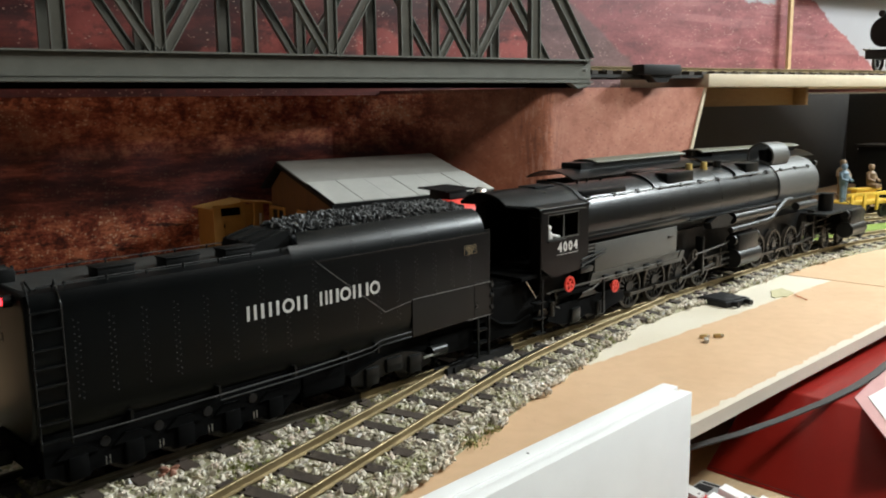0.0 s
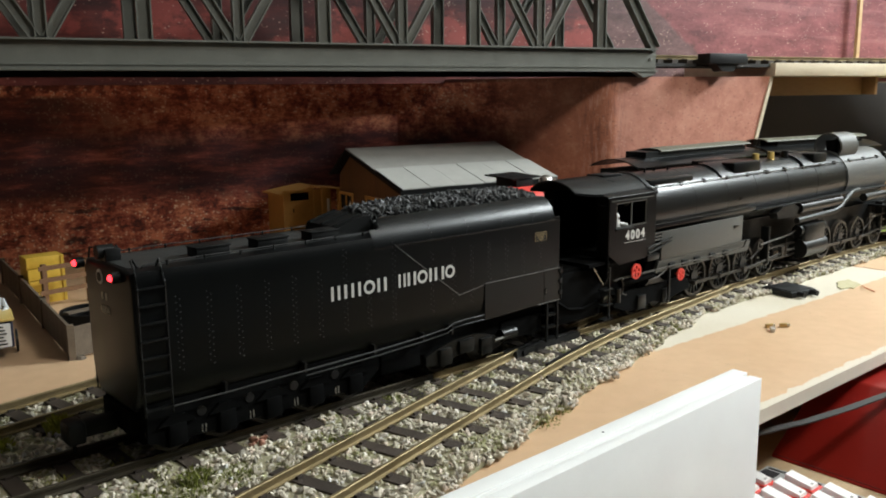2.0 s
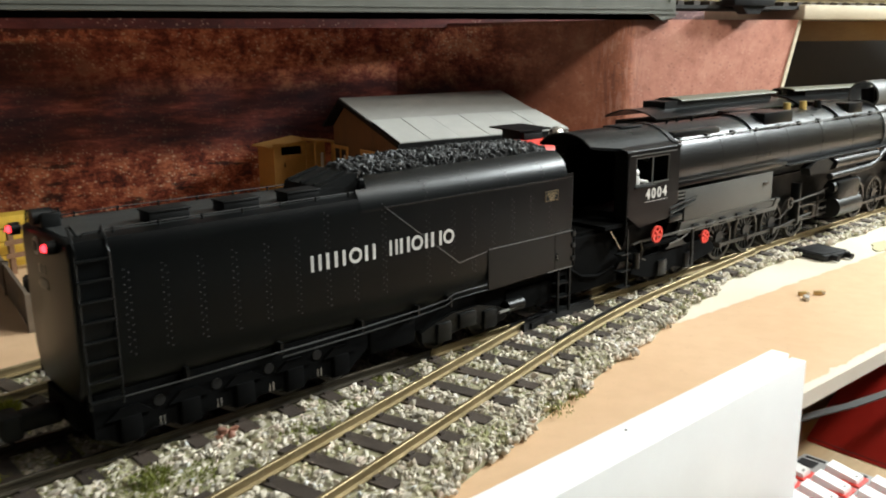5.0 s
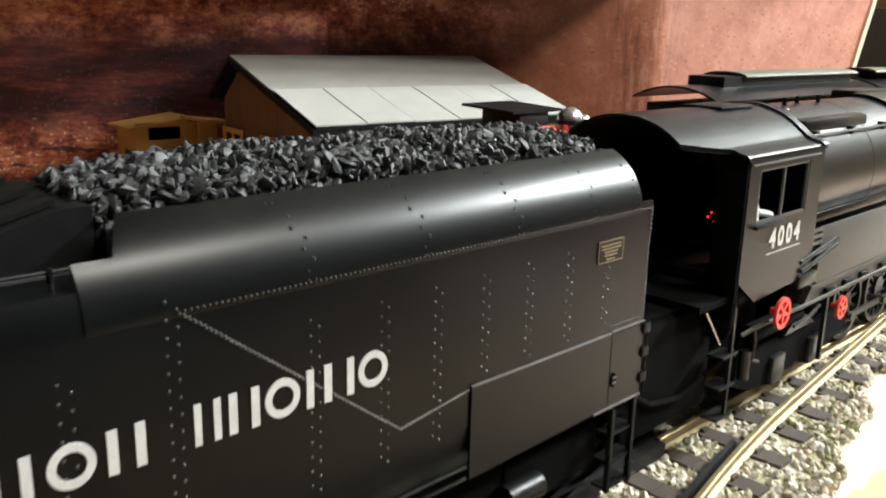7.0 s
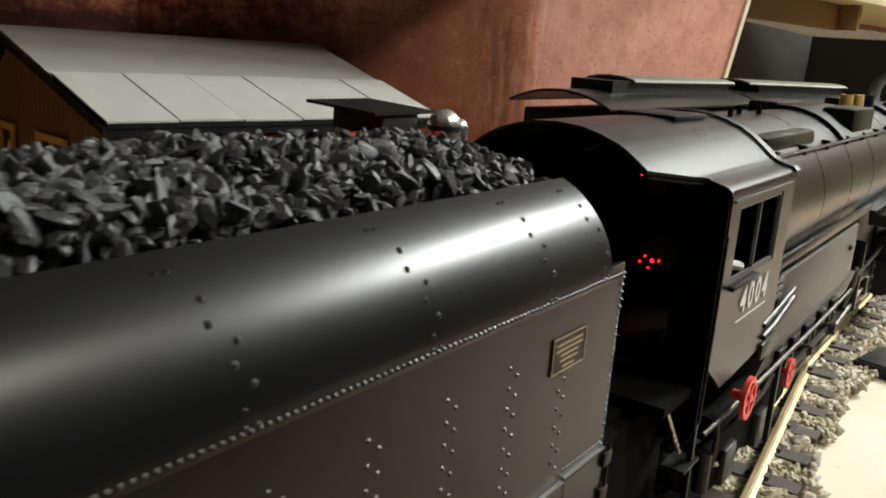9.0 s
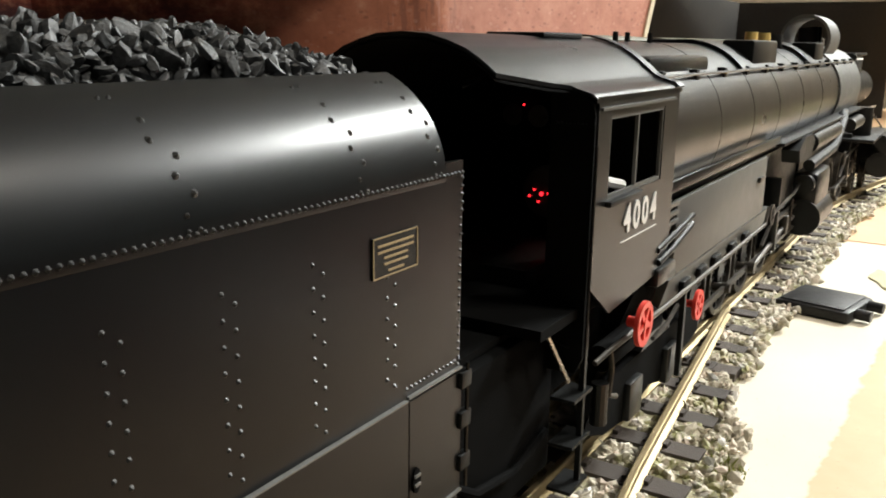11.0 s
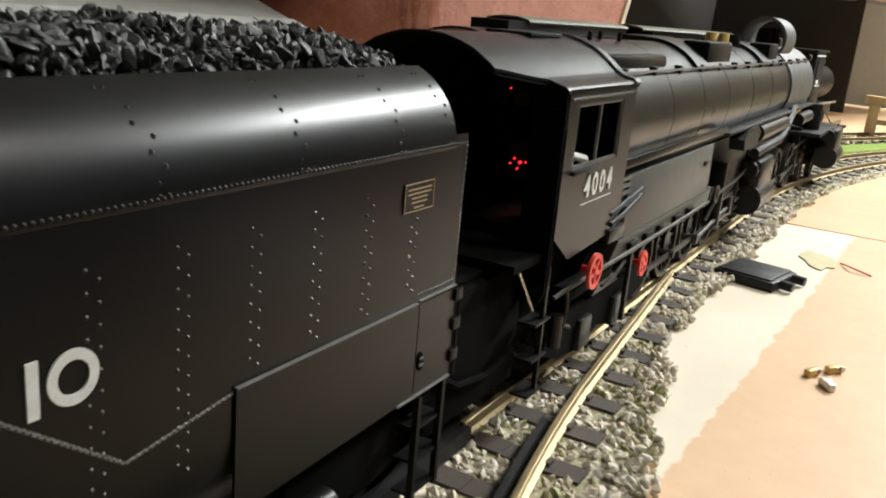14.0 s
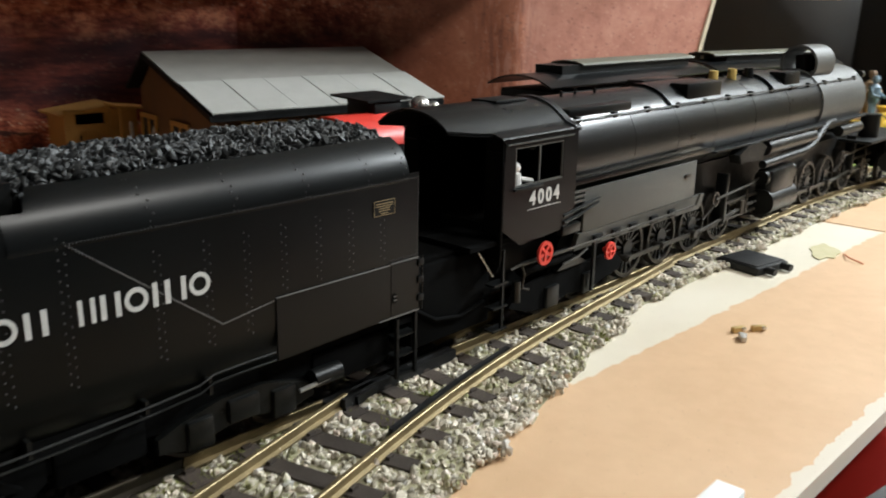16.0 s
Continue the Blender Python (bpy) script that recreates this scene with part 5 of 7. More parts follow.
def roof_shell(line, x1, thick):
    bm = B()
    fine = []
    for (ya, za), (yb, zb) in zip(line, line[1:]):
        fine += [(ya + (yb - ya) * k / 3, za + (zb - za) * k / 3) for k in range(3)]
    fine.append(line[-1])
    rows = [[bm.verts.new((roof_rear(y) if x is None else x, y, z - t)) for y, z in fine] for x, t in ((None, 0), (x1, 0), (x1, thick), (None, thick))]
    for a, b in zip(rows, rows[1:] + rows[:1]):
        for i in range(len(fine) - 1):
            bm.faces.new((a[i], a[i + 1], b[i + 1], b[i]))
    for e in (0, -1):
        bm.faces.new([r[e] for r in rows])
    return bm


roof = part("cab_roof", roof_shell(roof_line, 0.569, 0.0013), SHEEN, loco, smooth=30)
part("roof_lining", roof_shell([(y * 0.985, z - 0.0016) for y, z in roof_line], 0.566, 0.0006), BLACK_AND_SHADE, roof)
part("roof_rib", sheet(B(), [(y * 1.004, z + 0.0005) for y, z in roof_line], 0.5625, 0.5695, 0.0007), BLACK_DULL, roof)
part("roof_vent", box(B(), 0.512, 0.548, -0.012, 0.012, 0.1612, 0.1632, 0.0006), BLACK_DULL, roof)
for s in (-1, 1):
    wing_line = [(s * 0.0315, 0.05), (s * 0.044, 0.05), (s * 0.0465, 0.056), (s * 0.0467, 0.137), (s * 0.0455, 0.1415), (s * 0.043, 0.1434), (s * 0.037, 0.1448), (s * 0.0315, 0.149)]
    part("cab_rear_wall", prism(B(), wing_line, 0.4782, 0.4796), BLACK_AND_SHADE, loco)
    part("curtain_rail", tube(B(), [(0.4772, s * 0.034, 0.062), (0.4772, s * 0.042, 0.0595)], 0.0005, 6), BLACK_DULL, loco)
    for k in range(8):
        part("wall_rivet", cyl(B(), (0.4784, s * (0.034 + 0.0014 * k), 0.1345), (0.4778, s * (0.034 + 0.0014 * k), 0.1345), 0.0004, 6), BLACK_OILY, loco)
part("cab_floor", box(B(), 0.45, 0.565, -0.044, 0.044, 0.072, 0.0755), BLACK_AND_SHADE, loco)
part("backhead", prism(B(), [(-0.044, 0.0755), (0.044, 0.0755), (0.044, 0.1395), (0.036, 0.1425), (0.028, 0.148), (0.018, 0.1545), (0, 0.1575), (-0.018, 0.1545), (-0.028, 0.148), (-0.036, 0.1425), (-0.044, 0.1395)], 0.549, 0.556), BLACK_AND_SHADE, loco)
part("inner_lining", box(B(), 0.482, 0.549, 0.0435, 0.0447, 0.0755, 0.144), BLACK_AND_SHADE, loco)
part("firedoor", cyl(B(), (0.549, 0.0, 0.101), (0.5465, 0.0, 0.101), 0.011, 20), BLACK_OILY, loco)
bm = B()
for dy, dz in ((0, 0), (0.0026, 0.0012), (-0.0024, 0.0004), (0.001, -0.0026), (0.0042, -0.001)):
    bmesh.ops.create_icosphere(bm, subdivisions=1, radius=0.0006 if dy else 0.001, matrix=Matrix.Translation((0.5455, 0.002 + dy * 1.3, 0.1 + dz * 1.3)))
part("firebox_glow", bm, RED_GLOW, loco, "small red glowing firebox lights")
bm = B()
bmesh.ops.create_icosphere(bm, subdivisions=1, radius=0.0005, matrix=Matrix.Translation((0.5465, 0.012, 0.1365)))
part("gauge_glow", bm, RED_GLOW, loco, "single dim red light above the firedoor")
for y in (-0.018, 0.018, 0.006):
    part("gauge", cyl(B(), (0.549, y, 0.132), (0.5475, y, 0.132), 0.0045, 14), DARK_STEEL, loco)
# crew figure as a plain shape on a dark seat behind the window
part("seat", box(B(), 0.494, 0.512, -0.043, -0.028, 0.0755, 0.104, 0.002), BLACK_AND_SHADE, loco)
bm = B()
cyl(bm, (0.5035, -0.0375, 0.1042), (0.5035, -0.0375, 0.1185), 0.0056, 12, 0.0042)
bmesh.ops.create_icosphere(bm, subdivisions=2, radius=0.0038, matrix=Matrix.Translation((0.5035, -0.0378, 0.1225)))
cyl(bm, (0.506, -0.0405, 0.1145), (0.516, -0.0432, 0.1122), 0.0019, 8)
solid("crew_figurine", bm, CHALK, "small pale toy figurine at the cab window", "figurine", TRAIN)
# drawbar deck between cab and tender
part("gangway_box", box(B(), 0.4045, 0.484, -0.034, 0.034, 0.013, 0.0685, 0.002), BLACK_AND_SHADE, loco)
part("apron", box(B(), 0.404, 0.482, -0.03, 0.03, 0.069, 0.0715), BLACK_AND_SHADE, loco)
part("gangway_side", prism(B(), [(0.40, 0.03), (0.47, 0.03), (0.478, 0.066), (0.44, 0.07), (0.40, 0.066)], -0.024, -0.02, "y"), BLACK_AND_SHADE, loco)
part("drawbar", box(B(), 0.385, 0.48, -0.007, 0.007, 0.022, 0.028, 0.001), BLACK_AND_SHADE, loco)
part("hose", tube(B(), [(0.405, -0.034, 0.042), (0.425, -0.036, 0.03), (0.45, -0.036, 0.026), (0.476, -0.035, 0.03)], 0.0016, 8), BLACK_AND_SHADE, loco)
part("bright_stay", tube(B(), [(0.462, -0.041, 0.070), (0.476, -0.043, 0.05)], 0.0008, 6), STEEL, loco)
part("coil_spring", cyl(B(), (0.42, -0.03, 0.032), (0.42, -0.03, 0.043), 0.0028, 12), STEEL, loco)

# boiler, firebox casing and smokebox
BZ, BR = 0.1185, 0.0418


def barrel(name, x0, x1, r0, r1, material, parent=loco, n=40):
    bm = B()
    cyl(bm, (x0, 0, BZ), (x1, 0, BZ), r0, n, r1)
    return part(name, bm, material, parent, smooth=30)


boiler = barrel("boiler", 0.565, 1.09, BR + 0.0006, BR - 0.001, SHEEN, n=64)
for x in (0.66, 0.735, 0.81, 0.90, 0.99, 1.085):
    bm = B()
    ring(bm, (x, 0, BZ), (1, 0, 0), BR + 0.0008 - 0.0015 * (x - 0.565) / 0.52, BR - 0.002, 0.0009, 40)
    part("boiler_band", bm, SHEEN, boiler)
smokebox = barrel("smokebox", 1.09, 1.244, BR + 0.0004, BR + 0.0004, GRAPHITE)
part("smokebox_front", cyl(B(), (1.244, 0, BZ), (1.249, 0, BZ), BR - 0.002, 40, BR - 0.006), BLACK_DULL, smokebox)
part("smokebox_door", cyl(B(), (1.249, 0, BZ - 0.002), (1.253, 0, BZ - 0.002), 0.026, 32, 0.02), BLACK_DULL, smokebox)
part("headlight", cyl(B(), (1.25, 0, BZ + 0.026), (1.262, 0, BZ + 0.026), 0.0065, 20), BLACK_OILY, loco)
# skirt under the jacket, firebox side sheets and ash pan
for s in (-1, 1):
    bm = B()
    box(bm, 0.566, 0.80, s * 0.0445 - 0.0012, s * 0.0445 + 0.0012, 0.099, 0.104, 0.0004)
    part("jacket_skirt", bm, BLACK, loco)
    bm = B()
    box(bm, 0.583, 0.768, s * 0.0440 - 0.001, s * 0.0440 + 0.001, 0.0625, 0.0965, 0.0003)
    fb = part("firebox_side", bm, GRAPHITE, loco, "flat grey-painted firebox side sheet")
    part("washout_plug", box(B(), 0.745, 0.757, s * 0.0458 - 0.001, s * 0.0458 + 0.001, 0.083, 0.0862, 0.0006), DARK_STEEL, fb)
    bm = B()
    prism(bm, [(s * 0.0452, 0.062), (s * 0.041, 0.047), (s * 0.037, 0.047), (s * 0.041, 0.062)], 0.578, 0.79)
    ash = part("ash_pan", bm, GRAPHITE, loco)
    for x in (0.6, 0.628, 0.655, 0.69, 0.722):
        part("ash_door", box(B(), x, x + 0.012, s * 0.0445 - 0.0015, s * 0.0445 + 0.0012, 0.050, 0.0565, 0.0004), BLACK_DULL, ash)
    part("lower_pipe", tube(B(), [(0.50, s * 0.047, 0.0535), (0.58, s * 0.0475, 0.0535), (0.69, s * 0.0475, 0.0535), (0.768, s * 0.0475, 0.0545), (0.775, s * 0.0475, 0.064)], 0.0011, 8), DARK_STEEL, loco)
    part("injector_pipe", tube(B(), [(0.552, s * 0.047, 0.081), (0.575, s * 0.0475, 0.0845), (0.60, s * 0.0475, 0.088)], 0.0013, 8), BLACK_OILY, loco)
    part("injector_pipe", tube(B(), [(0.552, s * 0.0478, 0.076), (0.57, s * 0.048, 0.0785), (0.598, s * 0.048, 0.0845)], 0.0013, 8), BLACK_OILY, loco)
    part("injector", box(B(), 0.55, 0.574, s * 0.046 - 0.003, s * 0.046 + 0.003, 0.066, 0.0735, 0.0012), BLACK_OILY, loco)
    for k in range(3):
        part("grille_bar", box(B(), 0.567, 0.583, s * 0.0452 - 0.0007, s * 0.0452 + 0.0007, 0.0875 + 0.0038 * k, 0.0892 + 0.0038 * k), GRAPHITE, loco)
    # boiler handrail on posts
    hy, hz = s * 0.0345, BZ + 0.0276
    part("boiler_handrail", tube(B(), [(0.572, hy, hz), (0.8, hy, hz), (1.05, hy, hz), (1.22, hy, hz)], 0.0008, 6), BLACK_OILY, loco)
    for k in range(13):
        x = 0.585 + 0.0525 * k
        part("handrail_post", box(B(), x - 0.0028, x + 0.0028, s * 0.0325 - 0.002, s * 0.0325 + 0.0024, hz - 0.0028, hz + 0.0022, 0.0006), BLACK_DULL, loco)
    # running board and its brackets, air tank, steam pipe
    part("running_board", box(B(), 0.80, 1.235, s * 0.0425 - 0.0062, s * 0.0425 + 0.0062, 0.0995, 0.1015, 0.0005), BLACK_DULL, loco)
    part("air_tank", cyl(B(), (0.925, s * 0.0435, 0.0905), (1.06, s * 0.0435, 0.0905), 0.0078, 18), BLACK_OILY, loco)
    part("steam_pipe", tube(B(), [(0.915, s * 0.0475, 0.0745), (1.03, s * 0.0475, 0.0765), (1.05, s * 0.0475, 0.0795), (1.085, s * 0.0475, 0.0975), (1.10, s * 0.0455, 0.1005), (1.13, s * 0.043, 0.1005)], 0.0044, 12), BLACK_DULL, loco)
    part("cooling_tank", cyl(B(), (1.14, s * 0.047, 0.088), (1.215, s * 0.047, 0.088), 0.0065, 16), BLACK_OILY, loco)
    bm = B()
    prism(bm, [(0.855, 0.083), (0.905, 0.083), (0.915, 0.094), (0.90, 0.1), (0.87, 0.1), (0.85, 0.092)], s * 0.044 - 0.006, s * 0.044 + 0.006, "y")
    part("air_pump", bm, BLACK_DULL, loco)
# top fittings
for s in (-1, 1):
    tc = part("turret_cover", box(B(), 0.576, 0.668, s * 0.0225 - 0.0085, s * 0.0225 + 0.0085, 0.146, 0.1545, 0.0025), SHEEN, loco)
for k in range(3):
    x = 0.60 + 0.024 * k
    part("turret_valve", cyl(B(), (x, -0.006 + 0.003 * (k % 2), 0.158), (x, -0.006 + 0.003 * (k % 2), 0.1648), 0.0013, 8), BLACK_OILY, loco)
for x0, x1, top in ((0.742, 0.832, 0.1672), (0.968, 1.032, 0.1672)):
    bm = B()
    sheet(bm, arc(0, BZ, BR + 0.0025, 40, 140, 16), x0 - 0.012, x1, 0.002)
    saddle = part("sand_dome_saddle", bm, BLACK, loco)
    for s in (-1, 1):
        part("sand_box", box(B(), x0 + 0.02, x1, s * 0.0225 - 0.0095, s * 0.0225 + 0.0095, 0.1455, top - 0.0042, 0.0018), BLACK, loco)
for x in (0.862, 0.905):
    part("safety_valve", cyl(B(), (x, -0.008, 0.157), (x, -0.008, 0.169), 0.0048, 16, 0.0044), CREAM, loco, "cream-brass safety valve")
part("feed_valve", cyl(B(), (0.945, -0.008, 0.156), (0.945, -0.008, 0.1685), 0.006, 16, 0.005), BLACK_OILY, loco)
# hood over the stacks
bm = B()
ring(bm, (1.122, -0.006, 0.1665), (1, 0, 0), 0.0222, 0.0195, 0.06, 40)
part("stack_hood", bm, GRAPHITE, loco, "grey hoop-shaped hood over the stacks")
for x in (1.105, 1.124):
    part("chimney", cyl(B(), (x, -0.008, 0.156), (x, -0.006, 0.177), 0.0085, 20, 0.0092), BLACK_DULL, loco)
part("bell_bracket", box(B(), 1.156, 1.172, -0.012, 0.012, 0.158, 0.1685, 0.002), BLACK_OILY, loco)

# red valve wheels on the near side
for x, y, z, r in ((0.5235, -0.0525, 0.0592, 0.0088), (0.6215, -0.0475, 0.0405, 0.0074)):
    bm = B()
    ring(bm, (x, y, z), (0, 1, 0), r, r * 0.72, 0.0018, 24)
    for k in range(5):
        a = 2 * math.pi * k / 5 + 0.3
        box(bm, 0, r * 0.8, -0.0008, 0.0008, -0.0011, 0.0011, m=Matrix.Translation((x, y, z)) @ Matrix.Rotation(a, 4, "Y"))
    cyl(bm, (x, y - 0.0012, z), (x, y + 0.006, z), r * 0.24, 12)
    part("valve_wheel", bm, RED, loco, "bright red spoked valve wheel")

# frames and wheels
part("main_frame", box(B(), 0.49, 1.06, -0.019, 0.019, 0.026, 0.082), BLACK_DULL, loco)
part("front_frame", box(B(), 1.04, 1.30, -0.019 + swing(1.17), 0.019 + swing(1.17), 0.022, 0.07), BLACK_DULL, loco)
part("ash_hopper", prism(B(), [(-0.036, 0.066), (0.036, 0.066), (0.022, 0.026), (-0.022, 0.026)], 0.57, 0.79), BLACK_AND_SHADE, loco)
DR = 0.0262
for x, r, sp in ((0.55, 0.017, 0), (0.6, 0.017, 0), (0.682, DR, 16), (0.742, DR, 16), (0.802, DR, 16), (0.862, DR, 16), (1.045, DR, 16), (1.105, DR, 16), (1.165, DR, 16), (1.225, DR, 16), (1.29, 0.0155, 10), (1.34, 0.0155, 10)):
    for y in (-0.0268, 0.0268):
        w = wheel(loco, x, r, sp, y + swing(x), "driver" if sp == 16 else "truck_wheel")
        if sp == 16:
            s = 1 if y > 0 else -1
            a = radians(215)
            part("crank_pin", cyl(B(), (x + 0.011 * math.cos(a), y + swing(x), r + 0.011 * math.sin(a)), (x + 0.011 * math.cos(a), y + swing(x) + s * 0.011, r + 0.011 * math.sin(a)), 0.0028, 12), DARK_STEEL, w)
            bm = B()
            cyl(bm, (x, y + swing(x) + s * 0.0005, r), (x, y + swing(x) + s * 0.0028, r), r * 0.3, 16)
            part("hub", bm, BLACK_OILY, w)
for s in (-1, 1):
    for xs, cx, ang in (((0.682, 0.742, 0.802, 0.862), 0.968, 215), ((1.045, 1.105, 1.165, 1.225), 1.352, 215)):
        off = swing(sum(xs) / 4)
        ox, oz = 0.011 * math.cos(radians(ang)), 0.011 * math.sin(radians(ang))
        y = s * 0.0345 + off
        bm = B()
        for a, b in zip(xs, xs[1:]):
            box(bm, a + ox, b + ox, y - 0.0009, y + 0.0009, DR + oz - 0.0018, DR + oz + 0.0018)
        for x in xs:
            cyl(bm, (x + ox, y - 0.0016, DR + oz), (x + ox, y + 0.0016, DR + oz), 0.0036, 12)
        part("coupling_rod", bm, DARK_STEEL, loco)
        bm = B()
        p, q = Vector((xs[2] + ox, y + s * 0.003, DR + oz)), Vector((cx - 0.055, y + s * 0.003, 0.031))
        tube(bm, [p, p.lerp(q, 0.5), q], 0.0017, 8)
        cyl(bm, p + Vector((0, -0.0018, 0)), p + Vector((0, 0.0018, 0)), 0.0042, 14)
        part("main_rod", bm, DARK_STEEL, loco)
        # cylinder block with valve chest, covers and crosshead guides
        cyo = s * 0.0435 + swing(cx)
        cb = part("cylinder_block", box(B(), cx - 0.035, cx + 0.03, cyo - 0.0095, cyo + 0.0095, 0.03, 0.0665, 0.004), BLACK_OILY, loco)
        part("cylinder", cyl(B(), (cx - 0.037, cyo, 0.031), (cx + 0.032, cyo, 0.031), 0.0142, 24), BLACK_OILY, cb)
        part("valve_chest", cyl(B(), (cx - 0.042, cyo, 0.058), (cx + 0.037, cyo, 0.058), 0.0078, 18), BLACK_OILY, cb)
        part("cylinder_cover", cyl(B(), (cx + 0.032, cyo, 0.031), (cx + 0.035, cyo, 0.031), 0.0115, 24), DARK_STEEL, cb)
        part("piston_rod", cyl(B(), (cx - 0.075, y + s * 0.003, 0.031), (cx - 0.037, y + s * 0.003, 0.031), 0.0016, 10), STEEL, cb)
        part("crosshead", box(B(), cx - 0.078, cx - 0.062, y + s * 0.003 - 0.003, y + s * 0.003 + 0.003, 0.0245, 0.0385, 0.001), DARK_STEEL, loco)
        for z in (0.0225, 0.0395):
            part("guide_bar", box(B(), cx - 0.115, cx - 0.036, y + s * 0.003 - 0.0016, y + s * 0.003 + 0.0016, z, z + 0.002), DARK_STEEL, loco)
        part("guide_yoke", box(B(), cx - 0.119, cx - 0.114, y - 0.006, y + 0.006, 0.02, 0.072, 0.0008), BLACK_OILY, loco)
        bm = B()
        tube(bm, [(xs[2] + ox * 0.2, y + s * 0.006, DR + 0.007), (xs[2] + 0.022, y + s * 0.006, 0.044), (xs[2] + 0.026, y + s * 0.006, 0.056)], 0.0013, 6)
        tube(bm, [(xs[2] + 0.024, y + s * 0.006, 0.05), (cx - 0.06, y + s * 0.006, 0.054), (cx - 0.042, y + s * 0.006, 0.058)], 0.0013, 6)
        tube(bm, [(cx - 0.07, y + s * 0.006, 0.0245), (cx - 0.066, y + s * 0.006, 0.05)], 0.0012, 6)
        ring(bm, (xs[2] + 0.024, y + s * 0.006, 0.05), (0, 1, 0), 0.0075, 0.0052, 0.0016, 18)
        part("valve_gear", bm, DARK_STEEL, loco)
    # trailing truck frame and springs under the cab
    y = s * 0.0385
    bm = B()
    prism(bm, [(0.498, 0.02), (0.512, 0.034), (0.64, 0.034), (0.652, 0.026), (0.652, 0.018), (0.625, 0.014), (0.6, 0.008), (0.575, 0.014), (0.55, 0.008), (0.52, 0.012)], y - 0.002, y + 0.002, "y")
    tf = part("trailing_truck", bm, BLACK_AND_SHADE, loco)
    for x in (0.55, 0.6):
        part("journal_box", box(B(), x - 0.008, x + 0.008, y + s * 0.002 - 0.003, y + s * 0.002 + 0.003, 0.009, 0.026, 0.0012), BLACK_OILY, tf)
    part("truck_spring", prism(B(), [(0.555, 0.036), (0.595, 0.036), (0.583, 0.043), (0.567, 0.043)], y + s * 0.001 - 0.003, y + s * 0.001 + 0.003, "y"), BLACK_OILY, tf)
    part("bent_pipe", tube(B(), [(0.492, s * 0.046, 0.052), (0.503, s * 0.0475, 0.054), (0.506, s * 0.0475, 0.046), (0.504, s * 0.0475, 0.036), (0.512, s * 0.0475, 0.033)], 0.0011, 8), DARK_STEEL, loco)
    part("side_tank", cyl(B(), (0.51, s * 0.041, 0.047), (0.57, s * 0.041, 0.047), 0.0052, 14), BLACK_AND_SHADE, loco)
    part("oil_cup", cyl(B(), (0.5, s * 0.0455, 0.026), (0.5, s * 0.0455, 0.042), 0.0032, 12), BLACK_OILY, loco)
    part("bright_pipe", tube(B(), [(0.556, s * 0.0465, 0.0425), (0.575, s * 0.047, 0.0445), (0.588, s * 0.047, 0.049)], 0.001, 6), DARK_STEEL, loco)
    part("hanger", box(B(), 0.597, 0.600, s * 0.0465 - 0.0012, s * 0.0465 + 0.0012, 0.012, 0.053), BLACK_DULL, loco)
# pilot and front deck
ps = swing(1.36)
part("pilot_deck", box(B(), 1.225, 1.395, -0.042 + ps, 0.042 + ps, 0.0635, 0.0675, 0.001), BLACK_DULL, loco)
part("pilot", prism(B(), [(1.385, 0.064), (1.41, 0.062), (1.425, 0.012), (1.40, 0.008), (1.385, 0.03)], -0.04 + ps, 0.04 + ps, "y"), BLACK_DULL, loco)
for s in (-1, 1):
    part("pilot_pump", cyl(B(), (1.278, s * 0.021 + ps, 0.067), (1.278, s * 0.021 + ps, 0.098), 0.0125, 20), BLACK_DULL, loco)
    part("deck_rail", tube(B(), [(1.235, s * 0.035, 0.1), (1.30, s * 0.037 + ps * 0.5, 0.097), (1.36, s * 0.037 + ps, 0.07)], 0.0008, 6), BLACK_OILY, loco)
    part("marker_lamp", cyl(B(), (1.244, s * 0.031, 0.149), (1.252, s * 0.031, 0.149), 0.004, 12), BLACK_OILY, loco)

for ob in loco.children:
    if ob.name.split(".")[0] in ("cab_side", "number_digit", "number_line", "cab_roof", "cab_rear_wall", "curtain_rail", "wall_rivet", "backhead", "inner_lining", "boiler", "smokebox", "headlight", "jacket_skirt", "boiler_handrail", "handrail_post", "turret_cover", "turret_valve", "sand_dome_saddle", "sand_box", "safety_valve", "feed_valve", "stack_hood", "chimney", "bell_bracket", "marker_lamp"):
        ob.location.z += 0.0022

# ---- truss bridge over the yard ----
ANG = math.degrees(math.atan2(BACK.y, BACK.x))
BR_M = Matrix.Translation((1.0, 0.245, -0.005)) @ pose(0, 0, 0, 0, 0, ANG)
bridge = thing("truss_bridge", "grey-painted model truss bridge carrying the upper track", "model bridge", BR_M)
BL, BT, BB, BW = -1.92, 0.333, 0.297, 0.118
PANEL, TOPZ = 0.1185, 0.505


def bar_between(a, b, w, d):
    """A flanged member between two points of the truss plane (x, z): web and two flanges."""
    bm = B()
    a, b = Vector((a[0], 0, a[1])), Vector((b[0], 0, b[1]))
    L = (b - a).length
    m = Matrix.Translation(a) @ Matrix.Rotation(-math.atan2(b.z - a.z, b.x - a.x), 4, "Y")
    box(bm, 0, L, -0.001, 0.001, -w / 2, w / 2, m=m)
    for s in (-1, 1):
        box(bm, 0, L, -d / 2, d / 2, s * w / 2 - 0.0009, s * w / 2 + 0.0009, m=m)
    return bm


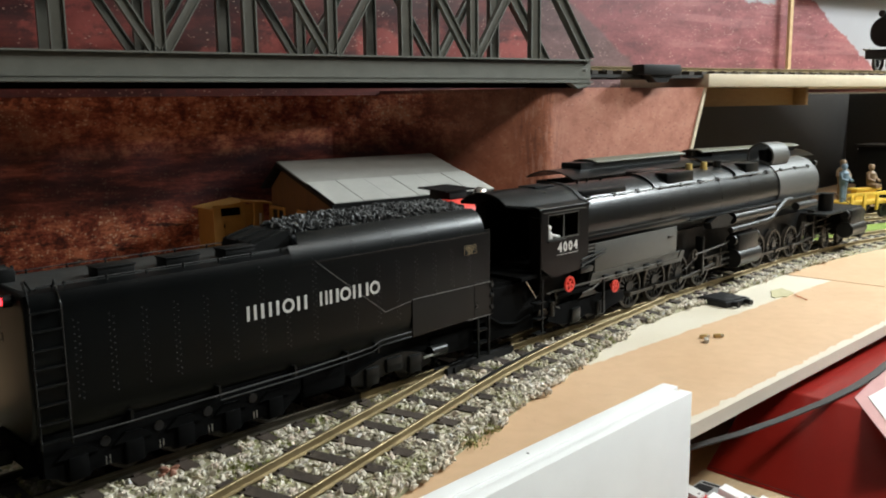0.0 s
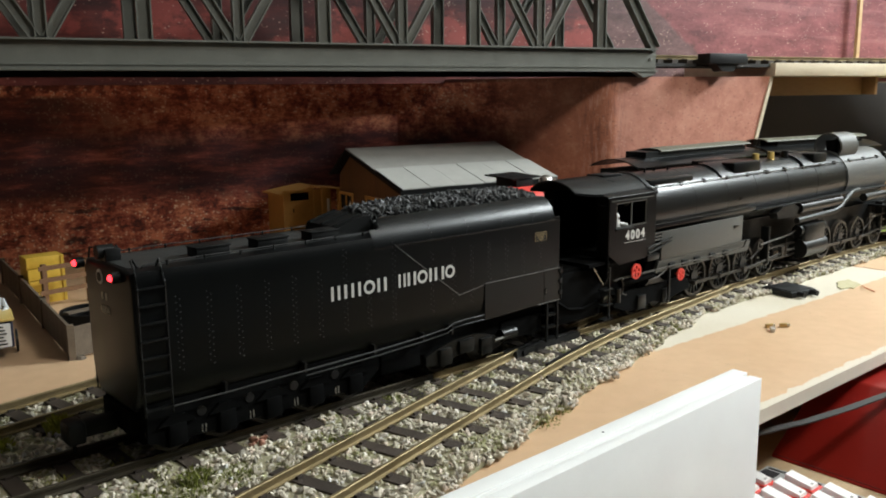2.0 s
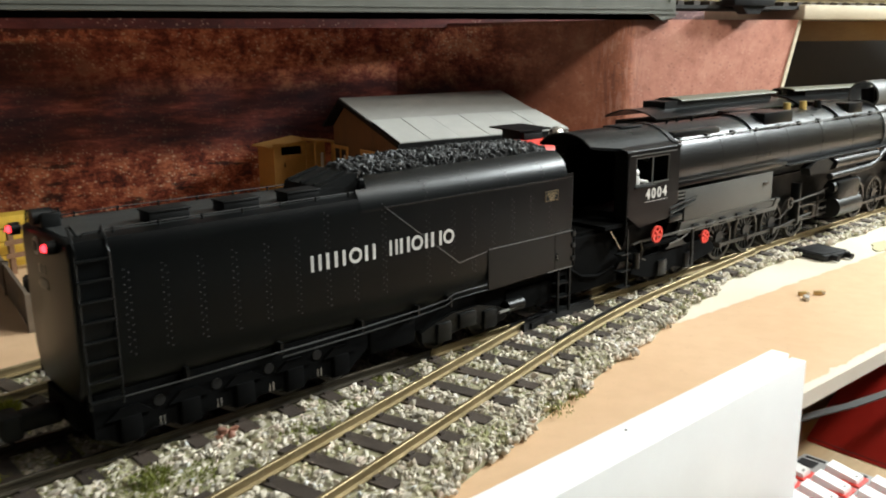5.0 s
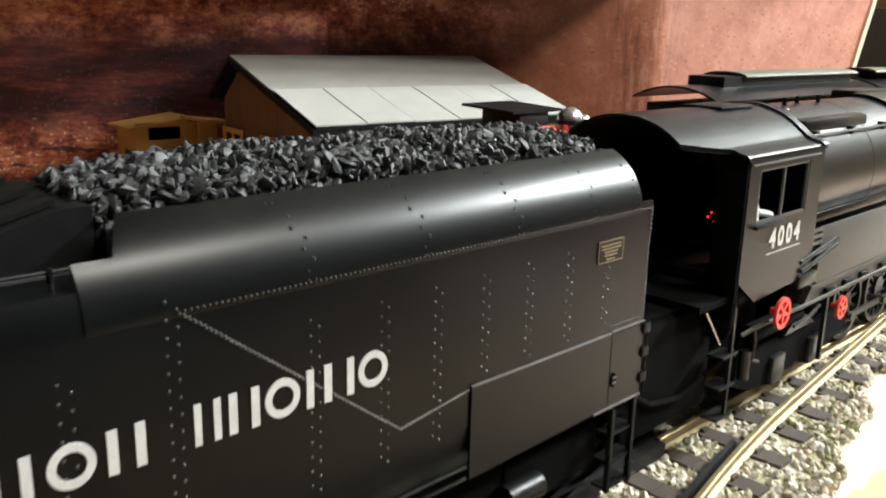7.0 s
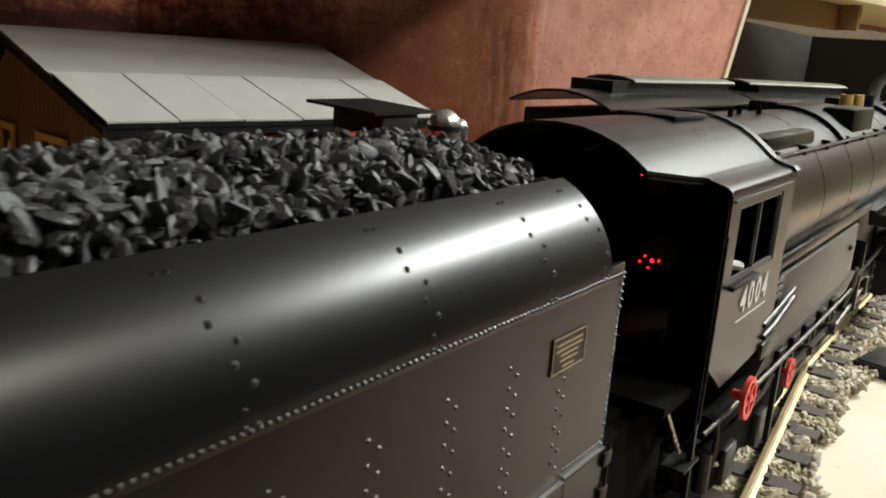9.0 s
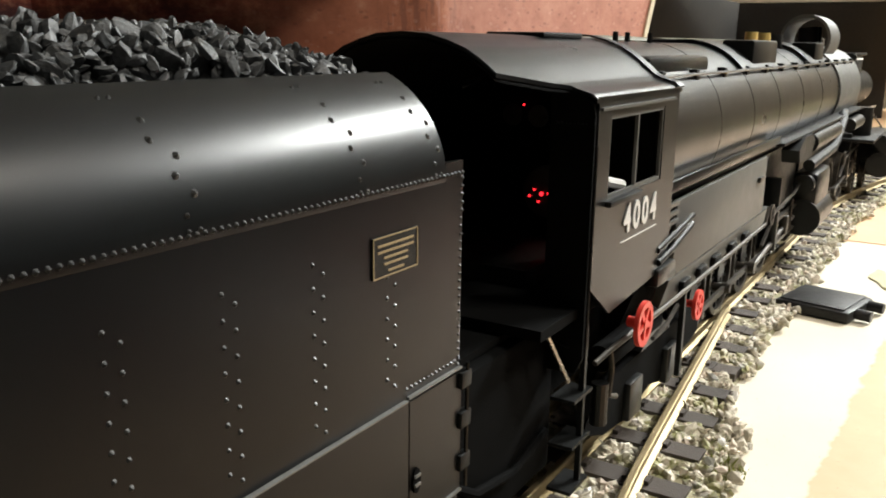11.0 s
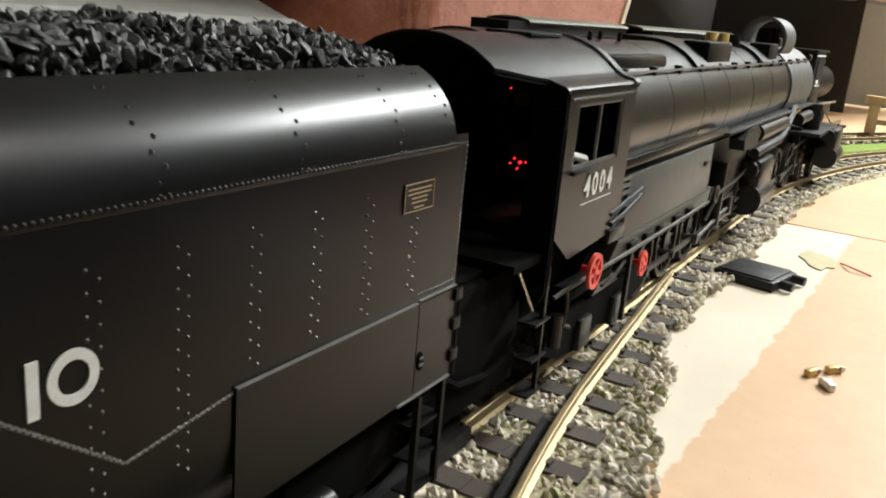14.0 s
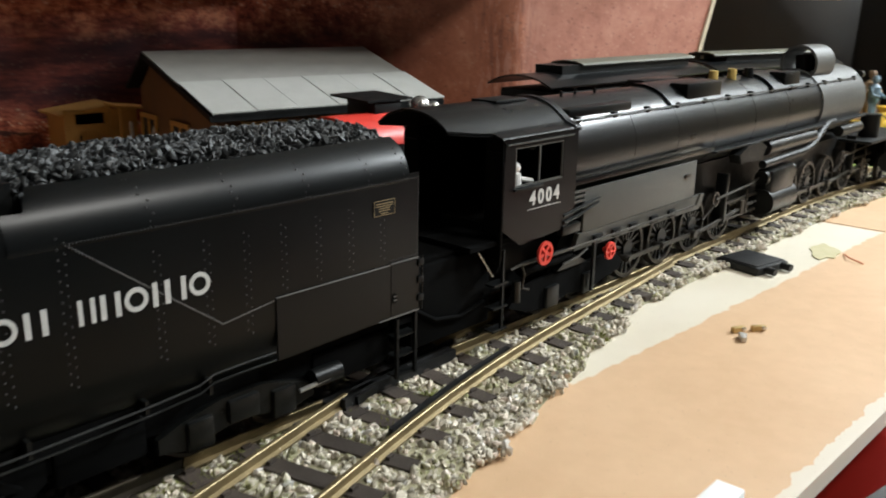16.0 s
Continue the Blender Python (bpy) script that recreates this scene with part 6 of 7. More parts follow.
for side_y in (0.0, BW):
    def put_on(ob):
        ob.matrix_basis = Matrix.Translation((0, side_y, 0))
        return ob
    bm = B()
    prism(bm, [(-0.0075, BB - 0.0012), (0.0075, BB - 0.0012), (0.0075, BB + 0.0012), (0.001, BB + 0.0012), (0.001, BT - 0.0012), (0.0075, BT - 0.0012), (0.0075, BT + 0.0012), (-0.0075, BT + 0.0012), (-0.0075, BT - 0.0012), (-0.001, BT - 0.0012), (-0.001, BB + 0.0075), (-0.0022, BB + 0.0075), (-0.0022, BB + 0.0055), (-0.001, BB + 0.0055), (-0.001, BB + 0.0012), (-0.0075, BB + 0.0012)], BL, 0.0)
    chord = put_on(part("bottom_chord", bm, BRIDGE, bridge))
    bm = B()
    box(bm, BL, -PANEL, -0.001, 0.001, TOPZ - 0.012, TOPZ + 0.012)
    box(bm, BL, -PANEL, -0.0075, 0.0075, TOPZ + 0.011, TOPZ + 0.0132)
    box(bm, BL, -PANEL, -0.0075, 0.0075, TOPZ - 0.0132, TOPZ - 0.011)
    put_on(part("top_chord", bm, BRIDGE, bridge))
    put_on(part("end_post", bar_between((-0.004, BT), (-PANEL, TOPZ), 0.017, 0.015), BRIDGE, bridge))
    n = int(-BL / PANEL)
    for k in range(1, n + 1):
        x = -PANEL * k
        put_on(part("vertical_post", bar_between((x, BT), (x, TOPZ), 0.017 if k % 2 else 0.013, 0.012), BRIDGE, bridge))
        if k % 2 == 0:
            for d in (-1, 1):
                put_on(part("diagonal", bar_between((x + d * 0.006, BT), (x + d * (PANEL - 0.008), TOPZ), 0.0115, 0.010), BRIDGE, bridge))
    bm = B()
    for q in (-0.012,):
        cyl(bm, (q, -0.0028 if side_y == 0 else 0.0028, 0.317), (q, 0, 0.317), 0.0024, 12)
    put_on(part("bolt", bm, STEEL, bridge, "bright steel bolt head"))
    bm = B()
    prism(bm, [(-0.05, BB - 0.001), (-0.004, BB - 0.001), (-0.004, BB - 0.006), (-0.03, BB - 0.011)], -0.006, 0.006, "y")
    put_on(part("bearing_shoe", bm, BRIDGE, bridge))
part("stringer", box(B(), BL, -0.002, 0.006, 0.012, BB - 0.0095, BB - 0.0014), BLACK_AND_SHADE, bridge, "black stringer under the near chord")
part("deck_plate", box(B(), BL, 0.0, 0.0, BW, BB - 0.001, BB + 0.0022), BLACK_DULL, bridge)
for k in range(1, 17):
    x = -PANEL * k
    part("floor_beam", box(B(), x - 0.004, x + 0.004, 0.002, BW - 0.002, BB - 0.006, BB - 0.0012), BLACK_AND_SHADE, bridge)
for k in range(1, 17, 2):
    x = -PANEL * k
    part("sway_brace", box(B(), x - 0.004, x + 0.004, 0.004, BW - 0.004, TOPZ - 0.006, TOPZ + 0.006), BRIDGE, bridge)
# upper track on bridge and shelf
up = thing("upper_track", "brass-railed model track with dark ties on the bridge and shelf", "model track", BR_M, kind="structure")
UY, UZ = BW / 2, 0.3255
for s in (-1, 1):
    part("rail", sweep(B(), [(BL, UY + s * GAUGE), (-0.5, UY + s * GAUGE), (0.2, UY + s * GAUGE), (1.7, UY + s * GAUGE)], RAIL, UZ), BRASS_DULL, up)
x = -1.15
while x < 1.55:
    ob = new("tie", TIE_MESH)
    ob.parent, ob.matrix_basis = up, pose(x, UY, UZ - 0.0078)
    x += 0.0335
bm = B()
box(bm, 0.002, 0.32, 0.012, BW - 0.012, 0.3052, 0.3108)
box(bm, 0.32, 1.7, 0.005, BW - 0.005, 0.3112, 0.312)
solid("upper_track_bed", bm, RECESS_SHADE_AND_BED, "dark board bed below the upper track", "track bed", BR_M, kind="structure")
motor = thing("point_motor", "black plastic point motor hung beside the upper track", "point motor", BR_M @ Matrix.Translation((0.15, 0.002, 0)), group="point motors")
part("case", box(B(), -0.045, 0.045, -0.022, 0.008, 0.309, 0.3275, 0.0015), FROG, motor)
part("lower_case", prism(B(), [(-0.026, 0.309), (0.028, 0.309), (0.016, 0.2965), (-0.01, 0.2965)], -0.018, 0.004, "y"), FROG, motor)
part("lever", box(B(), 0.045, 0.058, -0.012, -0.004, 0.316, 0.321, 0.0008), FROG, motor)

# ---- black point motor on the board beside the main track ----
motor2 = thing("point_motor", "flat black plastic point motor lying beside the main track", "point motor", Matrix.Translation((0.84, -0.084, BOARD_Z)) @ pose(0, 0, 0, 0, 0, -12), group="point motors")
part("case", box(B(), -0.025, 0.025, -0.027, 0.022, 0.0, 0.008, 0.002), FROG, motor2)
part("lid", box(B(), -0.0225, 0.0225, -0.023, 0.019, 0.008, 0.0092, 0.0008), FROG, motor2)
for x in (-0.012, 0.014):
    part("contact_socket", cyl(B(), (x, -0.027, 0.005), (x, -0.037, 0.0047), 0.0036, 14), FROG, motor2)

# ---- shed with a grey sheet roof ----
ROOF_PALE = surface("pale_grey_roof_card", (0.33, 0.335, 0.31), (0.41, 0.41, 0.385), 45, (0.5, 0.65), 0.0, 0.1, 900)
SHED_M = Matrix.Translation((0.530, 0.497, 0)) @ pose(0, 0, 0, 0, 0, -8.6)
shed = thing("goods_shed", "brown board model shed with a low grey sheet roof", "model shed", SHED_M)
RZ, EZ, EY, SL = 0.1748, 0.123, -0.170, 0.295
bm = B()
prism(bm, [(-0.15, BOARD_Z), (0.05, BOARD_Z), (0.05, RZ - 0.044), (0.0, RZ - 0.006), (-0.15, EZ + 0.002)], 0.014, SL - 0.014)
part("wall", bm, BROWN_WOOD, shed)
for k in range(26):
    y = -0.149 + 0.0075 * k
    top = RZ - 0.008 + (RZ - EZ) * y / 0.172 if y < 0 else RZ - 0.011 - y * 0.8
    ob = part("board", box(B(), 0.0125, 0.0142, y, y + 0.0069, BOARD_Z, top), BROWN_WOOD, shed)
part("back_roof", prism(B(), [(0.0, RZ - 0.003), (0.058, RZ - 0.0455), (0.06, RZ - 0.0435), (0.0, RZ)], 0.0, SL), BLACK_DULL, shed)
def slope_z(a):
    return RZ + (EZ - RZ) * a


part("upper_roof", prism(B(), [(0.0, RZ - 0.0022), (EY * 0.56, slope_z(0.56) - 0.0022), (EY * 0.56, slope_z(0.56)), (0.0, RZ)], 0.0, SL), ROOF_GREY, shed)
for k in range(6):
    x0, x1 = SL * k / 6 + 0.0005, SL * (k + 1) / 6 - 0.0005
    lift = 0.0016 + 0.0004 * (k % 2)
    part("roof_sheet", prism(B(), [(EY * 0.54, slope_z(0.54) - 0.0012 + lift), (EY, EZ - 0.0012 + lift), (EY, EZ + lift), (EY * 0.54, slope_z(0.54) + lift)], x0, x1), ROOF_PALE, shed, "paler lower roof sheet")
part("sheet_bed", prism(B(), [(EY * 0.53, slope_z(0.53) - 0.003), (EY * 0.998, EZ - 0.003), (EY * 0.998, EZ - 0.0002), (EY * 0.53, slope_z(0.53) - 0.0002)], 0.001, SL - 0.001), BLACK_DULL, shed)
def shed_window(m, label, half=0.024, z0=0.052, z1=0.106):
    """An ochre frame with lintel and sill round dark panes, on a wall that faces -y."""
    win = part("window", box(B(), -half, half, -0.0006, 0.001, z0, z1), FROG, shed, label)
    win.matrix_basis = m
    mid = z0 + (z1 - z0) * 0.55
    for x0, x1, a0, a1 in ((-half - 0.003, half + 0.003, z1, z1 + 0.005), (-half - 0.004, half + 0.004, z0 - 0.005, z0), (-half - 0.0022, -half + 0.0018, z0, z1), (half - 0.0018, half + 0.0022, z0, z1), (-0.001, 0.001, z0, z1), (-half + 0.0018, half - 0.0018, mid, mid + 0.0016)):
        part("window_frame", box(B(), x0, x1, -0.0028, -0.0004, a0, a1), HUT_YELLOW, win)
    return win


for k in range(3):
    shed_window(Matrix.Translation((0.067 + 0.094 * k, -0.1512, 0)), "dark window in an ochre frame")
for y in (-0.066, 0.022):
    gable = shed_window(Matrix.Translation((0.0118, y, 0)) @ pose(0, 0, 0, 0, 0, -90), "gable window with white curtains", 0.021, 0.045, 0.098)
    part("curtain", prism(B(), [(0.0015, 0.0455), (0.019, 0.0455), (0.019, 0.08), (0.012, 0.09), (0.0015, 0.07)], -0.0016, -0.0008, "y"), CHALK, gable, "white curtain")
    part("curtain", prism(B(), [(-0.019, 0.0455), (-0.009, 0.0455), (-0.012, 0.068), (-0.019, 0.076)], -0.0016, -0.0008, "y"), CHALK, gable, "white curtain")
part("barge_board", prism(B(), [(0.0, RZ - 0.007), (EY, EZ - 0.007), (EY, EZ - 0.002), (0.0, RZ - 0.002)], -0.0022, 0.0), BLACK_DULL, shed)
part("eaves_board", box(B(), 0, SL, EY + 0.001, EY + 0.003, EZ - 0.008, EZ - 0.0024), BLACK_DULL, shed)

# ---- ochre hut and its annexe ----
hut = thing("watchman_hut", "small ochre wooden hut with a slit window", "model hut", pose(0.53, 0.66, -0.0015, 0, 0, -6) @ Matrix.Diagonal((0.84, 0.84, 0.95, 1)))
bm = B()
for x0, x1, z0, z1 in ((-0.035, 0.035, BOARD_Z, 0.0865), (-0.035, 0.035, 0.1005, 0.106), (-0.035, -0.019, 0.0865, 0.1005), (0.023, 0.035, 0.0865, 0.1005)):
    box(bm, x0, x1, -0.035, -0.0325, z0, z1)
box(bm, -0.035, -0.0325, -0.0325, 0.035, BOARD_Z, 0.1)
box(bm, 0.0325, 0.035, -0.0325, 0.035, BOARD_Z, 0.106)
box(bm, -0.0325, 0.0325, 0.0325, 0.035, BOARD_Z, 0.1)
part("wall", bm, HUT_YELLOW, hut)
part("roof", prism(B(), [(-0.045, 0.0985), (0.04, 0.1085), (0.04, 0.1112), (-0.045, 0.1012)], -0.039, 0.04, "y"), HUT_YELLOW, hut)
part("window_sill", box(B(), -0.021, 0.025, -0.037, -0.035, 0.0845, 0.0862), HUT_YELLOW, hut)
part("door", box(B(), -0.012, 0.012, -0.0362, -0.035, BOARD_Z, 0.08), HUT_YELLOW, hut)
part("door_latch", box(B(), -0.014, -0.0125, -0.0372, -0.035, 0.066, 0.073), BLACK_DULL, hut)
# black box inside stands for the hut's unlit interior
part("inner_box", box(B(), -0.03, 0.03, -0.02, 0.03, BOARD_Z, 0.098), BLACK_AND_SHADE, hut)
annexe = thing("hut_annexe", "ochre open wooden frame standing beside the hut", "wooden frame", pose(0.566, 0.61, 0, 0, 0, -6))
for x in (-0.014, 0.016):
    part("post", box(B(), x - 0.002, x + 0.002, -0.02, -0.016, BOARD_Z, 0.1), HUT_YELLOW, annexe)
part("top_rail", prism(B(), [(-0.02, 0.103), (0.021, 0.0985), (0.021, 0.1015), (-0.02, 0.106)], -0.022, 0.02, "y"), HUT_YELLOW, annexe)
part("back_panel", box(B(), -0.016, 0.018, 0.012, 0.0145, BOARD_Z, 0.098), HUT_YELLOW, annexe)
jar = solid("white_can", cyl(B(), (0.567, 0.602, BOARD_Z), (0.567, 0.602, 0.083), 0.0026, 14, 0.0022), CHALK, "white model post standing in the annexe", "post")

# ---- wagons on the second track ----


def coach(x0, x1, label, stagger):
    xm = (x0 + x1) / 2
    yaw = math.degrees(math.atan((inner_y(xm + 0.02) - inner_y(xm - 0.02)) / 0.04))
    c = thing("passenger_coach", label, "model coach", Matrix.Translation((xm, inner_y(xm), 0)) @ pose(0, 0, 0, 0, 0, yaw), group="coaches")
    h = (x1 - x0) / 2
    part("body", box(B(), -h + 0.02, h - 0.02, -0.041, 0.041, 0.036, 0.14, 0.001), BLACK_DULL, c)
    part("lower_roof", sheet(B(), arc(0, 0.066, 0.092, 61, 119, 18), -h, h, 0.0018), BLACK, c)
    part("clerestory", box(B(), -h + 0.055, h - 0.03, -0.019, 0.019, 0.152, 0.166), BLACK_DULL, c)
    part("clerestory_roof", sheet(B(), [(0.0235, 0.1655), (0.021, 0.1675), (0.012, 0.1695), (0, 0.1702), (-0.012, 0.1695), (-0.021, 0.1675), (-0.0235, 0.1655)], -h + stagger, h - 0.02, 0.0018), ROOF_GREEN, c, "flat dark green raised roof")
    part("underframe", box(B(), -h + 0.01, h - 0.01, -0.034, 0.034, 0.028, 0.036), BLACK_DULL, c)
    for x in (-h + 0.05, -h + 0.1, h - 0.1, h - 0.05):
        for y in (-0.0265, 0.0265):
            wheel(c, x, 0.0145, 0, y)
    for x in [-h + 0.045 + 0.035 * k for k in range(int((2 * h - 0.09) / 0.035) + 1)]:
        part("window", box(B(), x - 0.011, x + 0.011, -0.0418, -0.0405, 0.09, 0.122), FROG, c)
    return c


coach(0.795, 1.175, "dark model coach with a raised green roof", 0.09)
coach(1.205, 1.56, "dark model coach with a raised green roof", 0.02)
wag = thing("red_wagon", "small red model wagon under a thin black roof", "model wagon", Matrix.Translation((0.545, inner_y(0.545), 0)))
part("body", box(B(), -0.02, 0.075, -0.036, 0.036, 0.034, 0.1085, 0.001), BLACK_DULL, wag)
part("arched_roof", prism(B(), [(0.038 * math.cos(radians(a)), 0.109 + 0.0245 * math.sin(radians(a))) for a in range(0, 181, 12)], -0.018, 0.064), RED, wag, "bright red arched roof", smooth=40)
part("roof", prism(B(), [(-0.01, 0.1435), (0.042, 0.146), (0.042, 0.1478), (-0.01, 0.1453)], 0.02, 0.078), BLACK_DULL, wag)
part("roof_block", box(B(), 0.03, 0.064, -0.008, 0.03, 0.128, 0.1442, 0.001), BLACK_DULL, wag)
part("underframe", box(B(), -0.066, 0.122, -0.032, 0.032, 0.026, 0.034), BLACK_DULL, wag)
part("deck_tank", box(B(), 0.0752, 0.12, -0.03, 0.03, 0.034, 0.121, 0.003), BLACK_DULL, wag)
for x, w in ((0.05, 0.0035), (0.058, 0.0012), (0.063, 0.0012)):
    part("lit_window", box(B(), x - w / 2, x + w / 2, -0.0375, -0.0358, 0.097, 0.1065), AMBER_GLOW, wag, "small amber lit window")
for x in (-0.03, 0.09):
    for y in (-0.0265, 0.0265):
        wheel(wag, x, 0.0145, 0, y)
bm = B()
cyl(bm, (0.086, -0.012, 0.12), (0.086, -0.012, 0.136), 0.0105, 18)
bmesh.ops.create_uvsphere(bm, u_segments=18, v_segments=10, radius=0.0105, matrix=Matrix.Translation((0.086, -0.012, 0.136)))
part("dome", bm, STEEL, wag, "bright silver dome")
part("dome_band", cyl(B(), (0.086, -0.012, 0.1335), (0.086, -0.012, 0.1365), 0.0109, 18), FROG, wag)
bm = B()
cyl(bm, (0.112, -0.006, 0.12), (0.112, -0.006, 0.133), 0.0062, 16)
bmesh.ops.create_uvsphere(bm, u_segments=16, v_segments=8, radius=0.0062, matrix=Matrix.Translation((0.112, -0.006, 0.133)))
part("small_dome", bm, STEEL, wag, "smaller silver dome")

# ---- fenced yard on the far side ----
fence = thing("yard_fence", "weathered grey-brown board fence round the yard", "model fence")
run = [(0.088, 0.76), (0.068, 0.607), (0.046, 0.453), (0.024, 0.30)]
for (ax, ay), (bx, by) in zip(run, run[1:]):
    a, b = Vector((ax, ay, 0)), Vector((bx, by, 0))
    ang = math.degrees(math.atan2(by - ay, bx - ax))
    L = (b - a).length
    m = Matrix.Translation(a) @ pose(0, 0, 0, 0, 0, ang)
    pm = part("fence_panel", box(B(), 0.003, L - 0.003, -0.0015, 0.0015, BOARD_Z + 0.002, 0.021), FENCE, fence)
    pm.matrix_basis = m
    for k in range(12):
        x = 0.004 + (L - 0.008) * k / 12
        ob = part("board", box(B(), x, x + (L - 0.008) / 12 - 0.0008, -0.0026, -0.0014, BOARD_Z + 0.002, 0.0225), FENCE, fence)
        ob.matrix_basis = m
    for x in (0.0, L):
        ob = part("post", box(B(), x - 0.003, x + 0.003, -0.004, 0.003, BOARD_Z, 0.024), FENCE, fence)
        ob.matrix_basis = m
        ob = part("post_foot", cyl(B(), (x, 0.007, BOARD_Z), (x, 0.007, BOARD_Z + 0.003), 0.007, 10, 0.004), FENCE, fence)
        ob.matrix_basis = m
m = Matrix.Translation((0.024, 0.30, 0)) @ pose(0, 0, 0, 0, 0, 12)
for k in range(2):
    pm = part("fence_panel", box(B(), 0.003 + 0.15 * k, 0.15 * (k + 1) - 0.003, -0.0015, 0.0015, BOARD_Z + 0.002, 0.021), FENCE, fence)
    pm.matrix_basis = m

for k in range(4):
    cr = thing("crate", "yellow model crate stacked in the yard", "crate", pose(0.094, 0.6, BOARD_Z + 0.0162 * k, 0, 0, 3 - 2 * k), group="stacked crates")
    part("body", box(B(), -0.024, 0.024, -0.016, 0.016, 0.0, 0.015, 0.0006), YELLOW, cr)
    for x in (-0.0215, 0.0215):
        part("batten", box(B(), x - 0.002, x + 0.002, -0.0172, -0.016, 0.0005, 0.0145), YELLOW, cr)
rail_fence = thing("hitching_rail", "brown wooden rail fence standing in the yard", "rail fence", pose(0.108, 0.55, 0, 0, 0, 8))
for x in (-0.03, 0.03):
    part("post", box(B(), x - 0.003, x + 0.003, -0.003, 0.003, BOARD_Z, 0.046), BROWN_WOOD, rail_fence)
for z in (0.006, 0.022, 0.038):
    part("rail", box(B(), -0.038, 0.038, -0.0045, -0.003, z, z + 0.006), BROWN_WOOD, rail_fence)
trough = thing("water_trough", "dark oval trough lying behind the fence", "trough", pose(0.085, 0.41, 0, 0, 0, 10))
bm = B()
ring(bm, (0, 0, BOARD_Z + 0.012), (0, 0, 1), 0.034, 0.03, 0.024, 28)
cyl(bm, (0, 0, BOARD_Z), (0, 0, BOARD_Z + 0.01), 0.031, 28)
part("tub", bm, BLACK_DULL, trough)
part("plank", box(B(), -0.03, 0.02, -0.006, 0.004, BOARD_Z + 0.0242, BOARD_Z + 0.0262), FENCE, trough)

# vendor's cart with its figurine
cart = thing("vendor_cart", "dark blue model push cart with a white sign", "model cart", pose(-0.026, 0.375, BOARD_Z, 0, 0, -13))
NAVY = surface("dark_blue_paint", (0.012, 0.014, 0.03), (0.025, 0.028, 0.055), 120, (0.4, 0.55))
part("body", box(B(), -0.014, 0.014, -0.022, 0.022, 0.012, 0.041, 0.001), NAVY, cart)
part("top", box(B(), -0.0155, 0.0155, -0.024, 0.024, 0.041, 0.0445, 0.0008), CREAM, cart)
sign = part("sign", box(B(), -0.0115, 0.0115, -0.0235, -0.0222, 0.0135, 0.0385), CHALK, cart, "white sign board")
for k in range(6):
    w = 0.0045 + 0.003 * ((k * 7) % 3) / 2
    part("text_bar", box(B(), -w, w, -0.0239, -0.0234, 0.0345 - 0.0037 * k, 0.0361 - 0.0037 * k), FROG, sign)
for x in (-0.0175, 0.0175):
    bm = B()
    ring(bm, (x, 0.004, 0.0125), (1, 0, 0), 0.0125, 0.0105, 0.002, 22)
    for k in range(8):
        a = math.pi * k / 4
        box(bm, -0.0005, 0.0005, -0.0006, 0.0006, 0.0, 0.011, m=Matrix.Translation((x, 0.004, 0.0125)) @ Matrix.Rotation(a, 4, "X"))
    part("cart_wheel", bm, FROG, cart)
GREYBLUE = surface("pale_grey_figurine", (0.45, 0.47, 0.48), (0.6, 0.62, 0.63), 200, (0.5, 0.7))


def figurine(place, label, material, scale=1.0, seated=False):
    bm = B()
    s = scale
    if seated:
        cyl(bm, (-0.004 * s, -0.014 * s, 0.0), (-0.004 * s, 0, 0.002 * s), 0.0035 * s, 10)
        cyl(bm, (0.004 * s, -0.014 * s, 0.0), (0.004 * s, 0, 0.002 * s), 0.0035 * s, 10)
        base = 0.0
    else:
        for x in (-0.0035, 0.0035):
            cyl(bm, (x * s, 0, 0), (x * s * 0.9, 0, 0.026 * s), 0.003 * s, 10, 0.0036 * s)
        base = 0.025 * s
    cyl(bm, (0, 0, base), (0, 0, base + 0.02 * s), 0.0062 * s, 14, 0.0075 * s)
    cyl(bm, (0, 0, base + 0.02 * s), (0, 0, base + 0.024 * s), 0.0075 * s, 14, 0.003 * s)
    for x in (-1, 1):
        tube(bm, [(x * 0.0075 * s, 0, base + 0.019 * s), (x * 0.0105 * s, -0.003 * s, base + 0.011 * s), (x * 0.006 * s, -0.011 * s, base + 0.008 * s)], 0.0022 * s, 8)
    bmesh.ops.create_icosphere(bm, subdivisions=2, radius=0.0045 * s, matrix=Matrix.Translation((0, 0, base + 0.0285 * s)))
    cyl(bm, (0, 0, base + 0.0305 * s), (0, 0, base + 0.034 * s), 0.0052 * s, 12, 0.0036 * s)
    return solid("figurine", bm, material, label, "figurine", place)


figurine(pose(-0.022, 0.402, BOARD_Z, 0, 0, -13), "small pale toy figurine standing behind the cart", GREYBLUE, 1.25)

# ---- yellow rail wagon with seated figurines ----
yx = 1.75
yw = thing("yellow_rail_car", "open yellow model rail car on the second track", "model rail car", Matrix.Translation((yx, inner_y(yx) + 0.0, 0)) @ pose(0, 0, 0, 0, 0, -20))
part("frame", box(B(), -0.075, 0.075, -0.03, 0.03, 0.03, 0.038, 0.002), YELLOW, yw)
for x in (-0.06, -0.02, 0.02, 0.06):
    part("stake", box(B(), x - 0.004, x + 0.004, -0.034, -0.03, 0.018, 0.058, 0.001), YELLOW, yw)
part("side_rail", box(B(), -0.075, 0.075, -0.033, -0.03, 0.05, 0.058, 0.001), YELLOW, yw)
part("bench_seat", box(B(), -0.02, 0.06, -0.012, 0.012, 0.058, 0.064, 0.001), YELLOW, yw)
part("bench_leg", box(B(), -0.015, 0.05, -0.006, 0.008, 0.038, 0.058), YELLOW, yw)
for x in (-0.05, 0.05):
    for y in (-0.0265, 0.0265):
        wheel(yw, x, 0.0145, 0, y)
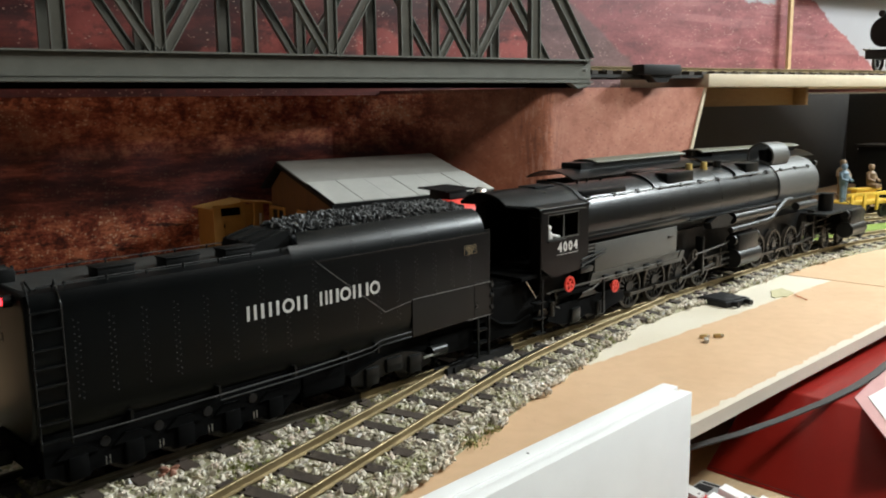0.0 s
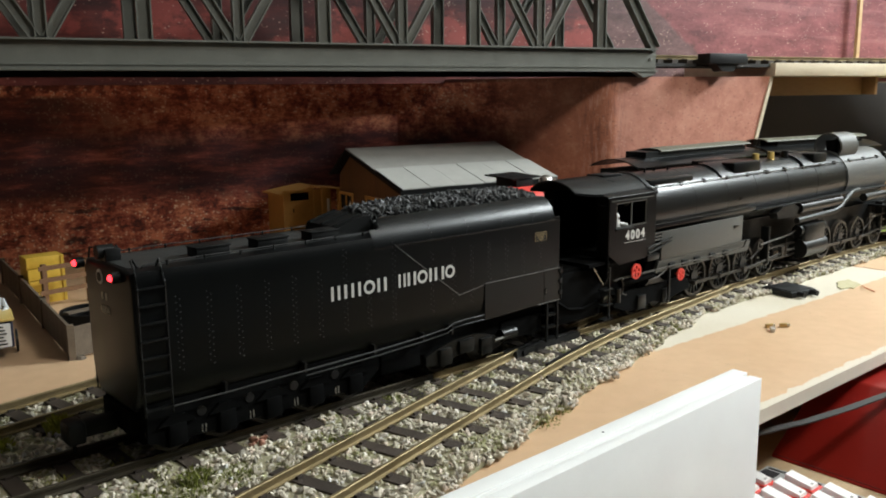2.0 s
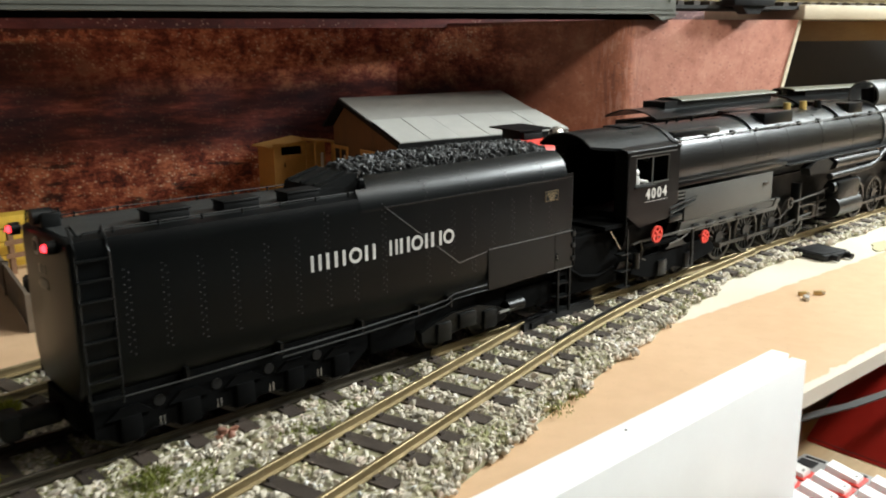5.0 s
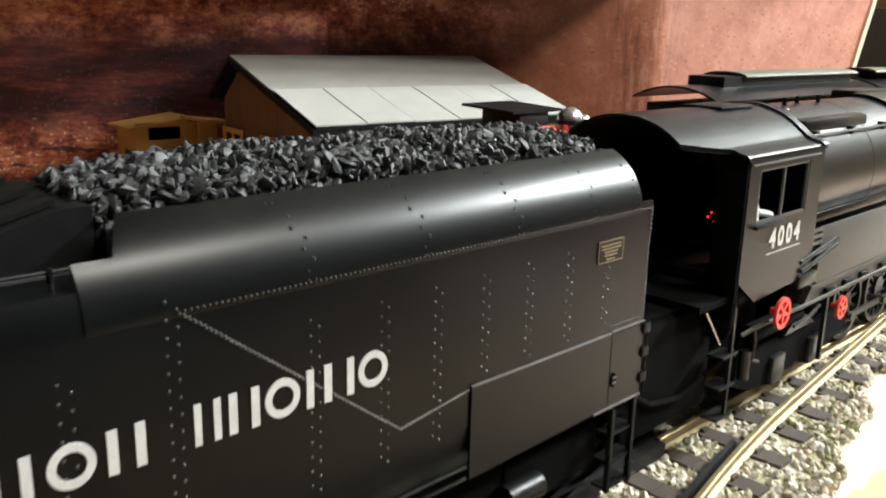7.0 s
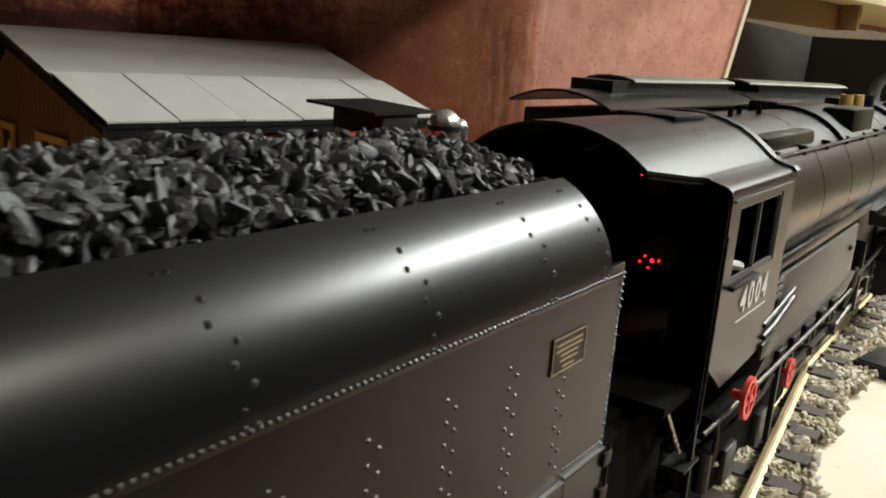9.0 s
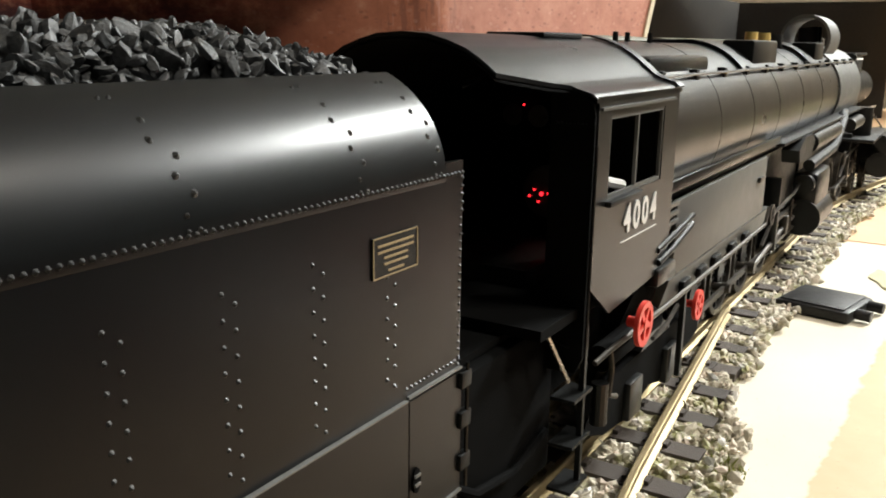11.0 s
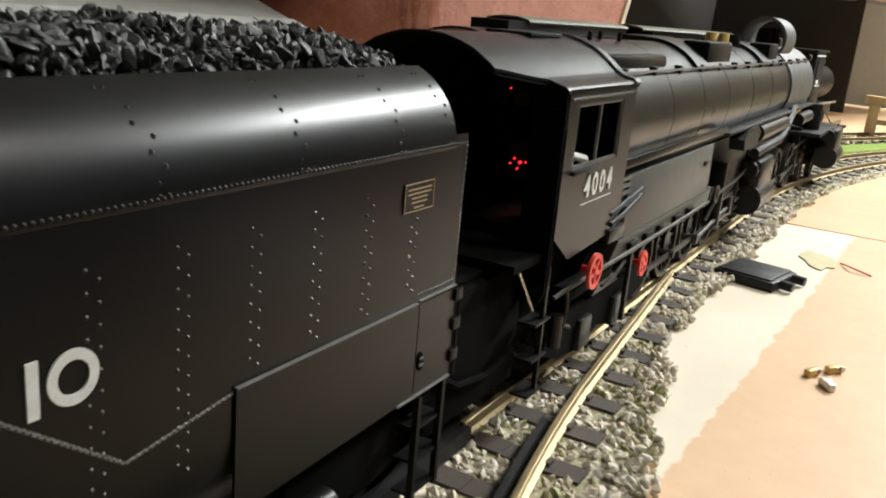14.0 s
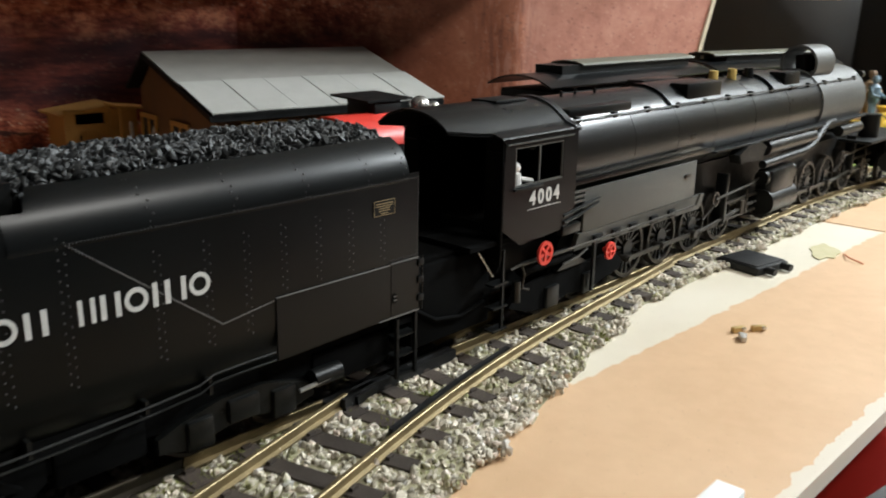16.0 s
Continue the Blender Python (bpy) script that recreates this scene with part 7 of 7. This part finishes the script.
BLUE = surface("blue_grey_figurine", (0.12, 0.19, 0.25), (0.2, 0.28, 0.34), 200, (0.5, 0.7))
BROWN = surface("brown_figurine", (0.16, 0.1, 0.06), (0.26, 0.18, 0.1), 200, (0.5, 0.7))
ym = Matrix.Translation((yx, inner_y(yx), 0)) @ pose(0, 0, 0, 0, 0, -20)
figurine(ym @ pose(-0.064, -0.012, 0.038, 0, 0, 10), "small blue-grey toy figurine standing on the rail car", BLUE, 1.4)
figurine(ym @ pose(-0.03, 0.02, 0.038, 0, 0, -15), "small brown toy figurine standing on the rail car", BROWN, 1.5)
figurine(ym @ pose(0.038, 0.0, 0.067, 0, 0, 5), "small brown toy figurine seated on the rail car", BROWN, 1.4, True)

# parked black locomotive beyond, and another on the shelf


def parked_engine(m, label):
    e = thing("parked_locomotive", label, "model locomotive", m, group="parked locomotives")
    part("boiler", cyl(B(), (-0.1, 0, 0.088), (0.05, 0, 0.088), 0.034, 28), BLACK_DULL, e)
    part("smokebox_door", cyl(B(), (-0.104, 0, 0.088), (-0.1, 0, 0.088), 0.026, 24), BLACK_DULL, e)
    part("cab", box(B(), 0.05, 0.12, -0.042, 0.042, 0.04, 0.148, 0.003), BLACK_DULL, e)
    part("cab_roof", box(B(), 0.04, 0.13, -0.046, 0.046, 0.148, 0.153, 0.002), BLACK_DULL, e)
    part("chimney", cyl(B(), (-0.075, 0, 0.118), (-0.075, 0, 0.15), 0.008, 16, 0.0105), BLACK_DULL, e)
    part("dome", cyl(B(), (-0.02, 0, 0.118), (-0.02, 0, 0.142), 0.012, 18, 0.009), BLACK_DULL, e)
    part("headlamp", cyl(B(), (-0.112, 0, 0.128), (-0.098, 0, 0.128), 0.008, 16), BLACK_OILY, e)
    part("frame", box(B(), -0.115, 0.125, -0.034, 0.034, 0.028, 0.048, 0.002), BLACK_DULL, e)
    for s in (-1, 1):
        part("cab_window", box(B(), 0.066, 0.104, s * 0.0425 - 0.0008, s * 0.0425 + 0.0008, 0.1, 0.132), FROG, e)
        part("lining", box(B(), 0.052, 0.118, s * 0.0425 - 0.0006, s * 0.0425 + 0.0006, 0.141, 0.1435), CHALK, e)
        part("lining", box(B(), 0.07, 0.1, s * 0.0425 - 0.0006, s * 0.0425 + 0.0006, 0.086, 0.0885), CHALK, e)
        part("number_bar", box(B(), 0.078, 0.094, s * 0.0425 - 0.0006, s * 0.0425 + 0.0006, 0.091, 0.0975), CHALK, e)
        part("footplate_edge", box(B(), -0.11, 0.12, s * 0.042 - 0.001, s * 0.042 + 0.001, 0.048, 0.052), STEEL, e)
    for x in (-0.075, -0.02, 0.035, 0.09):
        for y in (-0.0265, 0.0265):
            wheel(e, x, 0.019, 10, y)
    return e


siding = thing("siding_track", "short brass-railed siding under the parked locomotive", "model track", kind="structure")
for off in (-GAUGE, GAUGE):
    rail_part(siding, [(1.84, 0.068 + off), (2.0, 0.05 + off), (2.3, 0.016 + off)], BRASS)
for k in range(12):
    ob = new("tie", TIE_MESH)
    ob.parent, ob.matrix_basis = siding, pose(1.86 + 0.037 * k, 0.0658 - 0.0042 * k, -0.0078, 0, 0, -6.5)
parked_engine(Matrix.Translation((2.02, 0.0477, 0)) @ pose(0, 0, 0, 0, 0, 173.5), "black model locomotive parked beyond the rail car")
parked_engine(BR_M @ Matrix.Translation((1.02, UY, UZ)), "black model locomotive parked on the upper shelf")

# grass strip and wooden trestle at the far end
bm = B()
sweep(bm, offset_line(main_y, 0.095, 1.3, 2.5), [(-0.028, 0), (0.028, 0), (0.026, 0.006), (-0.026, 0.006)], BOARD_Z)
solid("grass_strip", bm, GRASS, "bright green grass mat between the far tracks", "grass", kind="structure")
trestle = thing("wooden_trestle", "orange-brown wooden trestle standing on the far board", "trestle", pose(2.1, -0.14, BOARD_Z))
for y in (-0.07, 0.056):
    part("post", box(B(), -0.012, 0.012, y - 0.01, y + 0.01, 0.0, 0.07, 0.001), PINE, trestle)
part("beam", box(B(), -0.014, 0.014, -0.14, 0.075, 0.07, 0.086, 0.001), PINE, trestle)
part("rail", box(B(), -0.008, 0.008, -0.06, 0.046, 0.03, 0.04, 0.001), PINE, trestle)

# ---- foreground: white plank, keypad, red case, cable ----
plank = thing("white_plank", "thick white laminate plank on edge, split into layers", "plank")
part("front_layer", box(B(), -0.75, 0.3615, -0.2912, -0.2806, -0.104, 0.0298, 0.0006), WHITE_MDF, plank)
part("middle_layer", box(B(), -0.75, 0.3555, -0.2804, -0.2768, -0.0125, 0.0293, 0.0003), WHITE_MDF, plank)
part("back_layer", box(B(), -0.75, 0.3655, -0.2766, -0.2635, -0.0135, 0.0302, 0.0006), WHITE_MDF, plank)
part("screw_hole", cyl(B(), (0.178, -0.271, 0.0298), (0.178, -0.271, 0.0305), 0.0008, 10), FROG, plank)

pad = thing("control_keypad", "grey control keypad with white keys in red frames", "keypad", Matrix.Translation((0.404, -0.296, -0.105)))
part("case", box(B(), -0.05, 0.054, -0.15, 0.042, 0.0, 0.018, 0.003), GREY_PLASTIC, pad)
for j, (y, x0) in enumerate(((0.033, 0.013), (0.0, 0.033), (-0.034, 0.033), (-0.068, 0.033))):
    for k in range(3 if j == 0 else 4):
        x = x0 - 0.0222 * k
        key = part("key_frame", box(B(), x - 0.0092, x + 0.0092, y - 0.0155, y + 0.0155, 0.018, 0.0198, 0.0008), RED, pad)
        part("key", prism(B(), [(y - 0.0125, 0.0198), (y + 0.0128, 0.0198), (y + 0.012, 0.0272), (y - 0.0118, 0.0226)], x - 0.0062, x + 0.0062), CHALK, key, "white sloping key")
        part("key_mark", box(B(), x - 0.0014, x + 0.0014, y - 0.0104, y - 0.0086, 0.0222, 0.0236), GREY_PLASTIC, key)
    part("legend_bar", box(B(), 0.0455, 0.0485, y - 0.012, y + 0.004, 0.018, 0.0184), FROG, pad)
part("icon", box(B(), 0.03, 0.042, 0.024, 0.038, 0.018, 0.0186), FROG, pad)

case = thing("red_metal_case", "dark red enamelled metal case standing under the board", "case", pose(0.514, -0.228, -0.105, 0, 0, -3))
bm = B()
vs = [bm.verts.new(v) for v in ((0.0, -0.3, 0.0), (0.6, -0.3, 0.0), (0.6, 0.0, 0.0), (0.0, 0.0, 0.0), (0.1, -0.29, 0.066), (0.6, -0.29, 0.066), (0.6, 0.0, 0.066), (0.1, 0.0, 0.066))]
for f in ((0, 3, 2, 1), (4, 5, 6, 7), (0, 1, 5, 4), (1, 2, 6, 5), (2, 3, 7, 6), (3, 0, 4, 7)):
    bm.faces.new([vs[i] for i in f])
bmesh.ops.bevel(bm, geom=list(bm.edges), offset=0.003, segments=3, profile=0.5, affect="EDGES")
part("body", bm, RED_CASE, case)
part("base_strip", box(B(), 0.004, 0.5, -0.296, -0.004, -0.0002, 0.003), FROG, case)
ROSE = surface("pale_rose_card", (0.5, 0.26, 0.25), (0.6, 0.34, 0.33), 40, (0.4, 0.55))
card = thing("paper_card", "white paper on a pale rose card lying on the red case", "paper", pose(0.633, -0.327, -0.0388))
part("card", prism(B(), [(0.0, 0.0), (-0.098, -0.061), (-0.033, -0.173), (0.167, -0.173), (0.167, 0.012)], 0.0, 0.0008, "z"), ROSE, card)
part("sheet", prism(B(), [(0.009, -0.01), (-0.058, -0.05), (-0.003, -0.163), (0.147, -0.153), (0.137, -0.02)], 0.0009, 0.0016, "z"), CHALK, card)

STRAP = surface("grey_ribbon_cable", (0.022, 0.021, 0.02), (0.04, 0.039, 0.036), 60, (0.5, 0.65))
bm = B()
run = [(0.385, -0.252, -0.043), (0.437, -0.271, -0.0405), (0.469, -0.283, -0.0395), (0.524, -0.297, -0.038), (0.596, -0.311, -0.0365), (0.663, -0.318, -0.0358), (0.72, -0.319, -0.0358), (0.8, -0.316, -0.0358), (0.95, -0.31, -0.0358)]
rows = [[bm.verts.new((x, y + dy, z + dz)) for dy, dz in ((-0.0042, -0.0006), (0.0042, -0.0006), (0.0042, 0.0006), (-0.0042, 0.0006))] for x, y, z in run]
for a, b in zip(rows, rows[1:]):
    for k in range(4):
        bm.faces.new((a[k], a[(k + 1) % 4], b[(k + 1) % 4], b[k]))
bm.faces.new(rows[0])
bm.faces.new(rows[-1][::-1])
solid("flat_cable", bm, STRAP, "dark grey flat ribbon cable lying across the red case", "cable")

# ---- small loose things on the board ----
CLAMP_STEEL = surface("satin_steel_clamp", (0.5, 0.48, 0.44), (0.7, 0.68, 0.64), 300, (0.4, 0.5), 0.5)
CLAMP_BRASS = surface("satin_brass_clamp", (0.42, 0.28, 0.1), (0.62, 0.45, 0.2), 300, (0.4, 0.5), 0.5)
for k, (x, y, a, mt) in enumerate(((0.644, -0.161, 35, CLAMP_STEEL), (0.658, -0.1515, -25, CLAMP_BRASS), (0.672, -0.162, -38, CLAMP_BRASS))):
    m = Matrix.Translation((x, y, BOARD_Z + 0.0026)) @ pose(0, 0, 0, 0, 0, a)
    cl = thing("rail_joiner", "small shiny metal rail clamp lying on the board", "rail clamp", m, group="loose rail clamps")
    part("body", box(B(), -0.0058, 0.0058, -0.0022, 0.0022, -0.0026, 0.002, 0.0008), mt, cl)
    part("screw_head", cyl(B(), (0.0032, -0.0022, 0.0003), (0.0032, -0.0038, 0.0003), 0.0016, 10), STEEL, cl)
LEAF = surface("olive_paint_stain", (0.42, 0.38, 0.2), (0.56, 0.51, 0.33), 120, (0.6, 0.8))
bm = B()
rr = [(0.03 * (1 + 0.18 * math.sin(3 * a) + 0.1 * math.sin(7 * a)) * math.cos(a), 0.014 * (1 + 0.15 * math.cos(5 * a)) * math.sin(a)) for a in (2 * math.pi * k / 28 for k in range(28))]
prism(bm, rr, 0.0, 0.0012, "z")
solid("green_scrap", bm, LEAF, "crumpled olive-green scrap lying on the board", "scrap", Matrix.Translation((0.945, -0.122, BOARD_Z)) @ pose(0, 0, 0, 0, 0, 15))
WIRE = surface("orange_wire_sheath", (0.55, 0.16, 0.06), (0.65, 0.22, 0.1), 200, (0.5, 0.6))
solid("orange_wire", tube(B(), [(0.95, -0.14, BOARD_Z + 0.001), (0.93, -0.15, BOARD_Z + 0.0035), (0.925, -0.166, BOARD_Z + 0.001)], 0.0008, 6), WIRE, "short bent orange wire on the board", "wire")
PINK = surface("pink_stone", (0.42, 0.2, 0.14), (0.55, 0.3, 0.22), 300, (0.7, 0.9), 0.0, 0.5, 900, island=0.3)
prng = np.random.default_rng(5)
me = scatter("pink_chips", np.array([[0.043, -0.038, -0.006], [0.049, -0.042, -0.007], [0.038, -0.043, -0.0075], [0.045, -0.046, -0.008], [0.053, -0.036, -0.008]]), np.array([0.0058, 0.0045, 0.004, 0.004, 0.0035]), PINK, prng)
tagged(new("pink_chips", me), "few pinkish stone chips heaped by the rail", "stones", kind="stuff")


# ---- tufts of scatter grass ----
def tufts(name, spots, material, label, seed):
    r = np.random.default_rng(seed)
    vs, fs = [], []
    for x, y, rad, n, h in spots:
        for _ in range(n):
            a, d = r.uniform(0, 2 * math.pi), rad * math.sqrt(r.uniform())
            px, py = x + d * math.cos(a), y + d * math.sin(a)
            hh, t, w = h * r.uniform(0.5, 1.1) * (1 - 0.5 * d / rad), r.uniform(0, 2 * math.pi), r.uniform(0.0004, 0.0008)
            lx, ly = hh * 0.5 * math.cos(t), hh * 0.5 * math.sin(t)
            b = len(vs)
            z0 = BOARD_Z + 0.003
            vs += [(px - w * math.sin(t), py + w * math.cos(t), z0), (px + w * math.sin(t), py - w * math.cos(t), z0), (px + lx * 0.4 + w * 0.6 * math.sin(t), py + ly * 0.4, z0 + hh * 0.65), (px + lx, py + ly, z0 + hh)]
            fs += [(b, b + 1, b + 2), (b, b + 2, b + 3)]
    me = bpy.data.meshes.new(name)
    me.from_pydata(vs, [], fs)
    me.materials.append(material)
    return tagged(new(name, me), label, "grass", kind="stuff")


TUFT = surface("green_scatter", (0.15, 0.18, 0.03), (0.29, 0.31, 0.075), 90, (0.8, 0.9), island=0.4)
LIME = surface("yellow_green_scatter", (0.3, 0.32, 0.03), (0.45, 0.45, 0.06), 90, (0.8, 0.9), island=0.3)
grng = random.Random(4)
spots = [(-0.019, -0.063, 0.014, 260, 0.011), (0.1, -0.085, 0.016, 120, 0.007), (0.24, -0.163, 0.016, 130, 0.005), (0.27, -0.155, 0.012, 80, 0.005), (0.56, -0.085, 0.009, 100, 0.008), (0.4, -0.058, 0.01, 90, 0.007), (0.37, -0.05, 0.008, 80, 0.006)]
for _ in range(170):
    x = grng.uniform(-0.25, 0.4)
    y = grng.uniform(branch_y(x) + 0.032, main_y(x) - 0.032) if branch_y(x) + 0.032 < main_y(x) - 0.032 else branch_y(x) + grng.uniform(-0.02, 0.02)
    spots.append((x, y, grng.uniform(0.006, 0.016), grng.randint(30, 90), grng.uniform(0.003, 0.006)))
for _ in range(60):
    x = grng.uniform(0.4, 0.74)
    spots.append((x, branch_y(x) + grng.uniform(-0.045, 0.03), grng.uniform(0.004, 0.009), grng.randint(16, 40), grng.uniform(0.002, 0.0045)))
tufts("grass_tufts", spots, TUFT, "short green model grass tufts among the ballast", 21)
tufts("lime_tufts", [(-0.058, 0.098, 0.011, 420, 0.018), (-0.11, 0.094, 0.016, 300, 0.012), (-0.15, 0.1, 0.02, 200, 0.01), (-0.135, 0.075, 0.014, 200, 0.01), (-0.048, 0.0, 0.013, 200, 0.006), (-0.09, 0.0, 0.013, 160, 0.006)], LIME, "bright yellow-green model bush tufts beside the tracks", 22)
